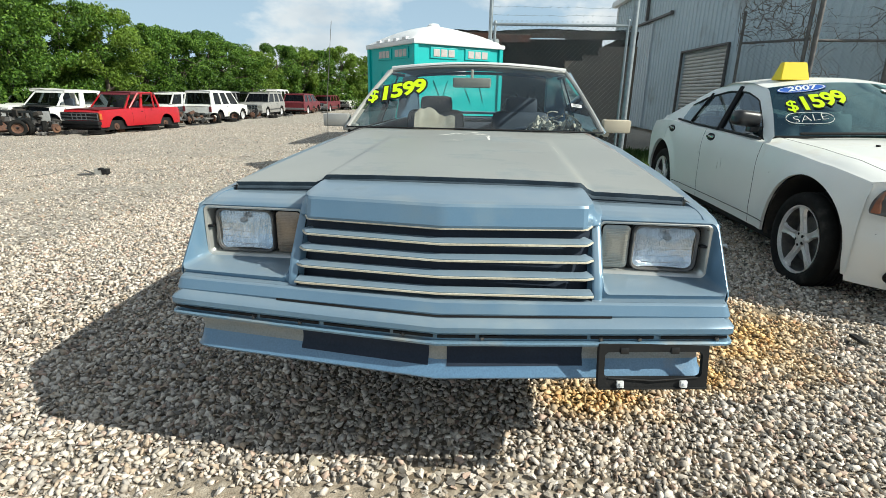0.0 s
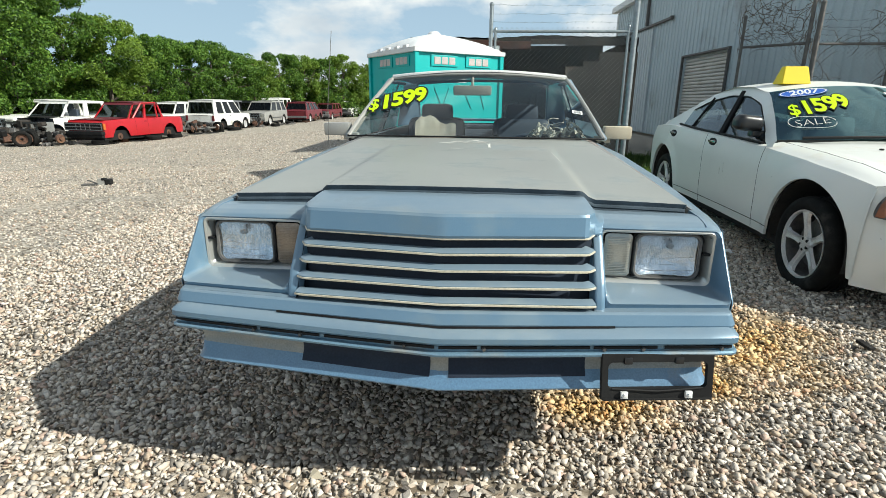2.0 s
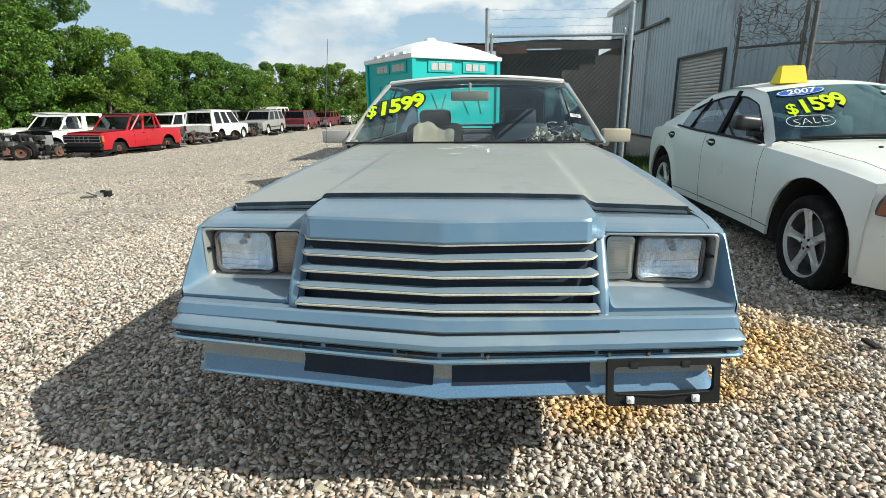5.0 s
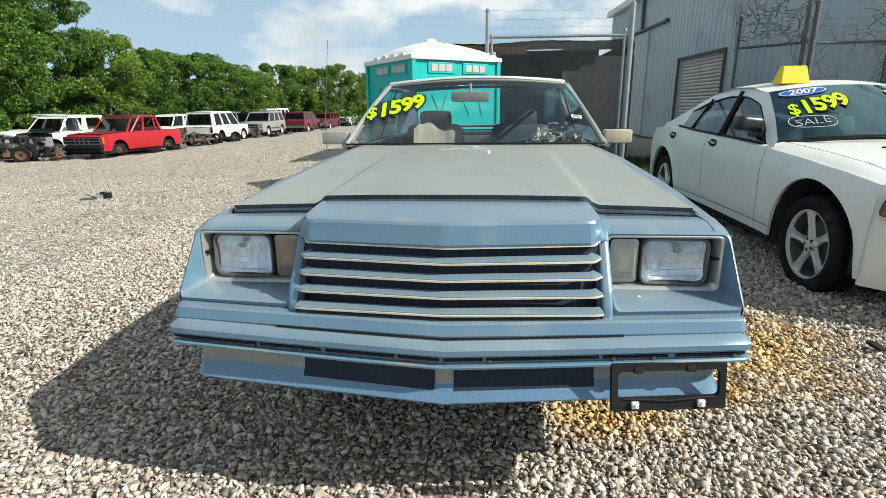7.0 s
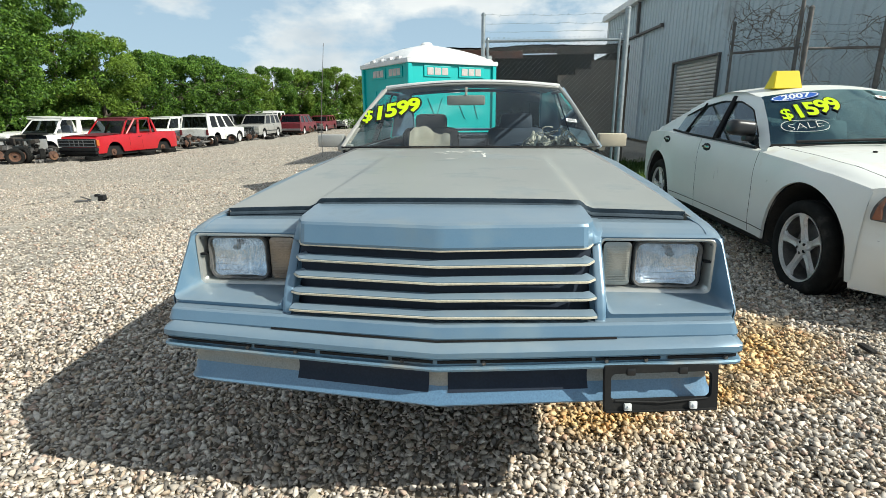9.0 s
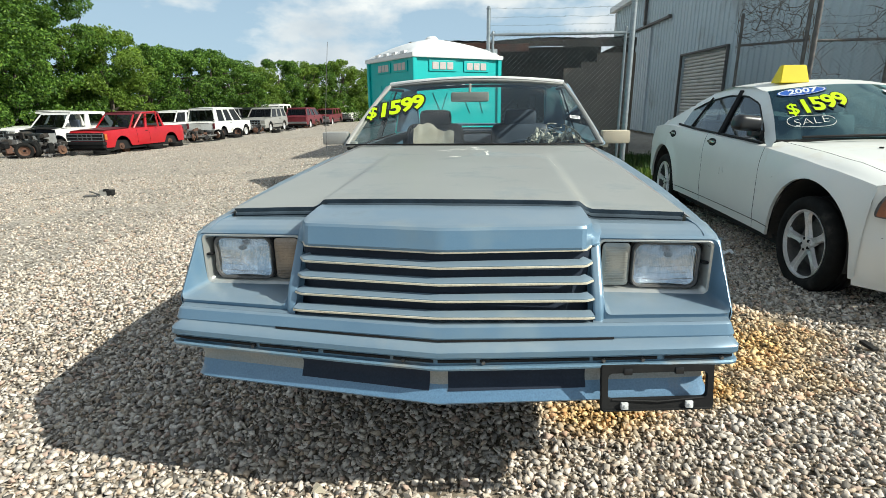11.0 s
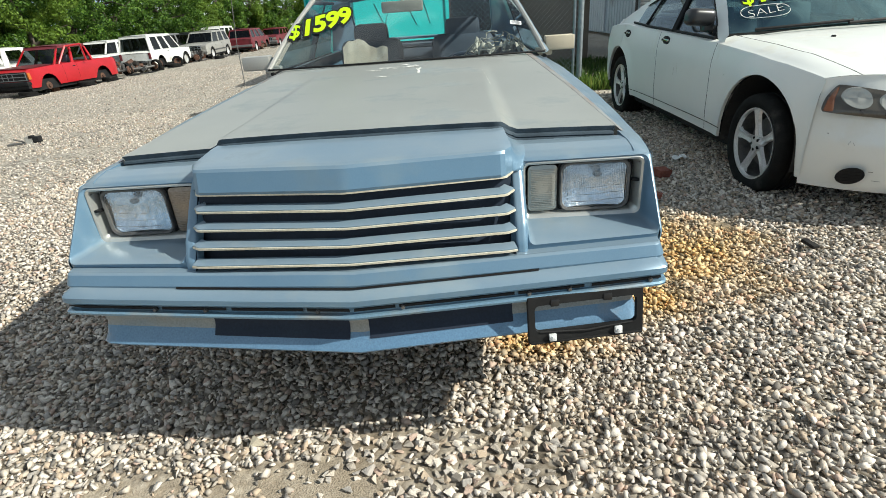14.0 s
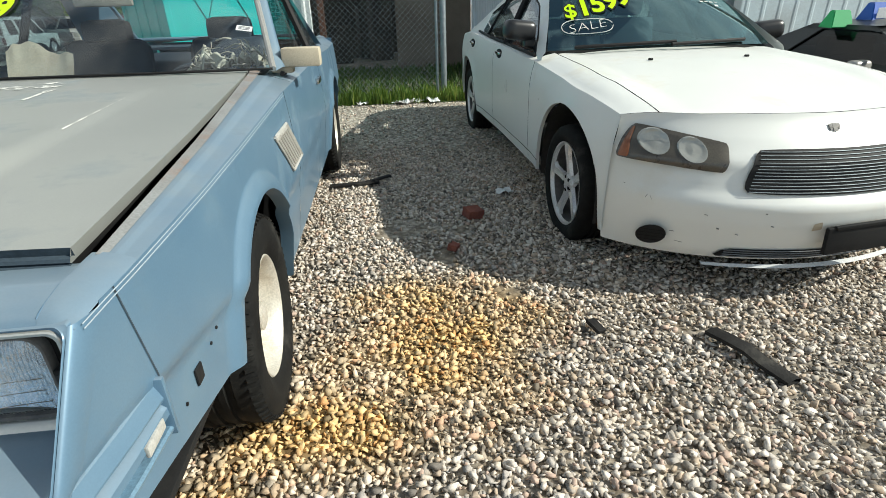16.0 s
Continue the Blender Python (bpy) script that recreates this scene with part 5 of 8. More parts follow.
for sgn in (1, -1):
    fl = (lambda m: m) if sgn > 0 else mirror
    deep = (lambda m, fl=fl: fl(placed(m, Matrix.Translation((0, 0.016, 0)))))
    cp("lamp_header", fl(join(grid(lamp_header, 10, 30), grid(header_flank, 32, 10))), "blue", None, "", 40)
    # leaning front with its pocket, whose floor and sides run back to the lamp
    cp("lamp_surround", fl(loft([nose_loop(0.455, 0.8415, 0.640, 0.8725, 0.006, 0.010), nose_loop(0.458, 0.841, 0.645, 0.871, 0.006, 0.001), nose_loop(0.476, 0.8395, 0.686, 0.870, 0.018, 0.0), nose_loop(0.478, 0.8385, 0.688, 0.8695, 0.018, -0.002),
                                 nose_loop(0.4805, 0.837, 0.691, 0.869, 0.018, 0.003), nose_loop(0.486, 0.828, 0.692, 0.864, 0.018, 0, 1.790)])), "blue", None, "", 32)
    cp("fender_edge", fl(join(grid(blade_edge, 20, 10), grid(fender_tip, 10, 16), grid(lambda u, v: (0.800, lerp(1.80, 1.965, u), fender_tip(0, (lerp(1.80, 1.965, u) - 1.7855) / 0.1845)[2] - 0.03 * v), 12, 1))), "blue", None, "", 50)
    cp("lamp_back", fl(box(0.47, 0.835, 1.862, 1.875, 0.695, 0.885)), "black")
    lamp = cp("headlamp_bezel", fl(loft([rrect(0.481, 0.831, 0.687, 0.866, 0.018, 1.795), rrect(0.482, 0.830, 0.688, 0.865, 0.018, 1.7865), rrect(0.484, 0.828, 0.690, 0.863, 0.017, 1.785), rrect(0.488, 0.822, 0.694, 0.858, 0.015, 1.787), rrect(0.495, 0.810, 0.708, 0.853, 0.016, 1.8105), rrect(0.497, 0.808, 0.710, 0.852, 0.016, 1.856)], True)),
              "bezelmetal", None, "dull chrome bezel round square lamp and side light", 40)
    cp("lamp_plate", fl(box(0.498, 0.8075, 1.848, 1.852, 0.711, 0.8515)), "black", lamp)
    cp("gasket", deep(loft([rrect(0.586, 0.804, 0.699, 0.861, 0.03, 1.801), rrect(0.586, 0.804, 0.699, 0.861, 0.03, 1.795), rrect(0.599, 0.790, 0.712, 0.849, 0.026, 1.795)])), "black", lamp)
    for q in range(3):
        cp("lens_line", deep(tube([(x, 1.7745 + 0.6 * (x - 0.695) ** 2, 0.736 + 0.021 * q + (0.004 if x > 0.72 else 0.0)) for x in (0.625 + 0.02 * q, 0.66, 0.695, 0.73, 0.778)], 0.0007, 4)), "oldsteel", lamp)
    cp("lamp_ring", deep(loft([rrect(0.592, 0.797, 0.705, 0.856, 0.030, 1.797), rrect(0.592, 0.797, 0.705, 0.856, 0.030, 1.784), rrect(0.595, 0.794, 0.708, 0.853, 0.028, 1.780), rrect(0.600, 0.789, 0.713, 0.848, 0.026, 1.782), rrect(0.601, 0.788, 0.714, 0.847, 0.026, 1.790)])), "oldsteel", lamp, "tarnished lamp ring", 50)
    cp("reflector", deep(grid(lambda u, v: (lerp(0.601, 0.788, u), 1.792 + 0.030 * max(0.0, 1 - 0.6 * (2 * u - 1) ** 2 - 0.6 * (2 * v - 1) ** 2), lerp(0.714, 0.847, v)), 24, 18)), "reflector", lamp, "", 60)
    cp("bulb_shield", deep(placed(lathe([(0, -0.014), (0.010, -0.012), (0.013, 0.0), (0.013, 0.03)], 12, "y"), Matrix.Translation((0.705, 1.797, 0.812)) @ Matrix.Diagonal((1.0, 0.3, 0.7, 1)))), "oldsteel", lamp, "", 40)
    lens = cp("lamp_lens", deep(dome(0.601, 0.788, 0.714, 0.847, 0.026, 1.786, 0.015, 10)), "lampglass", lamp, "ribbed clear lamp lens", 60)
    lens.visible_shadow = False
    cp("side_light", deep(dome(0.499, 0.585, 0.709, 0.850, 0.014, 1.788, 0.010)), "clearlens" if sgn > 0 else "ambertint", lamp, "clouded ribbed side light" if sgn > 0 else "amber-tinged ribbed side light", 60)
    cp("side_light_ribs", deep(join(*[box(0.506, 0.578, 1.7775, 1.7795, z, z + 0.0014) for z in np.arange(0.720, 0.842, 0.0056)])), "clearlens" if sgn > 0 else "ambertint", lamp)
    for sx, sz in ((0.819, 0.848), (0.817, 0.700)):
        cp("adjuster_screw", fl(placed(lathe([(0, -0.004), (0.004, -0.004), (0.0045, 0.006)], 8, "y"), Matrix.Translation((sx, 1.797, sz)))), "oldsteel", lamp)
    cp("adjuster_slot", fl(box(0.801, 0.820, 1.786, 1.806, 0.790, 0.798, 0.002)), "black", lamp)

# grille: five shallow V louvres with cream lips
grille_thing = cp("grille_backing", grid(lambda u, v: ((2 * u - 1) * 0.440, lerp(1.655, 1.582, v) + 0.132 * abs(2 * u - 1) * 0.44, lerp(0.870, 0.640, v)), 20, 2), "grillewell", None, "dark louvred grille with cream-edged bars")


def louvre_line(k, n=8):
    """The plan line of the grille's k-th edge, from end to end."""
    mid = 1.609 - 0.0155 * k
    corner, end = (0.420, mid + 0.055 - 0.006 * k), (0.443, mid + 0.103 - 0.0165 * k)
    ts = [-1.0, -0.93, -0.875, -0.845, -0.4, 0.0, 0.4, 0.845, 0.875, 0.93, 1.0]
    return [wrapped(t, mid, corner, end) for t in ts]


# end plates added to keep sun that slips past the bars off the backing
for s in (1, -1):
    cp("grille_cheek", grid(lambda u, v: (s * (0.4445 - 0.004 * v), lerp(1.612 - 0.0155 * 5 * v + 0.103 - 0.06 * v, 1.76, u), lerp(0.862, 0.665, v)), 3, 4), "grillewell", grille_thing)
for k in range(1, 5):
    z0 = 0.866 - 0.045 * k
    line = louvre_line(k)
    bar = cp("grille_bar", sweep(line, [(0.0, z0), (0.003, z0 + 0.007), (-0.005, z0 + 0.0105), (-0.026, z0 + 0.0155), (-0.026, z0 + 0.010), (-0.01, z0 + 0.002), (0.0, z0)]), "blue", grille_thing, "", 30)
    cp("lip", sweep(line, [(0.001, z0 - 0.002), (0.005, z0 - 0.001), (0.005, z0 + 0.004), (0.001, z0 + 0.005)]), "cream", bar, "yellowed cream edge strip")
    for x in (-0.32, -0.16, 0, 0.16, 0.32):
        cp("rivet", placed(lathe([(0, -0.002), (0.0022, -0.0015), (0.0022, 0.004)], 8, "y"), Matrix.Translation((x, 1.663 - 0.0147 * k + 0.132 * abs(x), z0 + 0.034))), "vent", bar)
cp("lip", sweep(louvre_line(0), [(0.001, 0.862), (0.005, 0.863), (0.005, 0.868), (0.001, 0.869)]), "cream", header_panel, "yellowed cream edge strip")

# bumper: two ridges, a bare rail where the rub strip was, and a lip; it wraps round the corners
def plan(inset, grow=0.0, rise=0.014):
    """The bumper's line in plan: a wide shallow V, tight corners, and sides that run back to the fender."""
    f = lambda x: 1.491 + 0.09 * abs(x)
    c = 0.845 + grow
    right = [(x, f(x) + inset, rise * (x / 0.845) ** 1.5) for x in (0.25, 0.5, 0.75)]
    right += [(c - 0.022, f(c - 0.022) + inset, rise), (c - 0.006, f(c) + 0.006 + inset, rise), (c + 0.002, f(c) + 0.022 + inset, rise), (c + 0.012, 1.67, rise), (c + 0.024, 1.78, rise), (c + 0.032, 1.905, rise)]
    return [(-x, y, d) for x, y, d in right[::-1]] + [(0, 1.491 + inset, 0.0)] + right


def round_plan(c, rise, R=0.06):
    """As plan, with a wide round corner."""
    f = lambda x: 1.491 + 0.09 * abs(x)
    cx, cy = c - R, f(c - R) + R
    right = [(x, f(x), rise * (x / 0.845) ** 1.5) for x in (0.25, 0.5, 0.72)]
    right += [(cx + R * math.sin(radians(a)), cy - R * math.cos(radians(a)), rise) for a in (4, 18, 34, 50, 66, 82)]
    right += [(c + 0.008, 1.70, rise), (c + 0.022, 1.80, rise), (c + 0.032, 1.905, rise)]
    return [(-x, y, d) for x, y, d in right[::-1]] + [(0, 1.491, 0.0)] + right


bumper = cp("bumper", sweep(round_plan(0.875, 0.006), [(-0.052, 0.6705), (-0.046, 0.6685), (-0.041, 0.664), (-0.030, 0.636), (-0.031, 0.631), (-0.05, 0.628)]), "blue", None, "ridged blue bumper that has lost its rub strip", 25)
def bumper_deck(u, v):
    """The flat top of the bumper, from its front ridge back under the nose."""
    w = lerp(0.826, 0.846, v)
    x = lerp(-w, w, u)
    return x, lerp(1.541 + 0.09 * abs(x), 1.685 + 0.03 * abs(x), v), 0.6705 + 0.006 * (abs(x) / 0.845) ** 1.5 + 0.0005 * v


cp("bumper_deck", grid(bumper_deck, 24, 4), "blue", bumper)
cp("lower_ridge", sweep(plan(0.0), [(-0.05, 0.628), (-0.032, 0.626), (-0.006, 0.611), (0.0, 0.605), (0.001, 0.590), (-0.006, 0.582), (-0.03, 0.580)]), "blue", bumper, "", 25)
cp("seam_gap", sweep([p for p in plan(0.012) if abs(p[0]) < 0.53], [(0.012 - 0.029, 0.6315), (0.012 - 0.0275, 0.6255)]), "black", bumper)
cp("bumper_rail", sweep(plan(0.0, 0.0, 0.018), [(-0.028, 0.581), (-0.018, 0.578), (-0.018, 0.560), (-0.024, 0.557)]), "dam", bumper, "bare steel rail with clip holes")
cp("rail_lip", sweep(plan(0.0, 0.0, 0.018), [(-0.024, 0.560), (-0.004, 0.559), (0.001, 0.555), (0.0, 0.549), (-0.012, 0.545), (-0.05, 0.542)]), "dam", bumper, "", 25)
for s in (1, -1):
    cp("side_reflector", placed(box(-0.004, 0.004, -0.035, 0.035, -0.011, 0.011, 0.003), Matrix.Translation((s * 0.874, 1.84, 0.606))), "vent", bumper, "faded side reflector")
    cp("bumper_end", box(s * 0.862 - 0.02, s * 0.862 + 0.02, 1.897, 1.909, 0.556, 0.682, 0.004), "blue", bumper)
rnd = random.Random(4)
rail = [p for p in plan(-0.004) if p[1] < 1.75]
def rail_at(x):
    xs = [p[0] for p in rail]
    return float(np.interp(x, xs, [p[1] for p in rail])), float(np.interp(x, xs, [p[2] for p in rail]))
for x0, x1 in ((-0.84, -0.56), (-0.55, -0.36), (-0.345, -0.14), (-0.13, -0.012), (0.0, 0.11), (0.12, 0.43), (0.44, 0.62), (0.64, 0.83)):
    n = 6
    pts = [(lerp(x0, x1, i / n), rail_at(lerp(x0, x1, i / n))[0] + 0.0195, rail_at(lerp(x0, x1, i / n))[1]) for i in range(n + 1)]
    cp("rail_slot", sweep(pts, [(-0.002, 0.5765), (0.002, 0.5755), (0.002, 0.5675), (-0.002, 0.5665)]), "black", bumper)
for x in (-0.57, -0.42, -0.10, 0.13, 0.47, 0.58, 0.80):
    yy, dd = rail_at(x)
    cp("clip", placed(lathe([(0, -0.005), (0.005, -0.005), (0.007, 0.004)], 8, "y"), Matrix.Translation((x, yy + 0.016, 0.568 + dd))), "oldsteel", bumper)


# air dam below
def dam_plan(drop=-0.018):
    f = lambda x: 1.50 + 0.10 * abs(x)
    right = [(x, f(x), -drop * x / 0.83) for x in (0.2, 0.4, 0.6, 0.70)] + [(0.762, f(0.762), -drop), (0.785, f(0.785) + 0.012, -drop), (0.796, f(0.785) + 0.045, -drop), (0.815, 1.80, -drop), (0.82, 1.90, -drop)]
    return [(-x, y, d) for x, y, d in right[::-1]] + [(0, 1.50, 0.0)] + right


DAM = [(-0.030, 0.546), (-0.024, 0.540), (-0.036, 0.522), (-0.039, 0.506), (-0.037, 0.494), (-0.031, 0.484), (-0.017, 0.460), (-0.007, 0.444), (-0.003, 0.437), (-0.008, 0.430), (-0.06, 0.428)]
def flared(mesh):
    """Widens the dam a little towards the bumper."""
    return [(p[0] * (1 + 0.5 * max(0.0, p[2] - 0.475)), p[1], p[2]) for p in mesh[0]], mesh[1]


dam = cp("air_dam", flared(sweep(dam_plan(), DAM[5:])), "damlow", None, "blue air dam with a dusty, reflection-tinted upper face and two dark slots", 35)

cp("upper_face", flared(sweep(dam_plan(), DAM[:6])), "damupper", dam, "dusty upper face tinted by gravel reflection", 35)


def dam_span(x0, x1, n=8):
    xs = [p[0] for p in dam_plan()]
    return [(lerp(x0, x1, i / n), float(np.interp(lerp(x0, x1, i / n), xs[1:-1], [p[1] for p in dam_plan()][1:-1])), float(np.interp(lerp(x0, x1, i / n), xs[1:-1], [p[2] for p in dam_plan()][1:-1]))) for i in range(n + 1)]


for x0, x1 in ((-0.43, -0.03), (0.03, 0.43)):
    cp("air_slot", sweep(dam_span(x0, x1), [(-0.0335, 0.528), (-0.0365, 0.508), (-0.0345, 0.494), (-0.0285, 0.484), (-0.0185, 0.467)]), "darkblue", dam, "dark air slot")
# empty plate bracket: a broad black frame with a round-cornered opening, thick at its foot
BRACKET = Matrix.Translation((0.622, 1.545, 0.502)) @ pose(0, 0, 0, -8, -1.0, 6)
frame_loops = [rrect(-0.160, 0.160, -0.070, 0.066, 0.004, -0.005), rrect(-0.158, 0.158, -0.068, 0.064, 0.004, -0.009), rrect(-0.141, 0.141, -0.036, 0.042, 0.014, -0.009), rrect(-0.140, 0.140, -0.035, 0.041, 0.014, 0.004), rrect(-0.160, 0.160, -0.070, 0.066, 0.004, 0.004), rrect(-0.160, 0.160, -0.070, 0.066, 0.004, -0.005)]
pb = cp("plate_bracket", placed(loft(frame_loops), BRACKET), "black", None, "empty black plate bracket")
cp("bracket_lip", placed(join(box(-0.156, 0.156, -0.014, -0.008, -0.070, -0.064, 0.002), tube([(-0.13, -0.009, -0.036), (0.0, -0.013, -0.043), (0.13, -0.009, -0.036)], 0.003, 6)), BRACKET), "black", pb)
for dx in (-0.085, 0.060):
    cp("tab", placed(box(dx - 0.012, dx + 0.012, -0.012, 0.006, 0.036, 0.056, 0.003), BRACKET), "glossblack", pb)
for dx in (-0.095, 0.088):
    cp("bolt", placed(join(box(-0.010, 0.010, -0.012, 0.0, -0.010, 0.010, 0.002), lathe([(0, -0.018), (0.005, -0.017), (0.006, -0.010)], 6, "y")), BRACKET @ Matrix.Translation((dx, -0.006, -0.053))), "whiteplastic", pb, "white plastic nut")


# wheels
def tyre_mesh(R, r, w, n=64, blocks=True):
    h = w / 2
    prof = [(r - 0.004, -h * 0.72), (r + 0.012, -h * 0.86), (r + (R - r) * 0.45, -h * 1.0), (R - 0.022, -h * 0.95), (R - 0.006, -h * 0.82), (R, -h * 0.6)]
    tread = []
    for a in (-0.36, -0.05, 0.28):
        tread += [(R, h * (a - 0.10)), (R - 0.008, h * (a - 0.07)), (R - 0.008, h * (a + 0.07)), (R, h * (a + 0.10))]
    prof = prof + tread + [(q[0], -q[1]) for q in prof[::-1]]
    m = lathe(prof, n)
    if blocks:
        lugs = []
        for i in range(n):
            a = 2 * math.pi * i / n
            for s in (-1, 1):
                lugs.append(placed(box(-0.016, 0.016, -0.006, 0.006, -0.006, 0.0025), pose(0, 0, 0, math.degrees(a), 0, 0) @ Matrix.Translation((s * h * 0.82, 0, R - 0.003)) @ pose(0, 0, 0, 0, s * 26, 0)))
        m = join(m, *lugs)
    return m


def dish_wheel(parent, c, R, out, steer=0):
    e = cp("wheel", ([], []), "tyre", parent)
    e.matrix_local = Matrix.Translation((c[0], c[1] - CAR_Y, c[2])) @ pose(0, 0, 0, 0, 0, (0 if out > 0 else 180) + steer)
    part("tyre", tyre_mesh(R, 0.197, 0.26), "tyre", e, "worn black tyre with blocky tread", 40)
    part("rim", lathe([(0.20, 0.095), (0.207, 0.104), (0.200, 0.110), (0.188, 0.100), (0.180, 0.07), (0.172, 0.035), (0.10, 0.03), (0.075, 0.045), (0.062, 0.06), (0.05, 0.062), (0.048, 0.085), (0.03, 0.092), (0, 0.093)], 48), "creamrim", e, "dull cream deep-dish rim", 40)
    for i in range(5):
        a = 2 * math.pi * i / 5
        part("lug_nut", placed(lathe([(0, 0.016), (0.009, 0.014), (0.011, 0)], 6), Matrix.Translation((0.048, 0.066 * math.cos(a), 0.066 * math.sin(a)))), "chrome", e)
    part("slot_ring", join(*[placed(box(0.030, 0.036, -0.022, 0.022, -0.012, 0.012, 0.004), pose(0, 0, 0, 36 * i, 0, 0) @ Matrix.Translation((0.004, 0, 0.13))) for i in range(0, 10, 1)]), "greycar", e)
    return e


for sgn in (1, -1):
    dish_wheel(coupe, (sgn * 0.772, FRONT_AXLE, 0.338), 0.338, sgn, 2 if sgn > 0 else -2)
    dish_wheel(coupe, (sgn * 0.79, REAR_AXLE, 0.338), 0.338, sgn)

# cabin
cp("dashboard", join(grid(lambda u, v: ((2 * u - 1) * 0.76, lerp(3.62, 4.02, v), 1.0 - 0.02 * v - 0.05 * max(0, v - 0.8) * 5), 14, 8), box(-0.76, 0.76, 4.0, 4.06, 0.65, 0.96, 0.02)), "interior", None, "dark blue dashboard")
def seat(x, y, back=True):
    s = cp("front_seat", join(box(x - 0.26, x + 0.26, y - 0.30, y + 0.25, 0.42, 0.58, 0.05), placed(box(-0.25, 0.25, -0.07, 0.07, 0, 0.60, 0.09, 4), Matrix.Translation((x, y + 0.25, 0.52)) @ pose(0, 0, 0, -14, 0, 0))), "interior", None, "dark blue vinyl bucket seat")
    cp("headrest", placed(box(-0.14, 0.14, -0.06, 0.06, 0, 0.16, 0.05), Matrix.Translation((x, y + 0.405, 1.06)) @ pose(0, 0, 0, -8, 0, 0)), "interior", s)
for x in (-0.37, 0.37):
    seat(x, 4.42)
cp("rear_seat", join(box(-0.66, 0.66, 5.15, 5.6, 0.42, 0.56, 0.05), placed(box(-0.66, 0.66, -0.07, 0.07, 0, 0.48, 0.05), Matrix.Translation((0, 5.58, 0.5)) @ pose(0, 0, 0, -18, 0, 0)), box(-0.68, 0.68, 5.72, 6.04, 0.98, 1.0)), "interior", None, "dark blue rear bench and parcel shelf")
wheel_ring = [(0.37 + 0.18 * math.cos(a), 4.13 - 0.09 * math.sin(a), 0.86 + 0.15 * math.sin(a)) for a in np.linspace(0, 2 * math.pi, 33)]
cp("steering_wheel", join(tube(wheel_ring, 0.013, 8), tube([(0.20, 4.13, 0.86), (0.54, 4.13, 0.86)], 0.015), tube([(0.37, 4.13, 0.86), (0.37, 3.95, 0.80)], 0.03)), "interior")
rm = cp("rear_view_mirror", join(box(-0.175, 0.105, 4.12, 4.15, 1.285, 1.355, 0.015), tube([(-0.035, 4.13, 1.35), (-0.035, 4.17, 1.41)], 0.01)), "mirrorback", None, "dull brown interior mirror")
cp("antenna", tube([(-0.845, 3.22, 0.99), (-0.84, 3.22, 1.2), (-0.80, 3.23, 1.62)], 0.0025, 5, 0.6), "oldsteel", None, "thin whip antenna")

# price in lime letters on the screen, each sign on a dark edge
def on_screen(u, v, lift=0.006):
    p, du, dv = Vector(screen(u, v)), Vector(screen(min(1, u + 0.01), v)) - Vector(screen(max(0, u - 0.01), v)), Vector(screen(u, min(1, v + 0.01))) - Vector(screen(u, max(0, v - 0.01)))
    n = du.cross(dv).normalized()
    return frame_from(p + n * lift, du, dv)


def price(surf, text, u0, u1, v0, v1, size, maker, bold=0.006, wide=0.66, tall=1.05, turn=4, edge=0.012):
    for i, ch in enumerate(text):
        t = i / (len(text) - 1)
        s = size * (0.8 if i == 0 else 1.0)
        m = surf(lerp(u0, u1, t), lerp(v0, v1, t), 0.008) @ pose(0, 0, 0, 0, 0, turn)
        m2 = surf(lerp(u0, u1, t), lerp(v0, v1, t), 0.006) @ pose(0, 0, 0, 0, 0, turn)
        bo = bold if i else bold * 0.35
        maker("price_edge", placed(words(ch, s, 0.0005, bo + edge), m2 @ Matrix.Diagonal((wide, tall, 1, 1))), "black")
        maker("price_figure", placed(words(ch, s, 0.0005, bo), m @ Matrix.Diagonal((wide, tall, 1, 1))), "lime")


def coupe_mark(name, mesh, material):
    ob = cp(name, mesh, material, windscreen, "lime price figure" if material == "lime" else "", 60)
    ob.visible_shadow = True


price(on_screen, "$1599", 0.028, 0.232, 0.43, 0.585, 0.27, coupe_mark, 0.010, 0.66, 1.0, 14, 0.020)
cp("sticker", placed(box(-0.035, 0.035, -0.02, 0.02, -0.0005, 0.0005), on_screen(0.945, 0.35, 0.004) @ pose(0, 0, 0, 0, 0, -12)), "whiteplastic", windscreen, "white inspection sticker")
cp("sticker_print", placed(join(*[box(-0.025, 0.025, y, y + 0.004, 0, 0.0005) for y in (-0.012, -0.002, 0.008)]), on_screen(0.945, 0.35, 0.0055) @ pose(0, 0, 0, 0, 0, -12)), "greycar", windscreen)


def crumple(cx, cy, cz, a, b, h, seed, n=22):
    rr = random.Random(seed)
    def fn(u, v):
        x, y = cx + a * (2 * u - 1), cy + b * (2 * v - 1)
        q = noise.noise(Vector((x * 14 + seed, y * 14, 1.7))) + 0.5 * noise.noise(Vector((x * 40, y * 40, seed)))
        return x + 0.02 * q, y + 0.02 * q, cz + h * abs(q) * 1.6 + 0.01
    return grid(fn, n, n)

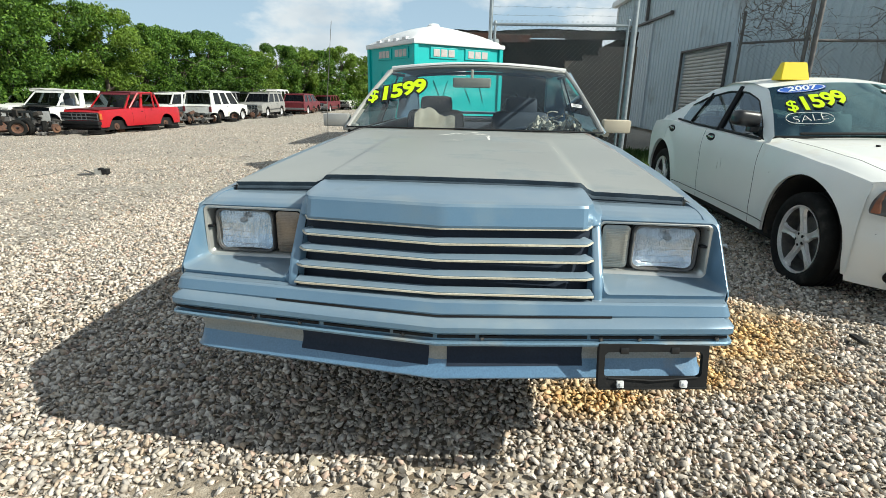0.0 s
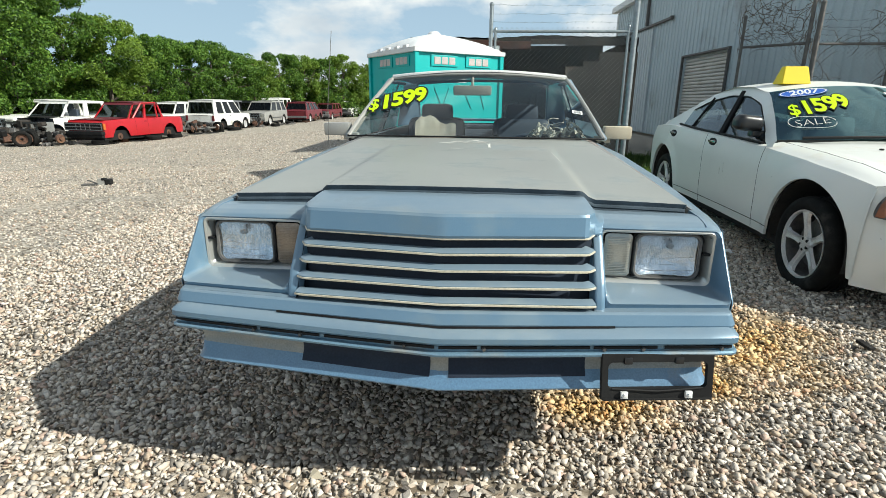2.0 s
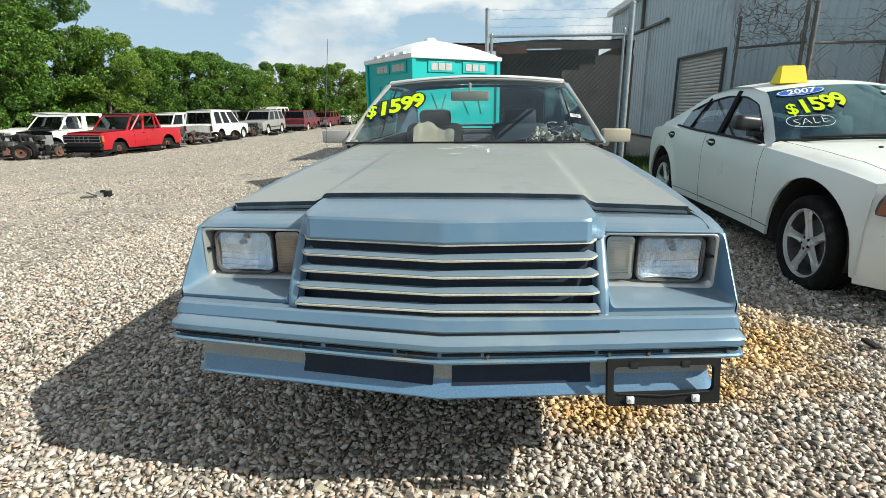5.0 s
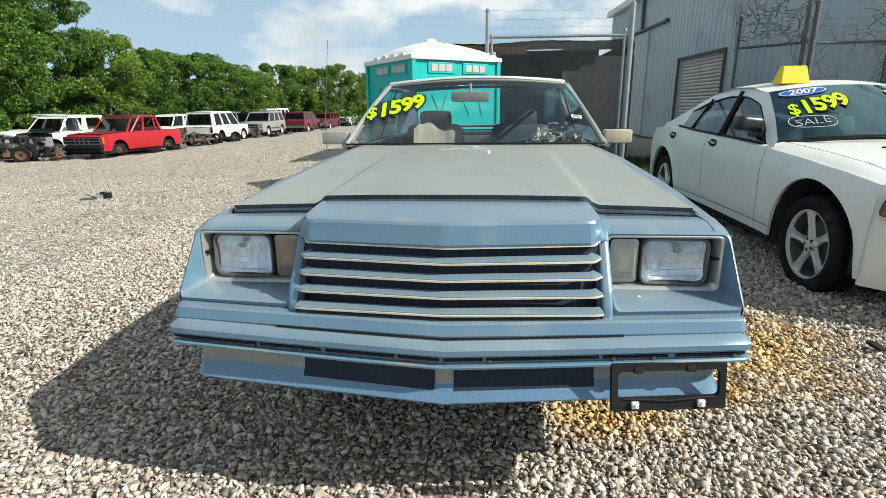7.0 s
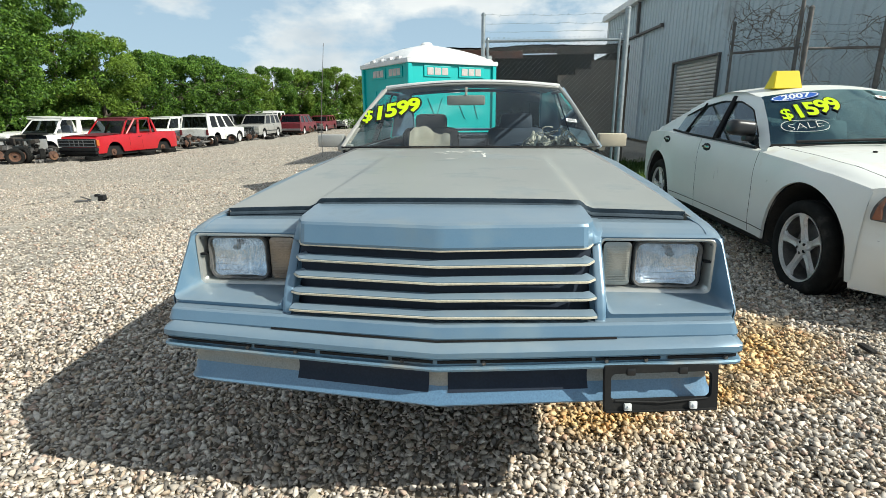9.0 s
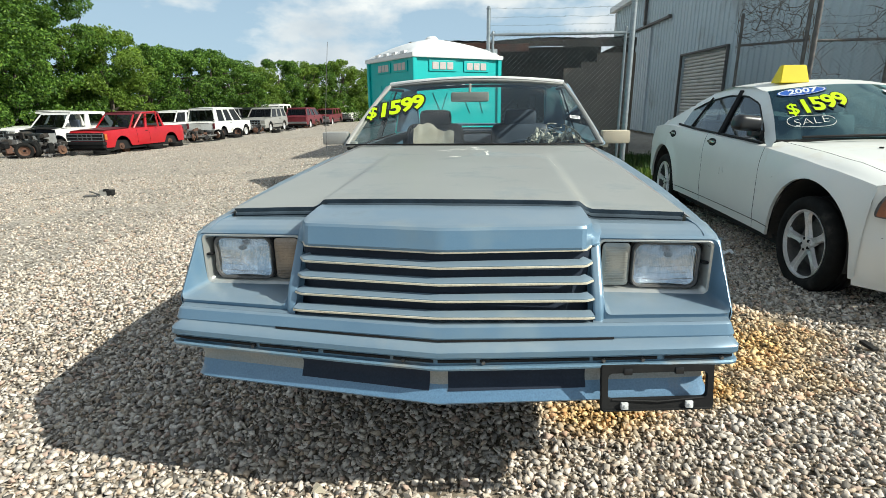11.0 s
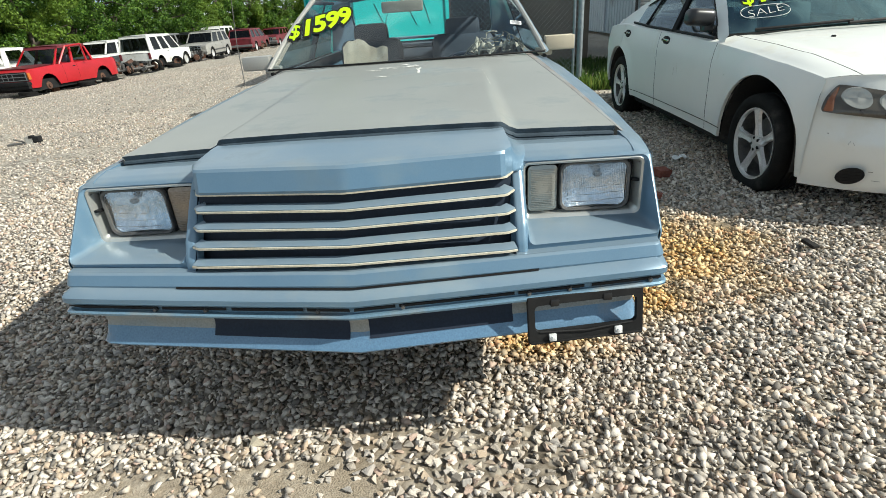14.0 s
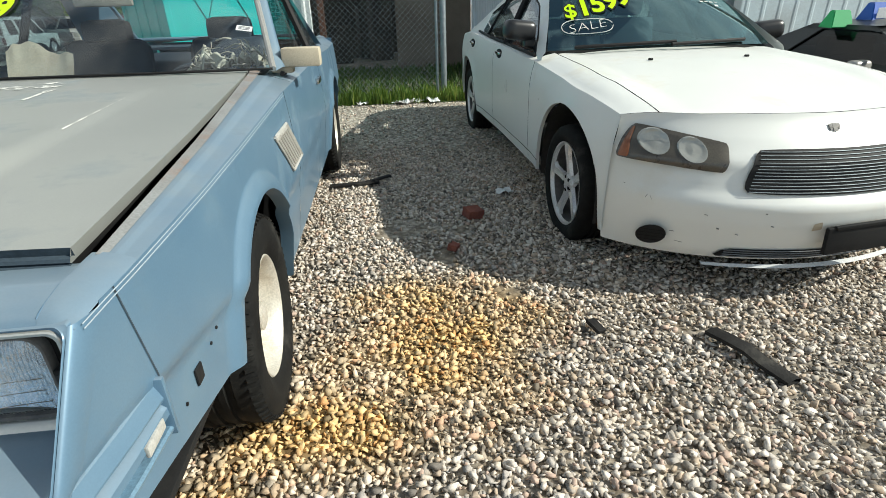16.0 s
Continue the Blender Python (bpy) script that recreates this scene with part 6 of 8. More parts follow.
scraps = random.Random(17)
tangle = []
for _ in range(70):
    p = Vector((scraps.uniform(-0.18, 0.18), scraps.uniform(-0.05, 0.08), scraps.uniform(0.0, 0.15)))
    p.z *= 1 - (p.x / 0.20) ** 2
    d = Vector((scraps.uniform(-1, 1), scraps.uniform(-0.4, 0.4), scraps.uniform(-0.5, 0.5))).normalized()
    pts = [p]
    for k in range(scraps.randint(3, 6)):
        d = (d + 0.9 * Vector((scraps.uniform(-1, 1), scraps.uniform(-0.5, 0.5), scraps.uniform(-0.8, 0.8)))).normalized()
        q = pts[-1] + d * scraps.uniform(0.015, 0.04)
        q.z = min(max(q.z, 0.004), 0.15 * max(0.1, 1 - (q.x / 0.22) ** 2))
        pts.append(q)
    tangle.append(placed(tube([(a.x, a.y * 1.0, a.z) for a in pts], scraps.uniform(0.002, 0.0045), 5), Matrix.Identity(4)))
paper_ob = part("crumpled_paper", join(crumple(0, 0.02, 0, 0.17, 0.07, 0.075, 3, 30), *tangle), "paper", None, "", 180)
paper_ob.matrix_world = pose(0.565, 3.92, 0.985)
tagged(paper_ob, "torn shredded paper heaped on the dashboard of the coupe", "paper")
# added tan sheet that stands for a hazy smear of reflection on the glass
card = part("paper_sheet", grid(lambda u, v: ((u - 0.5) * 0.29, 0.03 * math.sin(u * 3) + 0.05 * v, v * (0.105 + 0.05 * smooth_at([(0.02, 0.3), (0.15, 1.0), (0.45, 1.0), (0.62, 0.0)], u) + 0.006 * math.sin(23 * u))), 30, 6), "tancard", None, "", 180)
card.matrix_world = pose(-0.29, 3.86, 0.985)
tagged(card, "tan sheet in place of a hazy reflection on the coupe's windscreen", "paper")

# ---- simple vehicles of the scrap rows ----
def scrap_vehicle(name, label, m, paint, L=4.9, Wd=1.9, H=1.78, hood=1.25, hood_z=1.08, cab=(1.2, 2.0, 4.3, 4.75), belt=1.08, wheels=(1, 1), r=0.37, bed=None, lamp=True, grille="black", clear=0.24, missing_front=False, category="car", posts=((0.0, 0.03), (0.36, 0.03), (0.68, 0.035), (1.0, 0.06)), glazed=True, roof_paint=None, trim=True, amber=False, bumper_paint=None, grille_w=0.55, seat_top=0.32):
    """A body with wheel openings, a glazed cabin, lamps, grille and bumpers. It faces -y, its nose at y = 0.
    cab: y of the windscreen's foot, the roof's front, the roof's rear and the rear glass's foot."""
    e = thing(name, m, label, category, "scrap vehicles")
    hw = Wd / 2
    ax = (0.17 * L + 0.06, 0.80 * L)

    def bottom(y):
        for a in ax:
            if abs(y - a) < r + 0.07:
                return r + math.sqrt((r + 0.07) ** 2 - (y - a) ** 2)
        return clear + 0.12

    tail = belt if bed is None else bed
    top_pts = [(0.0, hood_z - 0.16), (0.10, hood_z - 0.05), (hood, hood_z), (cab[3], belt), (cab[3] + 0.12, tail), (L - 0.05, tail - 0.02), (L, tail - 0.12)]
    top = lambda y: curve_at(top_pts, y)
    y0 = 0.75 if missing_front else 0.0

    def side(u, v):
        y = lerp(y0, L, u)
        z = lerp(top(y), min(bottom(y), top(y) - 0.05), v)
        tuck = 0.05 * max(0, (z - 0.75) / 0.5) ** 2 + 0.04 * max(0, (0.6 - z) / 0.4)
        nose = 0.10 * max(0, 1 - y / 0.35) ** 2 + 0.06 * max(0, 1 - (L - y) / 0.3) ** 2
        return hw - tuck - nose, y, z

    def deck(u, v):
        y = lerp(y0, L, u)
        x = side(u, 0)[0]
        s = 2 * v - 1
        return s * x, y, top(y) + 0.03 * (1 - s * s) * (1 if bed is None or y < cab[3] else 0)

    def nose(u, v):
        s = 2 * u - 1
        z = lerp(top(0), clear + 0.15, v)
        return s * side(0, v)[0], y0 - 0.02 - 0.05 * (1 - s * s), z

    def back(u, v):
        s = 2 * u - 1
        return s * side(1, v)[0], L + 0.03 * (1 - s * s), lerp(top(L), clear + 0.15, v)

    body = part("body", join(both(grid(side, 60, 8)), grid(deck, 40, 8), grid(nose, 8, 4), grid(back, 8, 4)), paint, e, "", 40)
    part("underbody", box(-hw + 0.12, hw - 0.12, y0 + 0.05, L - 0.1, clear, 0.62), "black", e)
    c0, c1, c2, c3 = cab

    def P(s, u, k, inn=0.0):
        """A place on the cabin's side: u along it, k from belt to roof, inn metres inside."""
        return s * (lerp(hw - 0.05, hw - 0.18, k) - inn), lerp(lerp(c0, c3, u), lerp(c1, c2, u), k), lerp(belt - 0.01, H - 0.02, k)

    def panel(s, u0, u1, k0, k1, th=0.05):
        c = ((u0, k0), (u1, k0), (u1, k1), (u0, k1))
        return hexa([P(s, a, b) for a, b in c], [P(s, a, b, th) for a, b in c])

    bands = [grid(lambda u, v: (lerp(P(-1, 0, 1)[0], P(1, 0, 1)[0], v), lerp(c1 - 0.03, c2 + 0.03, u), H - 0.02 + 0.05 * (1 - (2 * v - 1) ** 2) * (1 - 0.6 * (2 * u - 1) ** 4)), 12, 10)]
    for s in (1, -1):
        bands.append(panel(s, 0.0, 1.0, 0.87, 1.0))
    for u in (0.0, 1.0):
        q = [P(-1, u, 0.84), P(1, u, 0.84), P(1, u, 1.0), P(-1, u, 1.0)]
        d = 0.06 if u == 0 else -0.06
        bands.append(hexa(q, [(a, b + d, c) for a, b, c in q]))
    part("roof", join(*bands), roof_paint or paint, body, "", 40)
    for s in (1, -1):
        for a, w in posts:
            part("pillar", panel(s, max(0.0, a - w), min(1.0, a + w), 0.0, 0.9), paint, body)
        if glazed:
            n = part("side_glass", grid(lambda u, v: P(s, u, lerp(0.02, 0.88, v), 0.02), 6, 2), "scrapglass", body, "dark side glass")
            n.visible_shadow = False
        L0 = L - y0
        part("door_seam", join(*[grid(lambda u, v, y=y: (side((y - y0) / L0, u * 0.9)[0] + 0.003, y + 0.012 * v, side((y - y0) / L0, u * 0.9)[2]), 8, 1) for y in (c0 + 0.35, (c0 + c3) / 2)]), "black", body)
        part("door_handle", box(s * (hw - 0.02) - 0.012, s * (hw - 0.02) + 0.012, (c0 + c3) / 2 - 0.22, (c0 + c3) / 2 - 0.06, belt - 0.16, belt - 0.12, 0.004), "black", body)
        if trim:
            part("side_trim", grid(lambda u, v: (side(lerp(0.26, 0.74, u), 0.5)[0] + 0.006, lerp(y0 + 0.26 * L0, y0 + 0.74 * L0, u), lerp(0.62, 0.55, v)), 8, 1), "greycar", body)
    for nm, u in (("windscreen", 0.0), ("rear_glass", 1.0)):
        g = part(nm, grid(lambda a, b: (lerp(P(-1, u, b)[0], P(1, u, b)[0], lerp(0.05, 0.95, a)), P(1, u, lerp(0.02, 0.86, b))[1] + (0.01 if u == 0 else -0.01), P(1, u, lerp(0.02, 0.86, b))[2]), 4, 3), "scrapglass", body)
        g.visible_shadow = False
    for x in (-0.4, 0.4):
        part("seat", box(x - 0.24, x + 0.24, c1 + 0.45, c1 + 0.6, 0.6, belt + seat_top, 0.06), "interior", e)
    part("dashboard", box(-hw + 0.15, hw - 0.15, c0 + 0.15, c0 + 0.5, 0.6, belt - 0.02, 0.04), "interior", e)
    for s in (1, -1):
        part("tail_lamp", box(s * (hw - 0.12) - 0.07, s * (hw - 0.12) + 0.07, L - 0.02, L + 0.03, tail - 0.42, tail - 0.10, 0.015), "maroon", e)
    if not missing_front:
        gr = part("grille", box(-hw * grille_w, hw * grille_w, -0.10, -0.03, hood_z - 0.46, hood_z - 0.13, 0.01), grille, e, "dark grille")
        for gz in (hood_z - 0.43, hood_z - 0.305, hood_z - 0.18):
            bar_paint = "steel" if grille_w < 0.6 else "greycar"
            part("grille_bar", box(-hw * grille_w * 1.01, hw * grille_w * 1.01, -0.115, -0.095, gz - 0.014, gz + 0.014, 0.005), bar_paint, gr)
        for gx in (-grille_w, -0.36, -0.12, 0.12, 0.36, grille_w):
            part("grille_bar", box(gx * hw - 0.012, gx * hw + 0.012, -0.113, -0.097, hood_z - 0.43, hood_z - 0.18, 0.004), bar_paint, gr)
        if lamp:
            for s in (1, -1):
                part("headlight", box(s * hw * 0.74 - 0.14, s * hw * 0.74 + 0.14, -0.05, 0.04, hood_z - 0.38, hood_z - 0.19, 0.02), "clearlens", e)
                if amber:
                    part("turn_lamp", box(s * (hw - 0.06) - 0.05, s * (hw - 0.06) + 0.05, -0.02, 0.10, hood_z - 0.42, hood_z - 0.17, 0.015), "amber", e)
        part("front_bumper", join(box(-hw + 0.02, hw - 0.02, -0.16, 0.04, 0.47, 0.62, 0.03), box(-hw + 0.06, hw - 0.06, -0.11, 0.04, 0.34, 0.47, 0.03)), bumper_paint or "greycar", e)
    else:
        rr = random.Random(L * 100)
        part("bare_engine", join(*[placed(box(-0.5, 0.5, -0.5, 0.5, -0.5, 0.5, 0.06, 1), Matrix.Translation((rr.uniform(-0.75, 0.75), rr.uniform(-0.05, 0.75), rr.uniform(0.35, 0.85))) @ pose(0, 0, 0, rr.uniform(-25, 25), rr.uniform(-25, 25), rr.uniform(0, 90)) @ Matrix.Diagonal((rr.uniform(0.1, 0.4), rr.uniform(0.1, 0.4), rr.uniform(0.08, 0.3), 1))) for _ in range(22)],
                                 *[tube([(s * 0.45, -0.1, 0.5), (s * 0.45, 0.9, 0.52)], 0.05) for s in (1, -1)]), "darkmatte", e, "stripped rusty engine bay")
    part("rear_bumper", box(-hw + 0.04, hw - 0.04, L - 0.02, L + 0.12, 0.44, 0.60, 0.03), "greycar", e)
    for i, a in enumerate(ax):
        for s in (1, -1):
            x = s * (hw - 0.13)
            if wheels[i]:
                w = part("wheel", lathe([(0, 0.06), (r * 0.3, 0.07), (r * 0.55, 0.05), (r * 0.6, 0.09), (r * 0.66, 0.10)], 20), "alloy", e)
                w.matrix_local = Matrix.Translation((x, a, r)) @ pose(0, 0, 0, 0, 0, 0 if s > 0 else 180)
                part("tyre", tyre_mesh(r, r * 0.62, 0.22, 24, False), "tyre", w, "", 40)
            else:
                part("bare_hub", placed(lathe([(0, 0.08), (0.06, 0.08), (0.065, 0.03), (0.14, 0.03), (0.145, -0.02), (0, -0.04)], 18), Matrix.Translation((x, a, r))), "rust", e, "bare rusty brake hub", 40)
    if not all(wheels):
        for s in (1, -1):
            for y in (ax[0] + 0.5, ax[1] - 0.4):
                part("support", box(s * 0.5 - 0.12, s * 0.5 + 0.12, y - 0.15, y + 0.15, -0.02, clear + 0.02, 0.01), "rust", e)
    return e


SUV = dict(L=4.8, Wd=1.88, H=1.78, hood=1.25, hood_z=1.06, cab=(1.2, 1.85, 4.35, 4.72), belt=1.10)
PICK = dict(L=5.6, Wd=1.98, H=1.80, hood=1.45, hood_z=1.12, cab=(1.45, 2.05, 3.5, 3.72), belt=1.14, bed=1.14, category="pickup truck")
VAN = dict(L=4.9, Wd=1.92, H=1.75, hood=0.95, hood_z=1.02, cab=(0.85, 1.75, 4.5, 4.8), belt=1.05)
SEDAN = dict(L=4.8, Wd=1.82, H=1.42, hood=1.25, hood_z=0.92, cab=(1.25, 2.0, 3.3, 4.0), belt=0.94)


def row_vehicle(name, label, x, y, ang, paint, low=0.0, **k):
    return scrap_vehicle(name, label, pose(x, y, ground_z(x, y) - low, 0, 0, ang), paint, **k)


PICK_POSTS = ((0.0, 0.05), (0.55, 0.06), (1.0, 0.09))
row_vehicle("pickup_truck", "white pickup cab at the end of the scrap row", -22.3, 21.6, -4, "whiteold", **PICK, posts=PICK_POSTS)
white_wagon = row_vehicle("sport_utility_vehicle", "white stripped wagon on blocks with its nose cut away", -20.0, 20.4, -4, "whiteold", 0.02, **{**SUV, "L": 4.4, "cab": (1.2, 1.85, 3.8, 4.2)}, wheels=(0, 0), missing_front=True, glazed=False, trim=False, posts=((0.0, 0.03), (0.45, 0.05), (0.97, 0.10)))
part("bay_cover", grid(lambda u, v: ((2 * u - 1) * 0.78, lerp(0.62, 1.22, v), 1.075 + 0.035 * v + 0.03 * (1 - (2 * u - 1) ** 2)), 8, 6), "black", white_wagon, "black open engine bay")
part("radiator_frame", join(box(-0.86, 0.86, -0.02, 0.08, 0.84, 0.93, 0.015), box(-0.86, 0.86, -0.05, 0.06, 0.50, 0.64, 0.02), *[box(x - 0.03, x + 0.03, -0.01, 0.05, 0.60, 0.88, 0.008) for x in (-0.8, -0.42, 0.0, 0.42, 0.8)]), "darkcar", white_wagon, "dark bare radiator frame")
part("loose_front_frame", join(box(-0.9, 0.9, -0.30, -0.16, 0.30, 0.46, 0.02), tube([(-0.6, -0.1, 0.2), (0.5, -0.3, 0.25)], 0.05), tube([(0.3, -0.4, 0.15), (0.8, 0.1, 0.4)], 0.04)), "black", white_wagon, "dark front frame hanging loose")
red_truck = row_vehicle("sport_utility_vehicle", "bright red wagon on bare hubs with a black grille", -17.1, 20.5, -5, "red", 0.06, **{**SUV, "L": 4.9, "H": 1.80, "bed": 1.12, "cab": (1.4, 2.0, 3.45, 3.6), "hood": 1.5, "hood_z": 1.1}, wheels=(0, 0), posts=((0.0, 0.03), (0.45, 0.03), (1.0, 0.05)), roof_paint="maroon", amber=True, lamp=True, bumper_paint="black", grille_w=0.95, trim=False, glazed=False)
part("open_door_frame", tube([(0.92, 1.62, 1.10), (1.02, 2.10, 1.74), (1.10, 2.85, 1.78), (1.08, 2.95, 1.10)], 0.04, 6), "red", red_truck, "window frame of a door left ajar")
part("hood_cover", grid(lambda u, v: ((2 * u - 1) * 0.80, lerp(0.08, 1.45, v), 1.075 + 0.05 * v + 0.02 * (1 - (2 * u - 1) ** 2)), 8, 6), "maroon", red_truck, "dull dark red hood")
row_vehicle("sport_utility_vehicle", "white wagon body behind the red wagon", -20.6, 29.5, 0, "whiteold", 0.1, **SUV, wheels=(0, 1))
row_vehicle("sedan_car", "grey wagon hulk behind the scrap row", -20.3, 35.0, 0, "greycar", **SUV)
row_vehicle("sport_utility_vehicle", "white tall wagon seen from its dark rear glass", -17.75, 34.9, 181, "whiteold", 0.06, **{**SUV, "H": 1.9, "L": 4.8, "cab": (1.3, 2.0, 4.55, 4.75)}, wheels=(1, 0), posts=((0.0, 0.03), (0.34, 0.03), (0.62, 0.03), (0.94, 0.06)))
row_vehicle("minivan", "dark grey minivan between stripped wrecks", -19.4, 37.5, 2, "darkcar", **VAN)
row_vehicle("sport_utility_vehicle", "silver-beige sport utility vehicle standing whole in the row", -17.3, 36.2, 4, "silver", **SUV, bumper_paint="silver")
row_vehicle("van", "white van roof seen over the scrap row", -19.4, 42.5, 3, "whiteold", **{**VAN, "H": 2.0})
row_vehicle("pickup_truck", "maroon covered pickup seen from its tailgate", -17.2, 48.2, 183, "maroon", 0.06, **{**VAN, "hood_z": 1.1, "belt": 1.1}, wheels=(0, 1))
row_vehicle("sedan_car", "dark sedan hulk far down the row", -20.2, 48.5, 3, "darkcar", **SUV)
row_vehicle("sport_utility_vehicle", "dull red wagon low on its wheels in the row", -17.3, 50.6, 2, "maroon", 0.12, **{**SUV, "H": 1.65}, wheels=(1, 0))
row_vehicle("van", "white van at the far end of the row", -16.9, 56.9, 2, "whiteold", **VAN)
row_vehicle("sport_utility_vehicle", "white wagon far down the scrap row", -15.6, 63.0, 2, "whiteold", **SUV)


def scrap_axle(x, y, ang, seed, span=1.5):
    """A pulled front axle: beam, coil towers, two drums, an engine lump and torn brackets."""
    rr = random.Random(seed)
    e = thing("scrap_axle", pose(x, y, ground_z(x, y), 0, 0, ang), "rusty pulled axle and engine parts on the gravel", "scrap axle", "pulled axles")
    part("beam", join(tube([(-span / 2, 0, 0.3), (0, 0.04, 0.26), (span / 2, 0, 0.3)], 0.05, 8), tube([(-span / 2, 0.3, 0.36), (span / 2, 0.25, 0.34)], 0.03, 6)), "oldsteel", e)
    for s in (1, -1):
        part("brake_drum", placed(lathe([(0, 0.10), (0.07, 0.10), (0.08, 0.04), (0.17, 0.04), (0.18, -0.03), (0, -0.05)], 18), Matrix.Translation((s * span / 2, 0, 0.3)) @ pose(0, 0, 0, 0, 0, 0 if s > 0 else 180)), "rust", e, "", 40)
        part("coil_tower", join(*[placed(lathe([(0.05, 0), (0.075, 0.02), (0.05, 0.04)], 12, "z"), Matrix.Translation((s * span * 0.36, 0.1, 0.36 + 0.045 * i))) for i in range(5)]), "oldsteel", e, "", 40)
        part("tyre", placed(tyre_mesh(0.31, 0.2, 0.2, 20, False), Matrix.Translation((s * (span / 2 + 0.16), 0.05, 0.30)) @ pose(0, 0, 0, 0, 0, rr.uniform(-25, 25))), "tyre", e, "", 40) if rr.random() < 0.25 else None
    for _ in range(9):
        lump = placed(box(-0.5, 0.5, -0.5, 0.5, -0.5, 0.5, 0.08, 1), Matrix.Translation((rr.uniform(-0.4, 0.4), rr.uniform(-0.1, 0.5), rr.uniform(0.14, 0.6))) @ pose(0, 0, 0, rr.uniform(-30, 30), rr.uniform(-30, 30), rr.uniform(0, 90)) @ Matrix.Diagonal((rr.uniform(0.12, 0.4), rr.uniform(0.12, 0.4), rr.uniform(0.1, 0.28), 1)))
        part("engine_part", lump, rr.choice(("oldsteel", "darkmatte", "black", "rust")), e)
    return e


for k, (x, y, ang) in enumerate(((-19.6, 19.3, 10), (-18.2, 19.7, -12), (-17.2, 27.0, 20), (-16.4, 28.4, 70), (-17.9, 29.0, 10), (-16.6, 35.4, 100), (-16.2, 45.5, 80))):
    scrap_axle(x, y, ang, 40 + k)


def scrap_heap(x, y, ang, a, b, seed, tyres):
    """Torn, buckled dark panels on the stones with worn tyres on them."""
    e = thing("scrap_heap", pose(x, y, ground_z(x, y), 0, 0, ang), "dark buckled panels and worn tyres on the gravel", "scrap heap", "heaps along the wrecks")
    f = lambda u, v: ((u - 0.5) * a, (v - 0.5) * b * (0.7 + 0.3 * noise.noise(Vector((u * 3, seed, 0)))), 0.05 + 0.05 * noise.noise(Vector((u * 4, v * 4, seed))))
    g = lambda u, v: tuple(p + q for p, q in zip(f(v, u), (0, 0, -0.012)))
    part("panel", join(grid(f, 12, 8), grid(g, 8, 12)), "black", e, "", 60)
    for tx, ty, flat, turn, size in tyres:
        t = part("tyre", tyre_mesh(size, size * 0.62, 0.2, 24, False), "tyre", e, "", 40)
        t.matrix_local = pose(tx, ty, 0.12, 0, 90, turn) if flat else pose(tx, ty, size - 0.02, 0, 8, turn)
        part("rim", lathe([(0.05, 0.03), (size * 0.4, 0.02), (size * 0.62, 0.07), (size * 0.64, -0.07), (size * 0.4, -0.03)], 20), "rust", t, "rusty rim", 40)


for k, (x, y, ang, a, b, tyres) in enumerate((
        (-18.9, 19.5, 15, 1.5, 0.7, ((0.1, -0.5, 0, -60, 0.32), (0.8, 0.0, 0, 35, 0.29))),
        (-16.3, 20.3, 70, 1.3, 0.5, ()),
        (-15.8, 22.6, 80, 1.7, 0.5, ((0.3, 0.05, 1, 20, 0.33),)),
        (-15.8, 24.8, 95, 1.4, 0.6, ((-0.3, 0.0, 1, 50, 0.33),)),
        (-16.0, 27.6, 60, 1.5, 0.7, ()),
        (-16.1, 31.2, 90, 1.6, 0.5, ((-0.2, 0.0, 1, 0, 0.34), (0.7, 0.2, 0, 20, 0.30))),
        (-16.0, 39.5, 90, 1.2, 0.5, ((0.1, 0.0, 1, 0, 0.33),)))):
    scrap_heap(x, y, ang, a, b, 3.7 * k + 1, tyres)

# ---- the white sedan ----
sedan = thing("sedan_car", pose(3.235, 2.965, 0, 0, 0, 0.95), "white four-door sedan with a scuffed bumper and a lime price", "car")


def sp(name, mesh, material, parent=None, label="", smooth=40):
    return part(name, mesh, material, parent or sedan, label, smooth)


S_AX, S_R = (0.985, 4.03), 0.292


def s_half(y):
    return smooth_at([(0.0, 0.60), (0.42, 0.875), (0.95, 0.935), (2.4, 0.925), (4.0, 0.945), (4.5, 0.92), (4.85, 0.84), (5.08, 0.68)], y)


def s_shoulder(y):
    return curve_at([(0.2, 0.73), (0.45, 0.775), (0.80, 0.835), (1.15, 0.868), (1.7, 0.905), (2.6, 0.935), (3.3, 0.955), (3.8, 0.985), (4.3, 0.972), (4.7, 0.935), (4.95, 0.86), (5.08, 0.75)], y)


def s_sill(y):
    for a in S_AX:
        if abs(y - a) < 0.446:
            return 0.305 + math.sqrt(0.446 ** 2 - (y - a) ** 2)
    return curve_at([(0.45, 0.20), (0.6, 0.20), (1.4, 0.24), (3.5, 0.25), (4.5, 0.30), (5.08, 0.36)], y)


def s_side_x(y, z):
    sh = s_shoulder(y)
    t = (sh - z) / 0.62
    flare = 0.0
    for a in S_AX:
        d = math.hypot(y - a, z - 0.305)
        if d > 0.3:
            flare += 0.016 * max(0.0, 1 - abs(d - 0.452) / 0.12)
    return s_half(y) - 0.035 * max(0, 1 - t * 3.0) ** 2 - 0.012 * t + flare - 0.05 * max(0, t - 0.85)


def s_side(y0, y1):
    n = max(3, int((y1 - y0) / 0.03))
    fn = lambda u, v: (s_side_x(lerp(y0, y1, u), lerp(s_shoulder(lerp(y0, y1, u)), s_sill(lerp(y0, y1, u)), v)), lerp(y0, y1, u), lerp(s_shoulder(lerp(y0, y1, u)), s_sill(lerp(y0, y1, u)), v))
    lip = lambda u, v: (fn(u, 1)[0] - 0.022 * v, fn(u, 1)[1], fn(u, 1)[2])
    return join(grid(fn, n, 14), grid(lip, n, 1))


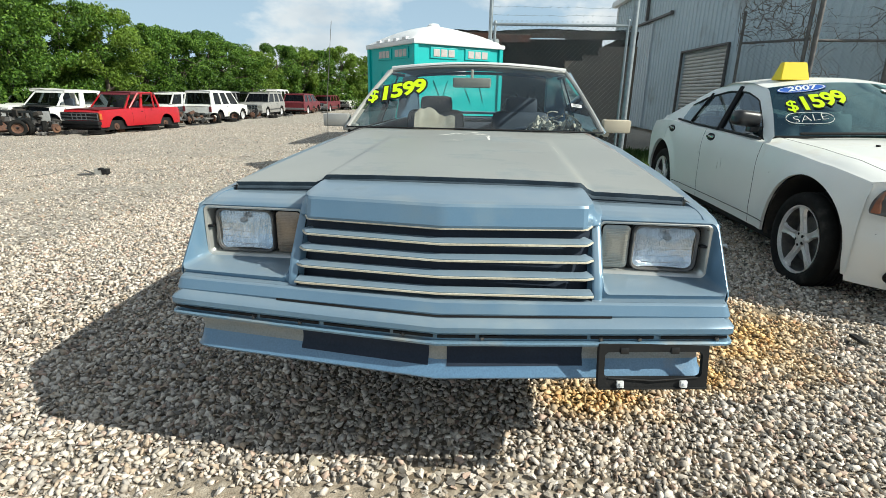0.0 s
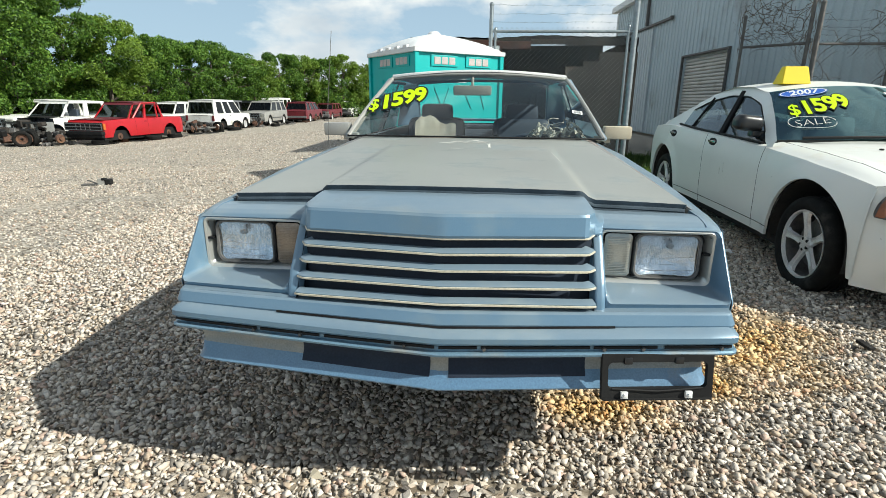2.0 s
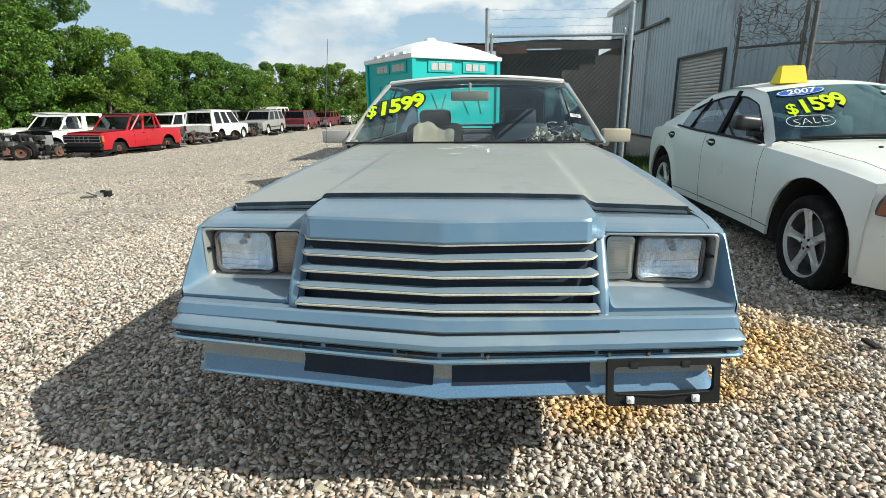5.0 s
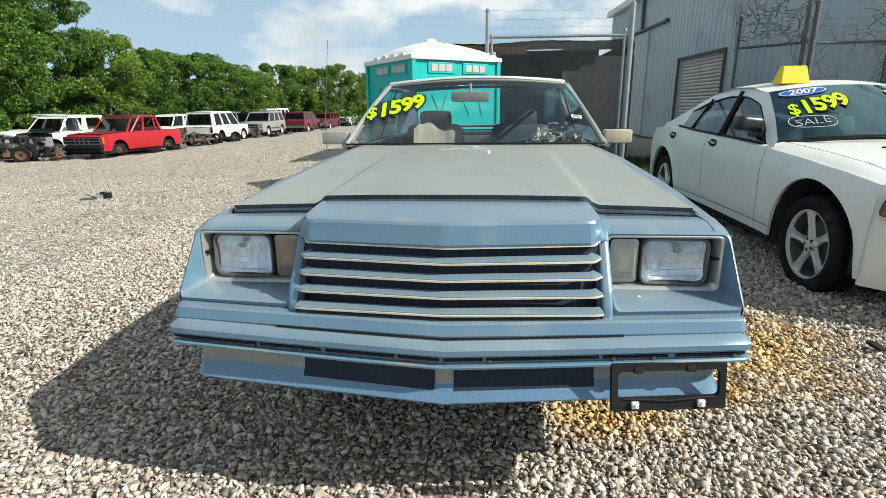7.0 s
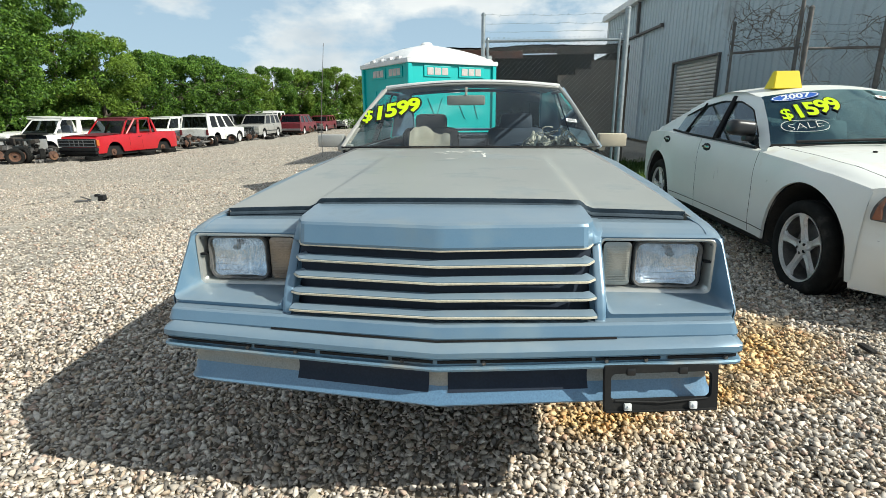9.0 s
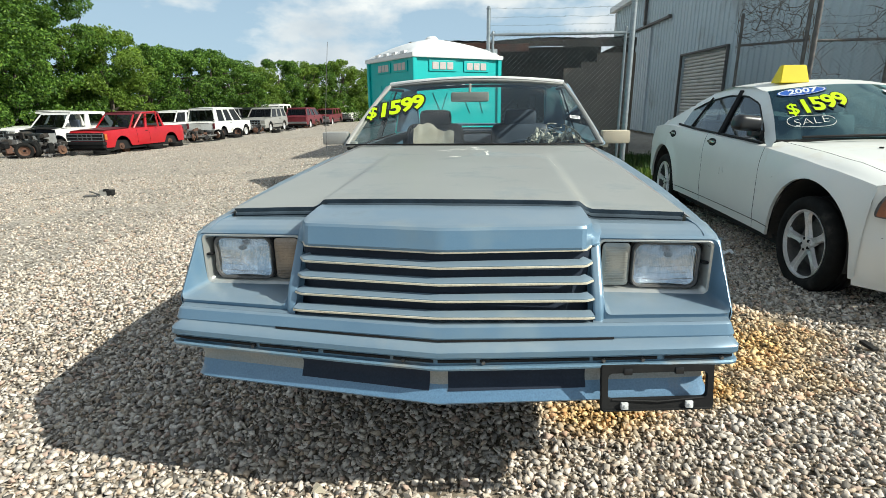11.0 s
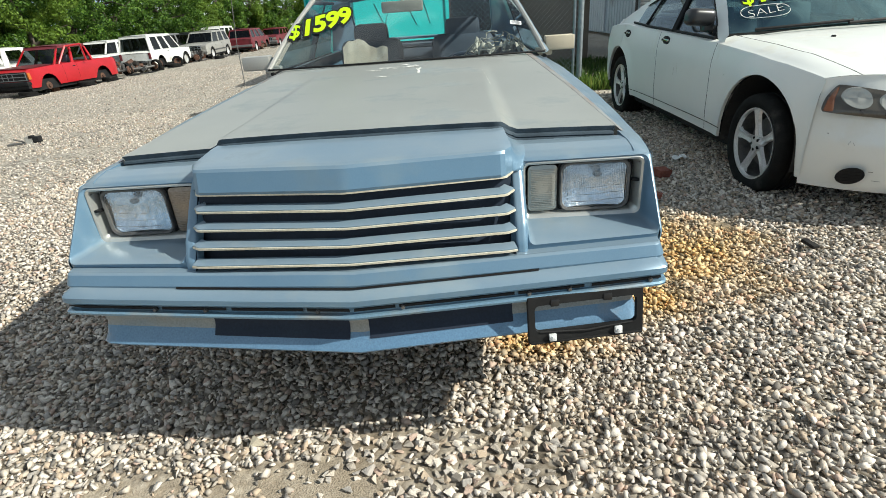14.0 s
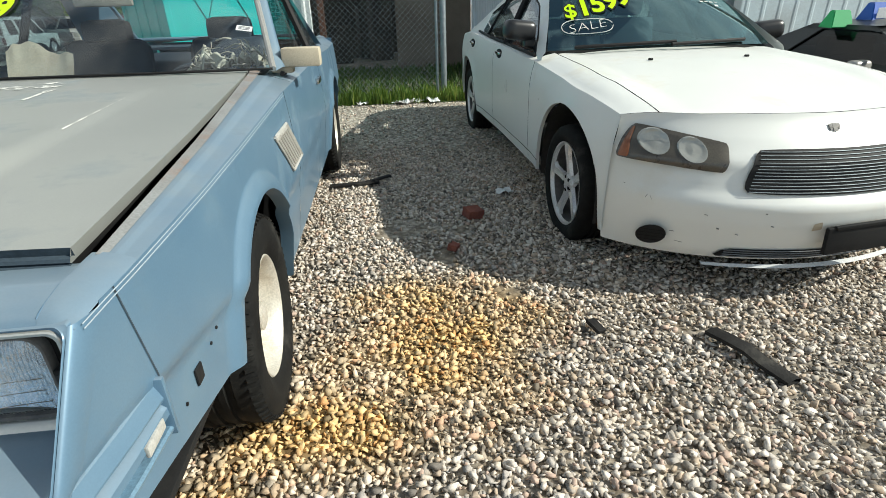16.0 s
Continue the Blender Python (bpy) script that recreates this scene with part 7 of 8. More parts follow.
def s_top(s, y):
    """Hood and wing tops, from shoulder to shoulder."""
    sh, hf = s_shoulder(y), s_side_x(y, s_shoulder(y))
    mid = curve_at([(0.05, 0.73), (0.25, 0.802), (0.4, 0.832), (0.8, 0.882), (1.2, 0.927), (1.75, 0.967)], y)
    a = abs(s)
    return s * hf, y, sh + (mid - sh) * (1 - a ** 2.6) + 0.03 * max(0, 1 - ((a - 0.83) / 0.16) ** 2) * curve_at([(0.3, 0), (0.8, 1), (1.7, 0.6)], y)


def s_nose_y(x, z):
    return 0.42 * abs(x) ** 2.0 + curve_at([(0.12, 0.13), (0.20, 0.07), (0.27, 0.045), (0.36, 0.015), (0.45, 0.005), (0.475, 0.03), (0.50, 0.05), (0.57, 0.08), (0.617, 0.09), (0.687, 0.155), (0.762, 0.185), (0.804, 0.228), (0.86, 0.29)], z)


def hood_line(s):
    return 0.245 + 0.25 * abs(s) ** 2.2


def nose_fn(u, v):
    s = 2 * u - 1
    x = s * 0.905
    xt, yt, zt = s_top(s * 0.999, hood_line(s) - 0.004)
    z = lerp(zt, 0.165, v)
    k = min(1.0, v / 0.16)
    edge = s_side_x(0.490, z)
    xx = lerp(xt, s * edge, min(1, v * 3))
    y = s_nose_y(xx, z) + (0.494 - s_nose_y(edge, z)) * abs(s) ** 6
    return xx, lerp(yt, y, k), z


for sgn in (1, -1):
    fl = (lambda m: m) if sgn > 0 else mirror
    sp("front_wing", fl(join(s_side(0.488, 1.70), grid(lambda u, v: s_top(lerp(0.835, 1.0, v), lerp(hood_line(lerp(0.835, 1.0, v)), 1.75, u)), 30, 8))), "white", None, "", 50)
    for nm, a, b in (("front_door", 1.707, 2.86), ("rear_door", 2.867, 3.93), ("rear_quarter", 3.937, 5.06)):
        d = sp(nm, fl(s_side(a, b)), "white", None, "", 50)
        if nm != "rear_quarter":
            yh = b - 0.17
            sp("handle", fl(placed(join(box(-0.006, 0.018, -0.075, 0.075, -0.012, 0.012, 0.009), ), Matrix.Translation((s_side_x(yh, 0.86), yh, 0.880 if nm == "front_door" else 0.902)))), "chrome", d)
            sp("handle_cup", fl(placed(lathe([(0, 0.003), (0.85, 0.003), (1.0, 0.0), (1.0, -0.01)], 24), Matrix.Translation((s_side_x(yh, 0.86), yh, 0.873 if nm == "front_door" else 0.895)) @ Matrix.Diagonal((1, 0.085, 0.040, 1)))), "black", d)
    sp("sill_line", fl(grid(lambda u, v: (s_side_x(lerp(1.42, 3.55, u), 0.32) + 0.003, lerp(1.42, 3.55, u), lerp(0.318, 0.312, v)), 10, 1)), "black")
    sp("rocker", fl(grid(lambda u, v: (s_half(2.5) - 0.045 - 0.05 * v, lerp(1.36, 3.6, u), lerp(0.255, 0.17, v)), 10, 2)), "black", None, "dark rocker panel")

hoodp = sp("hood", grid(lambda u, v: s_top((2 * u - 1) * 0.828, lerp(hood_line((2 * u - 1) * 0.828), 1.70, v)), 40, 30), "white", None, "", 40)
for x in (-0.31, 0.31):
    sp("washer_nozzle", placed(box(-0.012, 0.012, -0.01, 0.01, 0, 0.012, 0.004), Matrix.Translation((x, 1.28, s_top(x / 0.9, 1.28)[2]))), "black", hoodp)
bumper_s = sp("front_bumper", grid(nose_fn, 56, 30), "white", None, "white bumper with black scuffs", 40)


def on_nose(x, z, lift=0.004):
    return x, s_nose_y(x, z) - lift, z


def nose_patch(corners, n=12, m=8, lift=0.006, bulge=0.0):
    (ax, az), (bx, bz), (cx, cz), (dx, dz) = corners

    def fn(u, v):
        x = lerp(lerp(ax, bx, u), lerp(dx, cx, u), v)
        z = lerp(lerp(az, bz, u), lerp(dz, cz, u), v)
        k = (1 - abs(2 * u - 1) ** 6) * (1 - abs(2 * v - 1) ** 6)
        return on_nose(x, z, lift + bulge * k)

    return grid(rounded(fn, 0.055), n, m)


def nose_disc(x0, z0, a, b, rings, n=24):
    """A round patch that lies on the nose: rings of (radius share, lift)."""
    return grid(lambda u, v: on_nose(x0 + a * rings[round(v * (len(rings) - 1))][0] * math.cos(2 * math.pi * u), z0 + b * rings[round(v * (len(rings) - 1))][0] * math.sin(2 * math.pi * u), rings[round(v * (len(rings) - 1))][1]), n, len(rings) - 1)


def rounded(patch_fn, r):
    """Pulls in the corners of a patch's (u, v)."""
    def fn(u, v):
        a, b = 2 * u - 1, 2 * v - 1
        f = 1 - r * (abs(a) * abs(b)) ** 5
        return patch_fn((a * f + 1) / 2, (b * f + 1) / 2)
    return fn


GR = [(-0.365, 0.672), (0.365, 0.672), (0.436, 0.497), (-0.436, 0.497)]
grl = sp("grille", nose_patch(GR, 24, 8, 0.012), "black", None, "black grille filled with thin horizontal bars")
for i in range(13):
    t = (i + 0.5) / 13
    w, z = lerp(0.362, 0.432, t), lerp(0.669, 0.500, t)
    sp("bar", join(tube([on_nose(x, z, 0.017) for x in np.linspace(-w * 0.955, w * 0.955, 17)], 0.0018, 5)), "steel", grl)
EMBLEM = Vector(nose_fn(0.5, 0.09))
EMBLEM_UP = Vector(nose_fn(0.5, 0.06)) - Vector(nose_fn(0.5, 0.12))
sp("emblem", placed(join(box(-0.026, 0.026, -0.001, 0.001, -0.004, 0.016), box(-0.010, 0.010, -0.0015, 0.0015, -0.020, 0.018), box(-0.024, -0.014, -0.001, 0.001, -0.014, 0.0), box(0.014, 0.024, -0.001, 0.001, -0.014, 0.0)), Matrix.Translation((0.0, EMBLEM.y - 0.004, EMBLEM.z + 0.003)) @ pose(0, 0, 0, -math.degrees(math.atan2(EMBLEM_UP.y, EMBLEM_UP.z)), 0, 0)), "oldsteel", bumper_s, "small worn emblem")
for sgn in (1, -1):
    fl = (lambda m: m) if sgn > 0 else mirror
    lampc = [(0.80, 0.757), (0.455, 0.690), (0.487, 0.572), (0.892, 0.612)]
    sp("wing_corner", fl(grid(lambda u, v: (s_side_x(0.50, lerp(0.77, 0.22, v)) - 0.002, lerp(0.472, 0.53, u), lerp(0.77, 0.22, v)), 4, 14)), "white", None, "", 60)
    hl = sp("headlight", fl(nose_patch(lampc, 16, 10, 0.008, 0.012)), "lampsmoke", None, "smoked headlight with twin round lamps and an amber corner", 50)
    for x, z, r in ((0.735, 0.687, 0.054), (0.602, 0.662, 0.050)):
        sp("lamp_bowl", fl(nose_disc(x, z, r, r * 0.92, ((1.08, 0.016), (1.04, 0.026), (0.92, 0.026), (0.80, 0.022), (0.45, 0.024), (0.0, 0.027)))), "clearlens", hl, "round lamp", 50)
    sp("amber_corner", fl(nose_patch([(0.806, 0.742), (0.797, 0.742), (0.842, 0.618), (0.882, 0.620)], 6, 6, 0.022, 0.002)), "ambersmoke", hl, "amber corner lens")
    fog = sp("fog_recess", fl(nose_disc(0.730, 0.267, 0.056, 0.054, ((1.0, 0.002), (0.97, 0.006), (0.5, 0.005), (0.0, 0.005)))), "black", None, "empty dark fog lamp hole")
    for k in range(4):
        zz = 0.238 + 0.019 * k
        ww = 0.056 * math.sqrt(max(0.1, 1 - ((zz - 0.267) / 0.045) ** 2))
        sp("louvre", fl(tube([on_nose(x, zz, 0.007) for x in np.linspace(0.730 - ww, 0.730 + ww, 7)], 0.0016, 4)), "tyre", fog)
    # tyre and five-spoke wheels
    for a in S_AX:
        e = sp("wheel", ([], []), "tyre")
        e.matrix_local = Matrix.Translation((sgn * 0.800, a, S_R)) @ pose(0, 0, 0, 0, 0, 0 if sgn > 0 else 180)
        part("tyre", tyre_mesh(0.338, 0.238, 0.23, 64, False), "tyre", e, "", 40)
        rim = part("rim", lathe([(0.240, 0.09), (0.244, 0.10), (0.233, 0.098), (0.228, 0.078)], 40), "alloy", e, "silver alloy rim", 40)
        part("barrel", lathe([(0.229, 0.08), (0.222, -0.06), (0.0, -0.07)], 40), "oldsteel", rim, "shaded dark barrel", 40)

        def spoke(k):
            ang = 72 * k
            pts = []
            for w0, r0, d0 in ((0.034, 0.045, 0.072), (0.025, 0.12, 0.078), (0.030, 0.195, 0.088), (0.050, 0.234, 0.086)):
                pts.append((w0, r0, d0))
            vs, fs = [], []
            for w0, r0, d0 in pts:
                vs += [(d0 - 0.02, -w0, r0), (d0, -w0 * 0.75, r0), (d0 - 0.006, 0, r0), (d0, w0 * 0.75, r0), (d0 - 0.02, w0, r0)]
            for i in range(3):
                for j in range(4):
                    fs.append([i * 5 + j, (i + 1) * 5 + j, (i + 1) * 5 + j + 1, i * 5 + j + 1])
            return placed((vs, fs), pose(0, 0, 0, ang + 10, 0, 0))

        for k in range(5):
            part("spoke", spoke(k), "alloy", rim, "", 30)
        part("hub_cap", lathe([(0.055, 0.06), (0.05, 0.082), (0.03, 0.086), (0, 0.086)], 24), "alloy", rim, "", 40)
        part("brake_disc", lathe([(0.16, 0.0), (0.16, 0.02), (0.0, 0.022)], 24), "oldsteel", e)
        for k in range(5):
            an = radians(72 * k + 46)
            part("lug_hole", placed(lathe([(0, 0.004), (0.011, 0.004), (0.012, -0.006)], 8), Matrix.Translation((0.082, 0.040 * math.sin(an), 0.040 * math.cos(an)))), "black", rim)
# lower grille, torn lip, plate holder
sp("lower_grille", nose_patch([(-0.44, 0.232), (0.44, 0.232), (0.48, 0.178), (-0.48, 0.178)], 20, 4, 0.006), "black", bumper_s)
for i in range(4):
    sp("lower_bar", tube([on_nose(x, 0.186 + 0.013 * i, 0.012) for x in np.linspace(-0.44, 0.44, 13)], 0.0025, 5), "greycar", bumper_s)
sp("torn_lip", grid(lambda u, v: (lerp(-0.52, 0.60, u), s_nose_y(lerp(-0.52, 0.6, u), 0.2) - 0.012 - 0.015 * v, lerp(0.168, lerp(0.160, 0.154, min(1, 4 * u)), v) - 0.016 * (1 - u) ** 1.5), 24, 3), "chalky", bumper_s, "torn white lip hanging below the bumper")
ph = sp("plate_holder", placed(join(box(-0.19, 0.19, -0.014, 0.008, -0.062, 0.062, 0.006), box(-0.16, 0.15, -0.02, 0.0, 0.052, 0.068, 0.003)), Matrix.Translation((0.10, -0.01, 0.315)) @ pose(0, 0, 0, 0, -4, 0)), "black", bumper_s, "broken black plate holder")
rr = random.Random(11)
for (x, z, w, h, rot) in ((-0.78, 0.46, 0.0015, 0.02, 20), (-0.765, 0.455, 0.0012, 0.018, -25), (-0.56, 0.40, 0.012, 0.003, 10), (-0.50, 0.335, 0.008, 0.006, 0), (-0.30, 0.36, 0.010, 0.004, 5), (-0.66, 0.30, 0.016, 0.003, -8), (-0.42, 0.31, 0.012, 0.003, 12), (-0.34, 0.42, 0.006, 0.004, 0), (-0.62, 0.245, 0.03, 0.0015, -4), (-0.85, 0.50, 0.006, 0.003, 0)):
    sp("scuff", placed(box(-w, w, -0.0015, 0.0015, -h, h), Matrix.Translation(on_nose(x, z, 0.002)) @ Matrix.Diagonal((0.45, 1, 0.5, 1)) @ pose(0, 0, 0, 0, rot, math.degrees(math.atan2(1.0 * x * 1.0, 1)) * 1.0)), "greycar", bumper_s, "dark scuff")
for yy, zz, h, tilt in ((2.42, 0.63, 0.035, 8), (2.35, 0.66, 0.045, -6), (2.90, 0.70, 0.012, 20), (1.47, 0.70, 0.010, 60)):
    sp("pale_scratch", placed(box(-0.0012, 0.0012, -0.003, 0.003, -h, h), Matrix.Translation((-s_side_x(yy, zz) - 0.001, yy, zz)) @ pose(0, 0, 0, tilt, 0, 0)), "chalk", None, "short pale mark on the door")
sp("rust_smear", nose_patch([(-0.135, 0.372), (-0.10, 0.382), (-0.09, 0.345), (-0.13, 0.335)], 6, 6, 0.003), "tan", bumper_s, "rusty smear")

# cabin
S_BELT = lambda y: s_shoulder(y) + 0.015
S_ROOF = [(1.66, 0.955), (1.95, 1.13), (2.32, 1.325), (2.65, 1.395), (3.05, 1.405), (3.45, 1.35), (3.9, 1.20), (4.35, 1.03)]
s_roof = lambda y: curve_at(S_ROOF, y)
s_cab_x = lambda z: lerp(0.865, 0.60, max(0, (z - 0.94)) / 0.45)


def s_screen(u, v):
    s = 2 * u - 1
    bow = 1 - s * s
    return s * lerp(0.80, 0.615, v), lerp(1.74 - 0.16 * bow, 2.36 - 0.08 * bow, v), lerp(0.962 + 0.012 * bow, 1.345 + 0.055 * bow, v) + 0.02 * math.sin(math.pi * v)


ws = sp("windscreen", grid(s_screen, 20, 14), "screenglass", None, "dusty windscreen with lime price and chalk lettering", 60)
ws.visible_shadow = False
sp("cowl", grid(lambda u, v: ((2 * u - 1) * 0.80, lerp(1.60, 1.76, v) + 0.13 * abs(2 * u - 1) ** 2 - 0.08, 0.925 + 0.004 * v), 16, 2), "black")
for x0, x1 in ((-0.66, 0.02), (-0.02, 0.58)):
    sp("wiper", tube([tuple(Vector(s_screen(lerp(0.5 + x0 / 1.65, 0.5 + x1 / 1.65, t), 0.012 + 0.03 * t)) + Vector((0, -0.012, 0.012))) for t in np.linspace(0, 1, 7)], 0.012, 6), "black", ws)
sp("roof", grid(lambda u, v: ((2 * u - 1) * (s_cab_x(1.36) - 0.0), lerp(2.36 - 0.08 * (1 - (2 * u - 1) ** 2), 3.50, v), s_roof(max(2.40, lerp(2.36, 3.5, v))) + 0.055 * (1 - (2 * u - 1) ** 2) - 0.0), 20, 16), "white", None, "", 60)
rg = sp("rear_window", grid(lambda u, v: ((2 * u - 1) * lerp(0.60, 0.66, v), lerp(3.50, 4.30, v), s_roof(lerp(3.5, 4.3, v)) + 0.05 * (1 - (2 * u - 1) ** 2)), 14, 8), "darkglass", None, "", 60)
rg.visible_shadow = False
sp("boot_lid", grid(lambda u, v: ((2 * u - 1) * (s_side_x(lerp(4.28, 5.06, v), s_shoulder(lerp(4.28, 5.06, v)))), lerp(4.28, 5.06, v), s_shoulder(lerp(4.28, 5.06, v)) + 0.05 * (1 - abs(2 * u - 1) ** 3)), 16, 14), "white", None, "", 60)
sp("tail", grid(lambda u, v: ((2 * u - 1) * 0.68, 5.06 + 0.05 * math.sin(math.pi * v), lerp(0.80, 0.35, v)), 12, 6), "white")
for sgn in (1, -1):
    fl = (lambda m: m) if sgn > 0 else mirror
    g = sp("side_glass", fl(grid(lambda u, v: (s_cab_x(lerp(S_BELT(lerp(1.86, 3.78, u)), s_roof(lerp(1.86, 3.78, u)) - 0.075, v)) - 0.008, lerp(1.86, 3.78, u), lerp(S_BELT(lerp(1.86, 3.78, u)), max(S_BELT(lerp(1.86, 3.78, u)) + 0.01, s_roof(lerp(1.86, 3.78, u)) - 0.075), v)), 30, 6)), "darkglass", None, "dark tinted side glass", 60)
    g.visible_shadow = False
    sp("roof_rail", fl(grid(lambda u, v: (s_cab_x(s_roof(lerp(1.66, 3.80, u)) - lerp(0.08, 0.0, v)) - 0.02 * v * v + 0.004, lerp(1.66, 3.80, u), s_roof(lerp(1.66, 3.80, u)) - lerp(0.088, -0.004, v)), 34, 5)), "white", None, "", 60)
    sp("rear_pillar", fl(grid(lambda u, v: (s_cab_x(lerp(s_shoulder(lerp(3.60, 4.4, u)), s_roof(lerp(3.60, 4.4, u)), v)) - 0.02 * v, lerp(3.60, 4.4, u), lerp(s_shoulder(lerp(3.6, 4.4, u)), max(s_shoulder(lerp(3.6, 4.4, u)), s_roof(lerp(3.60, 4.4, u))), v * lerp(0.35, 1, min(1, u * 3)))), 16, 8)), "white", None, "", 60)
    sp("shoulder_ledge", fl(grid(lambda u, v: (lerp(s_side_x(lerp(1.6, 4.4, u), s_shoulder(lerp(1.6, 4.4, u))), s_cab_x(0.95) - 0.02, v), lerp(1.6, 4.4, u), s_shoulder(lerp(1.6, 4.4, u)) + 0.012 * v), 24, 3)), "white", None, "", 60)
    sp("window_surround", fl(join(tube([(s_cab_x(0.95) - 0.004, y, S_BELT(y) + 0.004) for y in np.linspace(1.84, 3.80, 14)], 0.012, 6), tube([(s_cab_x(s_roof(y) - 0.085) + 0.001, y, s_roof(y) - 0.088) for y in np.linspace(1.90, 3.74, 24)], 0.007, 6),
                                   tube([(s_cab_x(0.95) - 0.004, 2.66, S_BELT(2.7)), (s_cab_x(1.35) - 0.002, 2.83, 1.35)], 0.030, 6), tube([(s_cab_x(0.97) - 0.004, 3.46, S_BELT(3.46)), (s_cab_x(1.28) - 0.004, 3.40, 1.30)], 0.012, 6))), "black", g, "black window surround")
    mr = sp("door_mirror", fl(join(placed(box(-0.115, 0.115, -0.07, 0.07, -0.066, 0.066, 0.062, 5), Matrix.Translation((0.935, 1.98, 1.035 if sgn > 0 else 1.085)) @ pose(0, 0, 0, 0, -6, -8)), box(0.82, 0.90, 1.95, 2.04, 0.97, 1.05, 0.015))), "glossblack", None, "glossy black door mirror", 60)
sp("interior_floor", join(box(-0.80, 0.80, 1.7, 4.2, 0.25, 0.32), box(-0.76, 0.76, 1.75, 2.1, 0.60, 0.95, 0.03)), "black")
for x in (-0.37, 0.37):
    sp("front_seat", join(box(x - 0.25, x + 0.25, 2.45, 2.95, 0.45, 0.58, 0.05), placed(box(-0.24, 0.24, -0.06, 0.06, 0, 0.58, 0.05), Matrix.Translation((x, 2.95, 0.55)) @ pose(0, 0, 0, -14, 0, 0)), placed(box(-0.13, 0.13, -0.05, 0.05, 0, 0.17, 0.05), Matrix.Translation((x, 3.09, 1.13)))), "interior")
sp("rear_bench", box(-0.65, 0.65, 3.55, 3.75, 0.45, 1.05, 0.06), "interior")
for fl in (lambda m: m, mirror):
    for a in S_AX:
        liner = lambda u, v, a=a: (lerp(0.55, 0.900, v), a + 0.452 * math.cos(math.pi * lerp(-0.06, 1.06, u)), 0.302 + 0.450 * math.sin(math.pi * lerp(-0.06, 1.06, u)))
        sp("wheel_well", fl(join(grid(liner, 24, 2), box(0.53, 0.56, a - 0.46, a + 0.46, 0.16, 0.76))), "darkmatte", None, "", 40)
sp("underbody", box(-0.74, 0.74, 0.65, 4.9, 0.19, 0.26), "black")


def on_s_screen(u, v, lift=0.006):
    p = Vector(s_screen(u, v))
    du = Vector(s_screen(min(1, u + 0.01), v)) - Vector(s_screen(max(0, u - 0.01), v))
    dv = Vector(s_screen(u, min(1, v + 0.01))) - Vector(s_screen(u, max(0, v - 0.01)))
    return frame_from(p + du.cross(dv).normalized() * lift, du, dv)


price(on_s_screen, "$1599", 0.100, 0.365, 0.50, 0.65, 0.28, lambda n, me, ma: sp(n, me, ma, ws, "lime price figure" if ma == "lime" else "", 60), 0.008, 0.74, 1.0)
tag = on_s_screen(0.185, 0.88, 0.005) @ pose(0, 0, 0, 0, 0, 4)
sp("year_sticker", placed(lathe([(0, 0.001), (1, 0.001), (1, -0.001)], 32, "z"), tag @ Matrix.Diagonal((0.19, 0.062, 1, 1))), "bluesign", ws, "blue oval year sticker")
sp("year_rim", placed(lathe([(0.9, 0.0016), (0.96, 0.0016)], 32, "z"), tag @ Matrix.Diagonal((0.19, 0.062, 1, 1))), "whiteplastic", ws)
sp("year_figures", placed(words("2007", 0.112, 0.0005, 0.003, 0.2), tag @ Matrix.Translation((0, 0, 0.003))), "whiteplastic", ws, "white figures")
sale = on_s_screen(0.165, 0.28, 0.005)
sp("chalk_word", placed(words("SALE", 0.125, 0.0004, -0.0032, 0.15), sale @ pose(0, 0, 0, 0, 0, 11)), "chalk", ws, "hand-chalked word")
sp("chalk_oval", placed(tube([(0.17 * math.cos(a), 0.085 * math.sin(a) + 0.008 * math.sin(3 * a), 0.001) for a in np.linspace(0.2, 2 * math.pi, 30)], 0.0025, 4), sale), "chalk", ws)
sp("screen_banner", placed(box(-0.16, 0.16, -0.028, 0.028, -0.0005, 0.0005), on_s_screen(0.79, 0.80, 0.005) @ pose(0, 0, 0, 0, 0, -4)), "whiteplastic", ws, "white paper banner")
sp("banner_print", placed(join(*[box(-0.13 + 0.05 * i, -0.10 + 0.05 * i, -0.012, 0.012, 0, 0.0006) for i in range(6)]), on_s_screen(0.79, 0.80, 0.0062) @ pose(0, 0, 0, 0, 0, -4)), "amber", ws)
sp("chalk_scrawl", placed(join(*[box(-0.07 + 0.045 * i, -0.04 + 0.045 * i, -0.012 + 0.006 * (i % 2), 0.0, 0, 0.0006) for i in range(4)], box(0.04, 0.07, -0.06, -0.04, 0, 0.0006)), on_s_screen(0.84, 0.60, 0.005)), "chalk", ws)


def hat_sign(m, material, label, w=0.33, h=0.21, d=0.26):
    """A car-top hat: an upright face with sloping sides."""
    vs = [(-w / 2, 0, 0), (w / 2, 0, 0), (w / 2, d, 0), (-w / 2, d, 0), (-w / 2 + 0.03, d * 0.30, h), (w / 2 - 0.02, d * 0.30, h), (w / 2 - 0.02, d * 0.62, h), (-w / 2 + 0.03, d * 0.62, h)]
    bm = bmesh.new()
    bv = [bm.verts.new(v) for v in vs]
    for f in ([0, 1, 5, 4], [1, 2, 6, 5], [2, 3, 7, 6], [3, 0, 4, 7], [4, 5, 6, 7], [3, 2, 1, 0]):
        bm.faces.new([bv[i] for i in f])
    bmesh.ops.bevel(bm, geom=bm.edges[:], offset=0.006, segments=2, affect="EDGES")
    ob = part("roof_sign", bm, material, None, "", 40)
    ob.matrix_world = m
    return tagged(ob, label, "sign", "car-top signs")


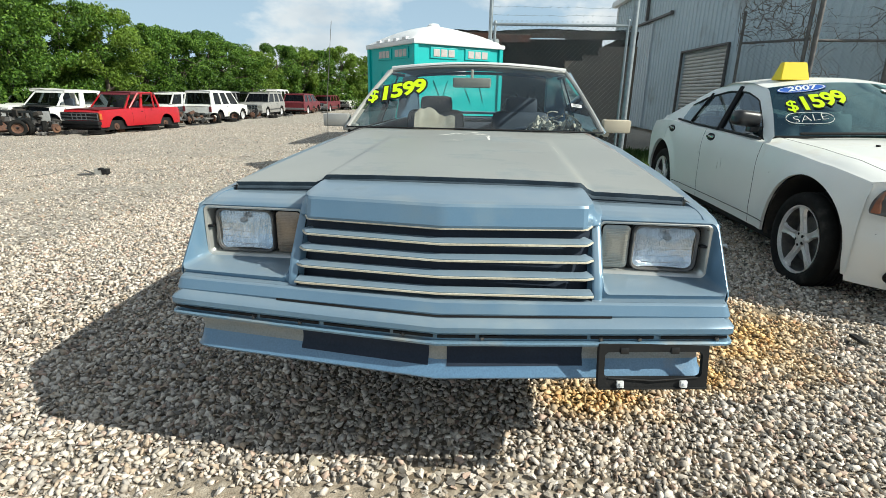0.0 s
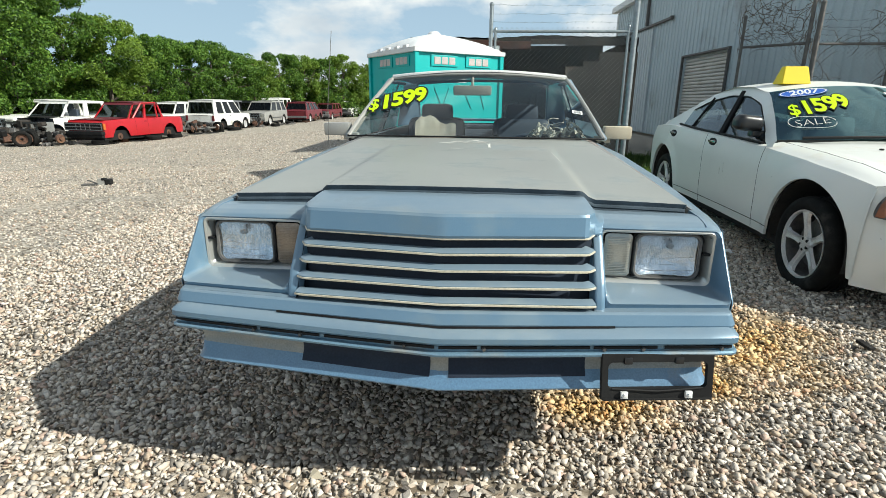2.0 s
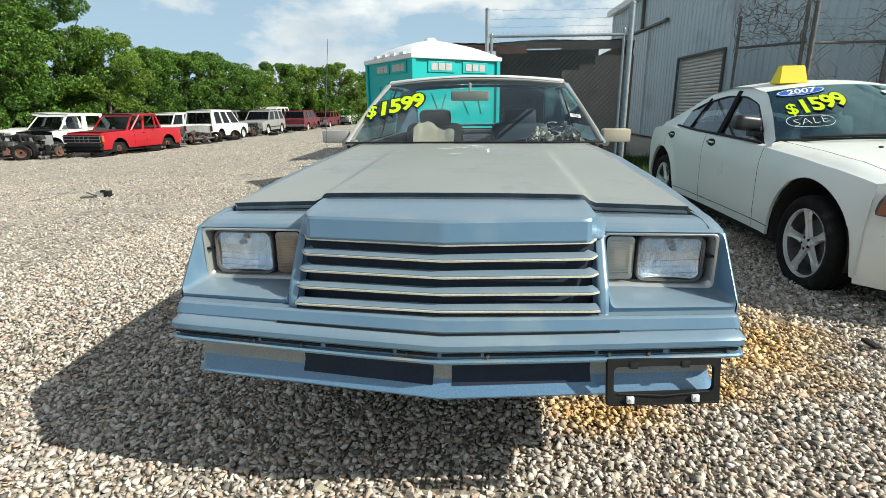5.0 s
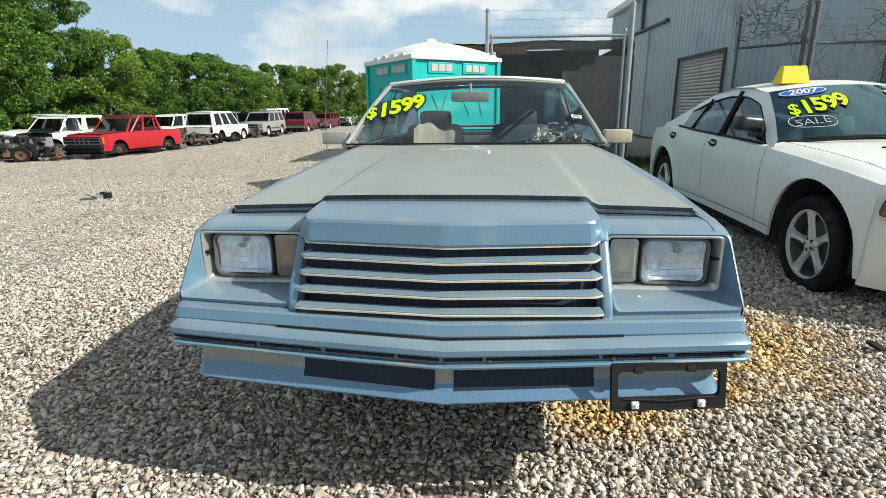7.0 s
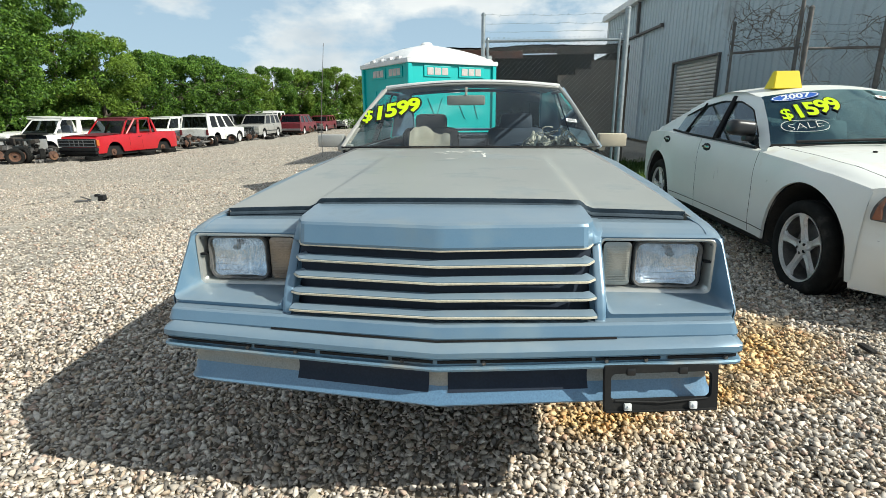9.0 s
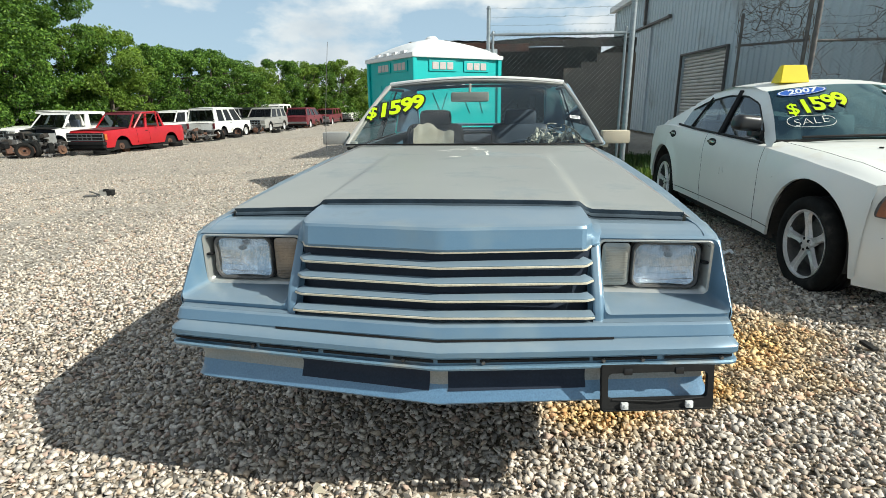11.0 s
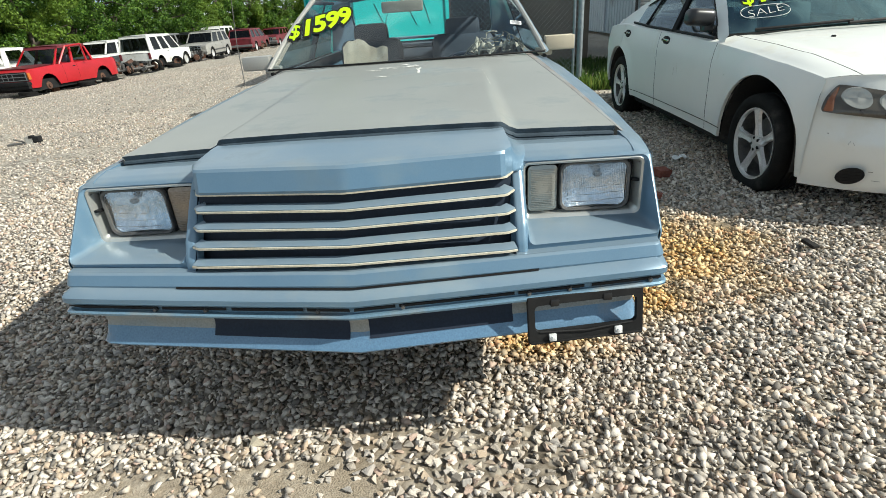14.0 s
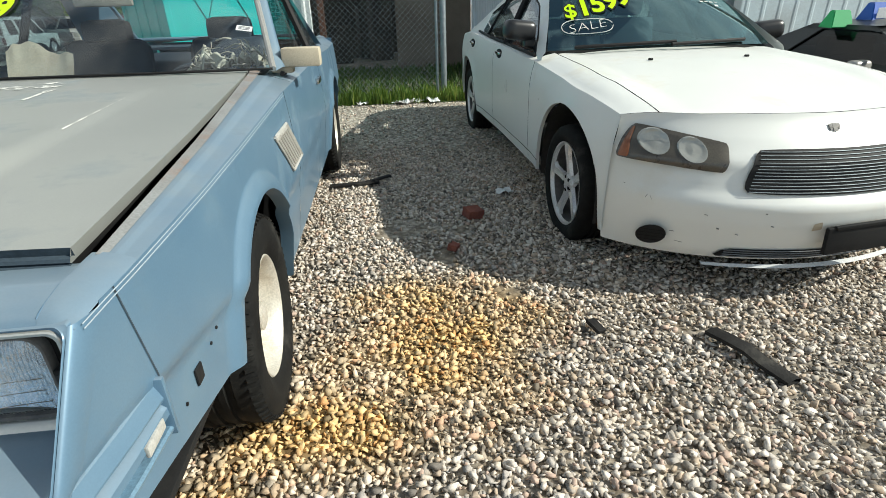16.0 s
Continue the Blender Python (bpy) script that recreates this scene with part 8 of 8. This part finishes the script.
# ---- dark car beyond the white sedan ----
sports = scrap_vehicle("sports_car", "low dark grey-green sports car beside the white sedan", pose(5.82, 3.05, ground_z(5.6, 5) - 0.02, 0, 0, 1.0), "darkcar", L=4.4, Wd=1.72, H=1.155, hood=1.35, hood_z=0.84, cab=(1.4, 2.0, 2.62, 3.3), belt=0.88, r=0.30, clear=0.14, posts=((0.0, 0.02), (0.86, 0.14)), seat_top=0.16)
part("door_mirror", placed(box(-0.09, 0.09, -0.05, 0.05, -0.055, 0.055, 0.04, 4), Matrix.Translation((-0.88, 1.85, 0.85)) @ pose(0, 0, 0, 0, 0, 10)), "silver", sports, "pale grey door mirror", 60)
hat_sign(pose(2.865, 5.45, 1.418, 0, 0, -2), "yellow", "bright yellow car-top sign on the white sedan's roof", 0.25, 0.16, 0.2)
hat_sign(pose(5.06, 5.30, 1.015, 0, 0, -2), "green", "green car-top sign on the dark sports car", 0.19, 0.13, 0.16)
b_sign = hat_sign(pose(5.46, 5.32, 1.035, 0, 0, -2), "bluesign", "blue car-top sign with a white paper patch", 0.26, 0.16, 0.2)
b_patch = part("paper_patch", box(-0.09, 0.02, 0.012, 0.016, 0.04, 0.12), "whiteplastic", b_sign, "white paper patch")

# ---- trees ----
def leaf_cloud(centres, radii, per, size, seed, squash=0.8):
    """Leaf quads scattered over the skins of clumps, turned at random."""
    rg = np.random.RandomState(seed)
    n = len(centres) * per
    c = np.repeat(np.array(centres), per, 0)
    r = np.repeat(np.array(radii), per)[:, None]
    d = rg.normal(size=(n, 3))
    d /= np.linalg.norm(d, axis=1)[:, None]
    d[:, 2] *= squash
    p = c + d * r * (0.55 + 0.55 * rg.rand(n, 1) ** 0.6)
    nrm = d + 0.9 * rg.normal(size=(n, 3))
    nrm /= np.linalg.norm(nrm, axis=1)[:, None]
    a = np.cross(nrm, rg.normal(size=(n, 3)))
    a /= np.linalg.norm(a, axis=1)[:, None]
    b = np.cross(nrm, a)
    s = size * (0.6 + 0.8 * rg.rand(n, 1))
    q = np.stack([p - a * s, p - b * s * 0.45, p + a * s, p + b * s * 0.45], 1).reshape(-1, 3)
    return q, np.arange(4 * n).reshape(-1, 4)


def quads(name, verts, faces, material, parent=None):
    me = bpy.data.meshes.new(name)
    me.vertices.add(len(verts))
    me.vertices.foreach_set("co", np.asarray(verts, np.float32).ravel())
    k = faces.shape[1]
    me.loops.add(faces.size)
    me.loops.foreach_set("vertex_index", faces.astype(np.int32).ravel())
    me.polygons.add(len(faces))
    me.polygons.foreach_set("loop_start", np.arange(0, faces.size, k, dtype=np.int32))
    me.update(calc_edges=True)
    me.materials.append(M[material])
    ob = new(name, me)
    if parent:
        ob.parent = parent
    return ob


def tree(x, y, top, width, seed, pale=False, label="broad dense green tree behind the scrap row"):
    rr = random.Random(seed)
    e = thing("tree", pose(x, y, ground_z(x, y)), label, "tree", "tree line")
    h = top
    tk = [Vector((0, 0, -0.2))]
    for i in range(1, 7):
        tk.append(Vector((0.1 * rr.uniform(-1, 1) * i * 0.5, 0.1 * rr.uniform(-1, 1) * i * 0.5, h * 0.13 * i)))
    limbs = [tube(tk, 0.17, 8, 0.3)]
    centres, radii = [], []
    for i in range(9):
        a = rr.uniform(0, 2 * math.pi)
        base = tk[rr.randint(2, 5)]
        end = Vector((math.cos(a) * width * rr.uniform(0.45, 0.85), math.sin(a) * width * rr.uniform(0.45, 0.85), h * rr.uniform(0.40, 0.85)))
        mid = base.lerp(end, 0.5) + Vector((0, 0, 0.25))
        limbs.append(tube([base, mid, end], 0.07, 6, 0.25))
    for i in range(92):
        a = rr.uniform(0, 2 * math.pi)
        zz = rr.uniform(0.10, 1.0)
        wid = width * (0.62 + 0.55 * math.sin(math.pi * min(1, zz * 0.9 + 0.05))) * rr.uniform(0.35, 1.0) * (1.0 if zz < 0.75 else 1.35 - zz * 0.55)
        r = rr.uniform(0.24, 0.56) * (0.8 + 0.1 * width)
        z = min(zz * h, h - r * 0.75)
        centres.append((math.cos(a) * wid, math.sin(a) * wid, max(0.5, z)))
        radii.append(r)
    centres.append((0, 0, h - 0.55))
    radii.append(0.7)
    part("trunk", join(*limbs), "bark", e, "", 60)
    q, f = leaf_cloud(centres, radii, 280, 0.082, seed)
    quads("crown", q, f, "leaf2" if pale else "leaf", e)
    return e


TREES = ((-1.06, 31, 7.0, 3.2, 0), (-0.95, 32, 6.9, 2.8, 0), (-0.87, 33, 6.0, 2.4, 0), (-0.78, 33, 4.75, 2.2, 1), (-0.70, 36, 4.35, 2.3, 0), (-0.63, 36.5, 4.25, 2.1, 0), (-0.565, 39, 4.45, 2.1, 0), (-0.52, 41, 4.1, 2.0, 0),
         (-0.475, 45, 3.9, 2.1, 1), (-0.42, 47, 4.5, 2.0, 0), (-0.38, 50, 4.6, 2.1, 1), (-0.345, 52, 4.5, 2.2, 0), (-0.30, 54, 5.0, 2.4, 1), (-0.255, 56, 4.4, 2.3, 1), (-1.2, 30, 6.0, 3.0, 0), (-1.12, 28.5, 5.2, 2.8, 0), (-1.0, 30, 5.4, 2.6, 0))
for i, (ratio, dist, top, width, pale) in enumerate(TREES):
    k = math.hypot(ratio, 1)
    dist *= 1.15
    tree(0.15 + dist * ratio / k, 0.2 + dist / k, top * 1.34, width * 1.15, 20 + i, bool(pale), "paler airy green tree in the line" if pale else "broad dense green tree behind the scrap row")


def undergrowth():
    rr = random.Random(5)
    cs, rs = [], []
    for i in range(270):
        t = rr.random()
        ratio = lerp(-1.25, -0.22, t)
        dist = lerp(36, 63, t) + rr.uniform(-1.5, 3.5)
        k = math.hypot(ratio, 1)
        cs.append((dist * ratio / k, dist / k, rr.uniform(-0.3, 2.7)))
        rs.append(rr.uniform(0.6, 1.4))
    q, f = leaf_cloud(cs, rs, 200, 0.13, 77)
    ob = quads("undergrowth", q, f, "leaf")
    tagged(ob, "dark dense bushes under the tree line", "bushes", "", "stuff")


undergrowth()


# ---- weeds and grass by the fence ----
def blades(n, xr, yr, h, seed, wid=0.006):
    rg = np.random.RandomState(seed)
    x, y = rg.uniform(*xr, n), rg.uniform(*yr, n)
    a = rg.uniform(0, 2 * np.pi, n)
    hh = h * (0.35 + 0.65 * rg.rand(n)) * (0.6 + 0.4 * np.sin(x * 9) ** 2)
    lean = 0.5 * hh[:, None] * np.stack([np.cos(a), np.sin(a)], 1) * rg.uniform(0.1, 0.9, (n, 1))
    w = wid * (0.6 + rg.rand(n))
    px, py = np.cos(a + 1.57) * w, np.sin(a + 1.57) * w
    z = np.zeros(n)
    q = np.stack([np.stack([x - px, y - py, z], 1), np.stack([x + px, y + py, z], 1),
                  np.stack([x + lean[:, 0] + px * 0.3, y + lean[:, 1] + py * 0.3, hh], 1), np.stack([x + lean[:, 0] - px * 0.3, y + lean[:, 1] - py * 0.3, hh], 1)], 1).reshape(-1, 3)
    return q, np.arange(4 * n).reshape(-1, 4)


def soil_edge(u, v):
    x = lerp(-2.6, 6.4, u)
    y0 = 9.0 + 0.10 * noise.noise(Vector((x * 1.7, 3.0, 0))) + 0.05 * noise.noise(Vector((x * 6.0, 1.0, 0)))
    y = lerp(y0, 13.2, v)
    return x, y, ground_z(x, y) + 0.012


# dark soil sheet, added also to darken the shaded strip under the grass
tagged(part("soil", grid(soil_edge, 90, 12), "soil", None, "", 180), "dark soil under the grass behind the fence", "soil", "", "structure")
q, f = blades(5200, (0.2, 3.4), (8.6, 9.15), 0.24, 3, 0.009)
tagged(quads("weeds", q, f, "grass"), "sunlit green weeds along the foot of the fence", "weeds", "", "stuff")
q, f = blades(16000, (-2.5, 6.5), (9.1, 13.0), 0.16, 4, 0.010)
tagged(quads("grass", q, f, "shadegrass"), "rough grass behind the fence, coloured darker for shade", "grass", "", "stuff")
rr = random.Random(8)
for x, y, s in ((1.0, 8.62, 0.10), (1.55, 8.60, 0.14), (1.75, 8.66, 0.12), (1.98, 8.6, 0.11), (1.62, 8.55, 0.08)):
    ob = part("litter", crumple(0, 0, 0, s, s * 0.5, 0.06, int(x * 100), 8), "whiteplastic", None, "", 60)
    ob.matrix_world = pose(x, y, 0.0, 0, 0, rr.uniform(0, 180))
    tagged(ob, "crumpled white litter among the weeds by the fence", "litter", "litter")

# ---- loose things on the gravel ----
jb = thing("broken_block", pose(-6.74, 8.36, ground_z(-6.74, 8.36), 0, 0, 12), "small broken concrete block with a bent bracket on the gravel", "block")
part("block", box(0.03, 0.15, -0.06, 0.06, 0.0, 0.12, 0.012), "concrete", jb)
part("clamp", join(box(0.15, 0.24, -0.07, 0.05, 0.0, 0.11, 0.008), box(0.10, 0.16, -0.07, 0.02, 0.09, 0.13, 0.008), tube([(0.2, -0.05, 0.05), (0.27, -0.09, 0.03)], 0.018)), "black", jb)
part("bracket", join(box(-0.25, 0.02, -0.06, 0.05, 0.0, 0.025, 0.006), placed(box(-0.10, 0.10, -0.012, 0.012, -0.01, 0.01, 0.003), pose(-0.06, 0, 0.05, 0, 25, 10))), "oldsteel", jb)
WIRE = [(0.0, -7.76, 8.04), (0.3, -7.62, 8.32), (0.65, -7.80, 8.74), (1.0, -7.83, 9.07)]
ob = part("wire", tube([(smooth_at([(t, x) for t, x, _ in WIRE], q), smooth_at([(t, y) for t, _, y in WIRE], q), ground_z(smooth_at([(t, x) for t, x, _ in WIRE], q), 8.4) + 0.022 + 0.008 * math.sin(9 * q)) for q in np.linspace(0, 1, 18)], 0.005, 5), "oldsteel")
tagged(ob, "thin dark wire lying loose on the gravel", "wire")


def half_brick(x, y, ang, s=1.0):
    bm = bmesh.new()
    bmesh.ops.create_cube(bm, size=1.0)
    bmesh.ops.scale(bm, vec=(0.13 * s, 0.10 * s, 0.065 * s), verts=bm.verts)
    bmesh.ops.subdivide_edges(bm, edges=bm.edges[:], cuts=3, use_grid_fill=True)
    for v in bm.verts:
        v.co += 0.008 * Vector((noise.noise(v.co * 40), noise.noise(v.co * 40 + Vector((5, 0, 0))), noise.noise(v.co * 40 + Vector((0, 5, 0)))))
    ob = part("brick", bm, "brick", None, "", 40)
    ob.matrix_world = pose(x, y, 0.045 * s, 8, 6, ang)
    return tagged(ob, "broken red half brick on the gravel", "brick")


half_brick(1.825, 4.20, 25, 0.85)
half_brick(1.637, 3.74, 60, 0.5)


def rubber_strip():
    path = [(2.572, 2.765), (2.590, 2.685), (2.628, 2.620), (2.656, 2.555), (2.690, 2.440)]
    vs, fs = sweep([(x, y, 0.02 + 0.015 * math.sin(i * 1.3)) for i, (x, y) in enumerate(path)], [(-0.034, 0.0), (-0.030, 0.016), (0.0, 0.022), (0.032, 0.014), (0.034, 0.0), (-0.034, 0.0)])
    ob = part("rubber_strip", (vs, fs), "strap", None, "", 50)
    tagged(ob, "torn black rubber trim strip lying on the gravel", "strip")


rubber_strip()
ob = part("rubber_scrap", placed(box(-0.022, 0.022, -0.04, 0.04, -0.008, 0.010, 0.005), pose(2.12, 2.86, 0.03, 10, 5, 20)), "strap", None, "", 50)
tagged(ob, "small black rubber scrap on the gravel", "scrap")
ob = part("dark_scrap", placed(join(box(-0.28, 0.10, -0.03, 0.03, 0, 0.02, 0.006), placed(box(-0.12, 0.12, -0.02, 0.02, 0, 0.015, 0.005), pose(0.1, 0.05, 0.01, 0, 0, 30))), pose(1.12, 5.0, 0.01, 0, 0, 8)), "strap", None, "", 50)
tagged(ob, "dark strip of trim under the coupe's side", "strip")
ob = part("paper_scrap", crumple(0, 0, 0, 0.06, 0.04, 0.03, 9, 8), "whiteplastic", None, "", 60)
ob.matrix_world = pose(2.12, 4.62, 0.005)
tagged(ob, "white scrap of paper on the shaded gravel", "paper")


# wheels, hubs and axle pieces strewn before the scrap row
def loose_tyre(x, y, tilt, ang, r=0.32):
    ob = part("loose_tyre", tyre_mesh(r, r * 0.6, 0.2, 24, False), "tyre", None, "", 40)
    r = 0.30
    ob.matrix_world = pose(x, y, ground_z(x, y) + (r if abs(tilt) < 30 else 0.10), 0, tilt, ang)
    return tagged(ob, "old black tyre before the scrap row", "tyre", "loose tyres")


for a in ((-18.6, 19.4, 0, 80), (-16.6, 20.6, 90, 0), (-16.2, 29.4, 90, 0), (-15.6, 36.0, 90, 20)):
    loose_tyre(*a)
rr = random.Random(21)
for i in range(34):
    y = rr.uniform(19, 46)
    x = -17.4 + 0.07 * (y - 19) + rr.uniform(-1.6, 0.6) * (1.6 if y < 21 else 1)
    m = join(*[placed(box(-0.5, 0.5, -0.5, 0.5, -0.5, 0.5, 0.08, 1), pose(rr.uniform(-0.15, 0.15), rr.uniform(-0.15, 0.15), rr.uniform(0.03, 0.1), rr.uniform(-20, 20), rr.uniform(-20, 20), rr.uniform(0, 180)) @ Matrix.Diagonal((rr.uniform(0.08, 0.4), rr.uniform(0.05, 0.15), rr.uniform(0.05, 0.14), 1))) for _ in range(3)], tube([(-0.3, 0.05, 0.08), (0.1, 0, 0.12), (0.35, -0.1, 0.06)], 0.03, 6))
    ob = part("scrap_part", m, rr.choice(("rust", "oldsteel", "black", "oldsteel")))
    ob.matrix_world = pose(x, y, ground_z(x, y), 0, 0, rr.uniform(0, 360))
    tagged(ob, "rusty car part strewn before the scrap row", "car part", "scrap parts")

# ---- gravel stones ----
def stone_shape(sub, seed):
    """A crushed stone: the hull of a few points on a blunt block."""
    rs = random.Random(seed * 7 + sub)
    bm = bmesh.new()
    for k in range(8 + 2 * sub):
        d = Vector((rs.gauss(0, 1), rs.gauss(0, 1), rs.gauss(0, 1))).normalized()
        m = max(abs(d.x), abs(d.y), abs(d.z))
        bm.verts.new(d * lerp(1.0, 0.92 / m, 0.6) * rs.uniform(0.85, 1.12))
    hull = bmesh.ops.convex_hull(bm, input=bm.verts)
    bmesh.ops.delete(bm, geom=[g for g in hull["geom_interior"] if isinstance(g, bmesh.types.BMVert)], context="VERTS")
    bm.verts.index_update()
    vs = np.array([v.co[:] for v in bm.verts])
    fs = np.array([[v.index for v in f.verts] for f in bm.faces])
    bm.free()
    return vs, fs


def bare(x, y):
    """Where the sand lies open between the stones: 1 bare, 0 covered."""
    if ((x + 0.25) / 0.26) ** 2 + ((y - 1.42) / 0.13) ** 2 < 1 or ((x + 0.75) / 0.16) ** 2 + ((y - 1.42) / 0.10) ** 2 < 1:
        return 1.0
    return noise.noise(Vector((x * 0.8 + 3.3, y * 0.8 + 1.1, 2.0))) + 0.4 * noise.noise(Vector((x * 2.6, y * 2.6, 7.0)))


def strew(x0, x1, y0, y1, pitch, smin, smax, seed, skip=None, thin=0.62, fade=0.0):
    rg = np.random.RandomState(seed)
    xs, ys = np.meshgrid(np.arange(x0, x1, pitch), np.arange(y0, y1, pitch))
    p = np.stack([xs.ravel(), ys.ravel()], 1) + rg.uniform(-0.55, 0.55, (xs.size, 2)) * pitch
    keep = np.ones(len(p), bool)
    for i, (x, y) in enumerate(p):
        if skip and skip(x, y):
            keep[i] = False
        elif bare(x, y) > thin and rg.rand() < 0.8:
            keep[i] = False
        elif fade:
            edge = min(x - x0, x1 - x, y - y0, y1 - y) / fade + 0.5 * noise.noise(Vector((x * 1.7, y * 1.7, 5.0)))
            keep[i] = edge > 1 or rg.rand() < 0.25 + 0.75 * edge
    p = p[keep]
    n = len(p)
    s = smin + (smax - smin) * rg.rand(n) ** 2.2
    z = np.array([ground_z(x, y) for x, y in p]) + s * 0.34 + rg.uniform(-0.003, 0.007, n)
    return np.column_stack([p, z]), s


def turns(n, rg):
    q = rg.normal(size=(n, 4)) * np.array([1.0, 0.25, 0.25, 1.0])
    q /= np.linalg.norm(q, axis=1)[:, None]
    w, x, y, z = q.T
    return np.stack([np.stack([1 - 2 * (y * y + z * z), 2 * (x * y - z * w), 2 * (x * z + y * w)], 1), np.stack([2 * (x * y + z * w), 1 - 2 * (x * x + z * z), 2 * (y * z - x * w)], 1), np.stack([2 * (x * z - y * w), 2 * (y * z + x * w), 1 - 2 * (x * x + y * y)], 1)], 1)


def stone_field(name, pts, sizes, sub, seed, label, shapes=7, smooth=False):
    rg = np.random.RandomState(seed)
    allv, allf, k = [], [], 0
    which = rg.randint(0, shapes, len(pts))
    R = turns(len(pts), rg)
    st = np.stack([rg.uniform(0.85, 1.35, len(pts)), rg.uniform(0.75, 1.1, len(pts)), rg.uniform(0.42, 0.70, len(pts))], 1)
    for j in range(shapes):
        vs, fs = stone_shape(sub, j + seed)
        ix = np.where(which == j)[0]
        v = np.einsum("nij,nkj->nki", R[ix], vs[None] * st[ix][:, None]) * sizes[ix][:, None, None] + pts[ix][:, None]
        f = fs[None] + (k + np.arange(len(ix)) * len(vs))[:, None, None]
        allv.append(v.reshape(-1, 3))
        allf.append(f.reshape(-1, 3))
        k += v.shape[0] * v.shape[1]
    ob = quads(name, np.concatenate(allv), np.concatenate(allf), "stone")
    if smooth:
        ob.data.polygons.foreach_set("use_smooth", np.ones(len(ob.data.polygons), bool))
    return tagged(ob, label, "gravel", "", "stuff")


CLOSE = lambda x, y: -0.20 < x < 0.60 and 1.40 < y < 1.66
NEAR = lambda x, y: -1.7 < x < 2.7 and 1.1 < y < 2.75
MID = lambda x, y: -3.2 < x < 4.2 and 0.9 < y < 5.5
pts, sz = strew(-1.7, 2.7, 1.1, 2.75, 0.0172, 0.0080, 0.0210, 1, CLOSE)
stone_field("near_gravel", pts, sz, 1, 3, "crushed grey and tan stones before the coupe", 12)
pts, sz = strew(-3.9, 4.9, 0.2, 6.2, 0.0200, 0.0085, 0.0215, 2, NEAR, fade=0.9)
stone_field("gravel", pts, sz, 0, 4, "crushed grey and tan stones between the cars", 12)
pts, sz = strew(-14, 4.6, 1.2, 11.0, 0.056, 0.010, 0.024, 5, MID, 0.30)
p2, s2 = strew(-14, 8.0, -5.0, 1.2, 0.11, 0.013, 0.030, 25, MID, 0.30)
p3, s3 = strew(4.4, 8.0, 1.2, 9.0, 0.08, 0.012, 0.028, 26, None, 0.30)
pts, sz = np.concatenate([pts, p2, p3]), np.concatenate([sz, s2, s3])
stone_field("far_gravel", pts, sz, 0, 6, "pale gravel over the open lot")

pts, sz = strew(-22, 1, 8.0, 26.0, 0.14, 0.014, 0.030, 15, lambda x, y: (x > -14 and y < 11.0) or x < -1.08 * y - 1 or x > -0.20 * y - 1.0, 0.9)
stone_field("open_lot_gravel", pts, sz, 0, 16, "sparse pale stones far over the open lot")

# the stones under the camera's start, one by one
pieces = []
for j in range(8):
    vs, fs = stone_shape(1, 40 + j)
    me = bpy.data.meshes.new("stone")
    me.from_pydata([tuple(v) for v in vs], [], [list(f) for f in fs])
    me.materials.append(M["stone"])
    pieces.append(me)
pts, sz = strew(-0.20, 0.60, 1.40, 1.66, 0.0262, 0.0105, 0.0210, 9, None, 0.5)
rg = np.random.RandomState(12)
for (x, y, z), s in zip(pts[:300], sz):
    ob = new("stone", pieces[rg.randint(8)])
    ob.parent = ground
    ob.matrix_world = pose(x, y, z, rg.uniform(-18, 18), rg.uniform(-18, 18), rg.uniform(0, 360)) @ Matrix.Diagonal((s * rg.uniform(0.9, 1.35), s, s * rg.uniform(0.42, 0.70), 1))
buff = pieces[2].copy()
buff.materials.clear()
buff.materials.append(M["tan"])
big = new("stone", buff)
big.parent = ground
big.matrix_world = pose(-0.425, 1.61, 0.010, 10, 0, 30) @ Matrix.Diagonal((0.026, 0.022, 0.016, 1))
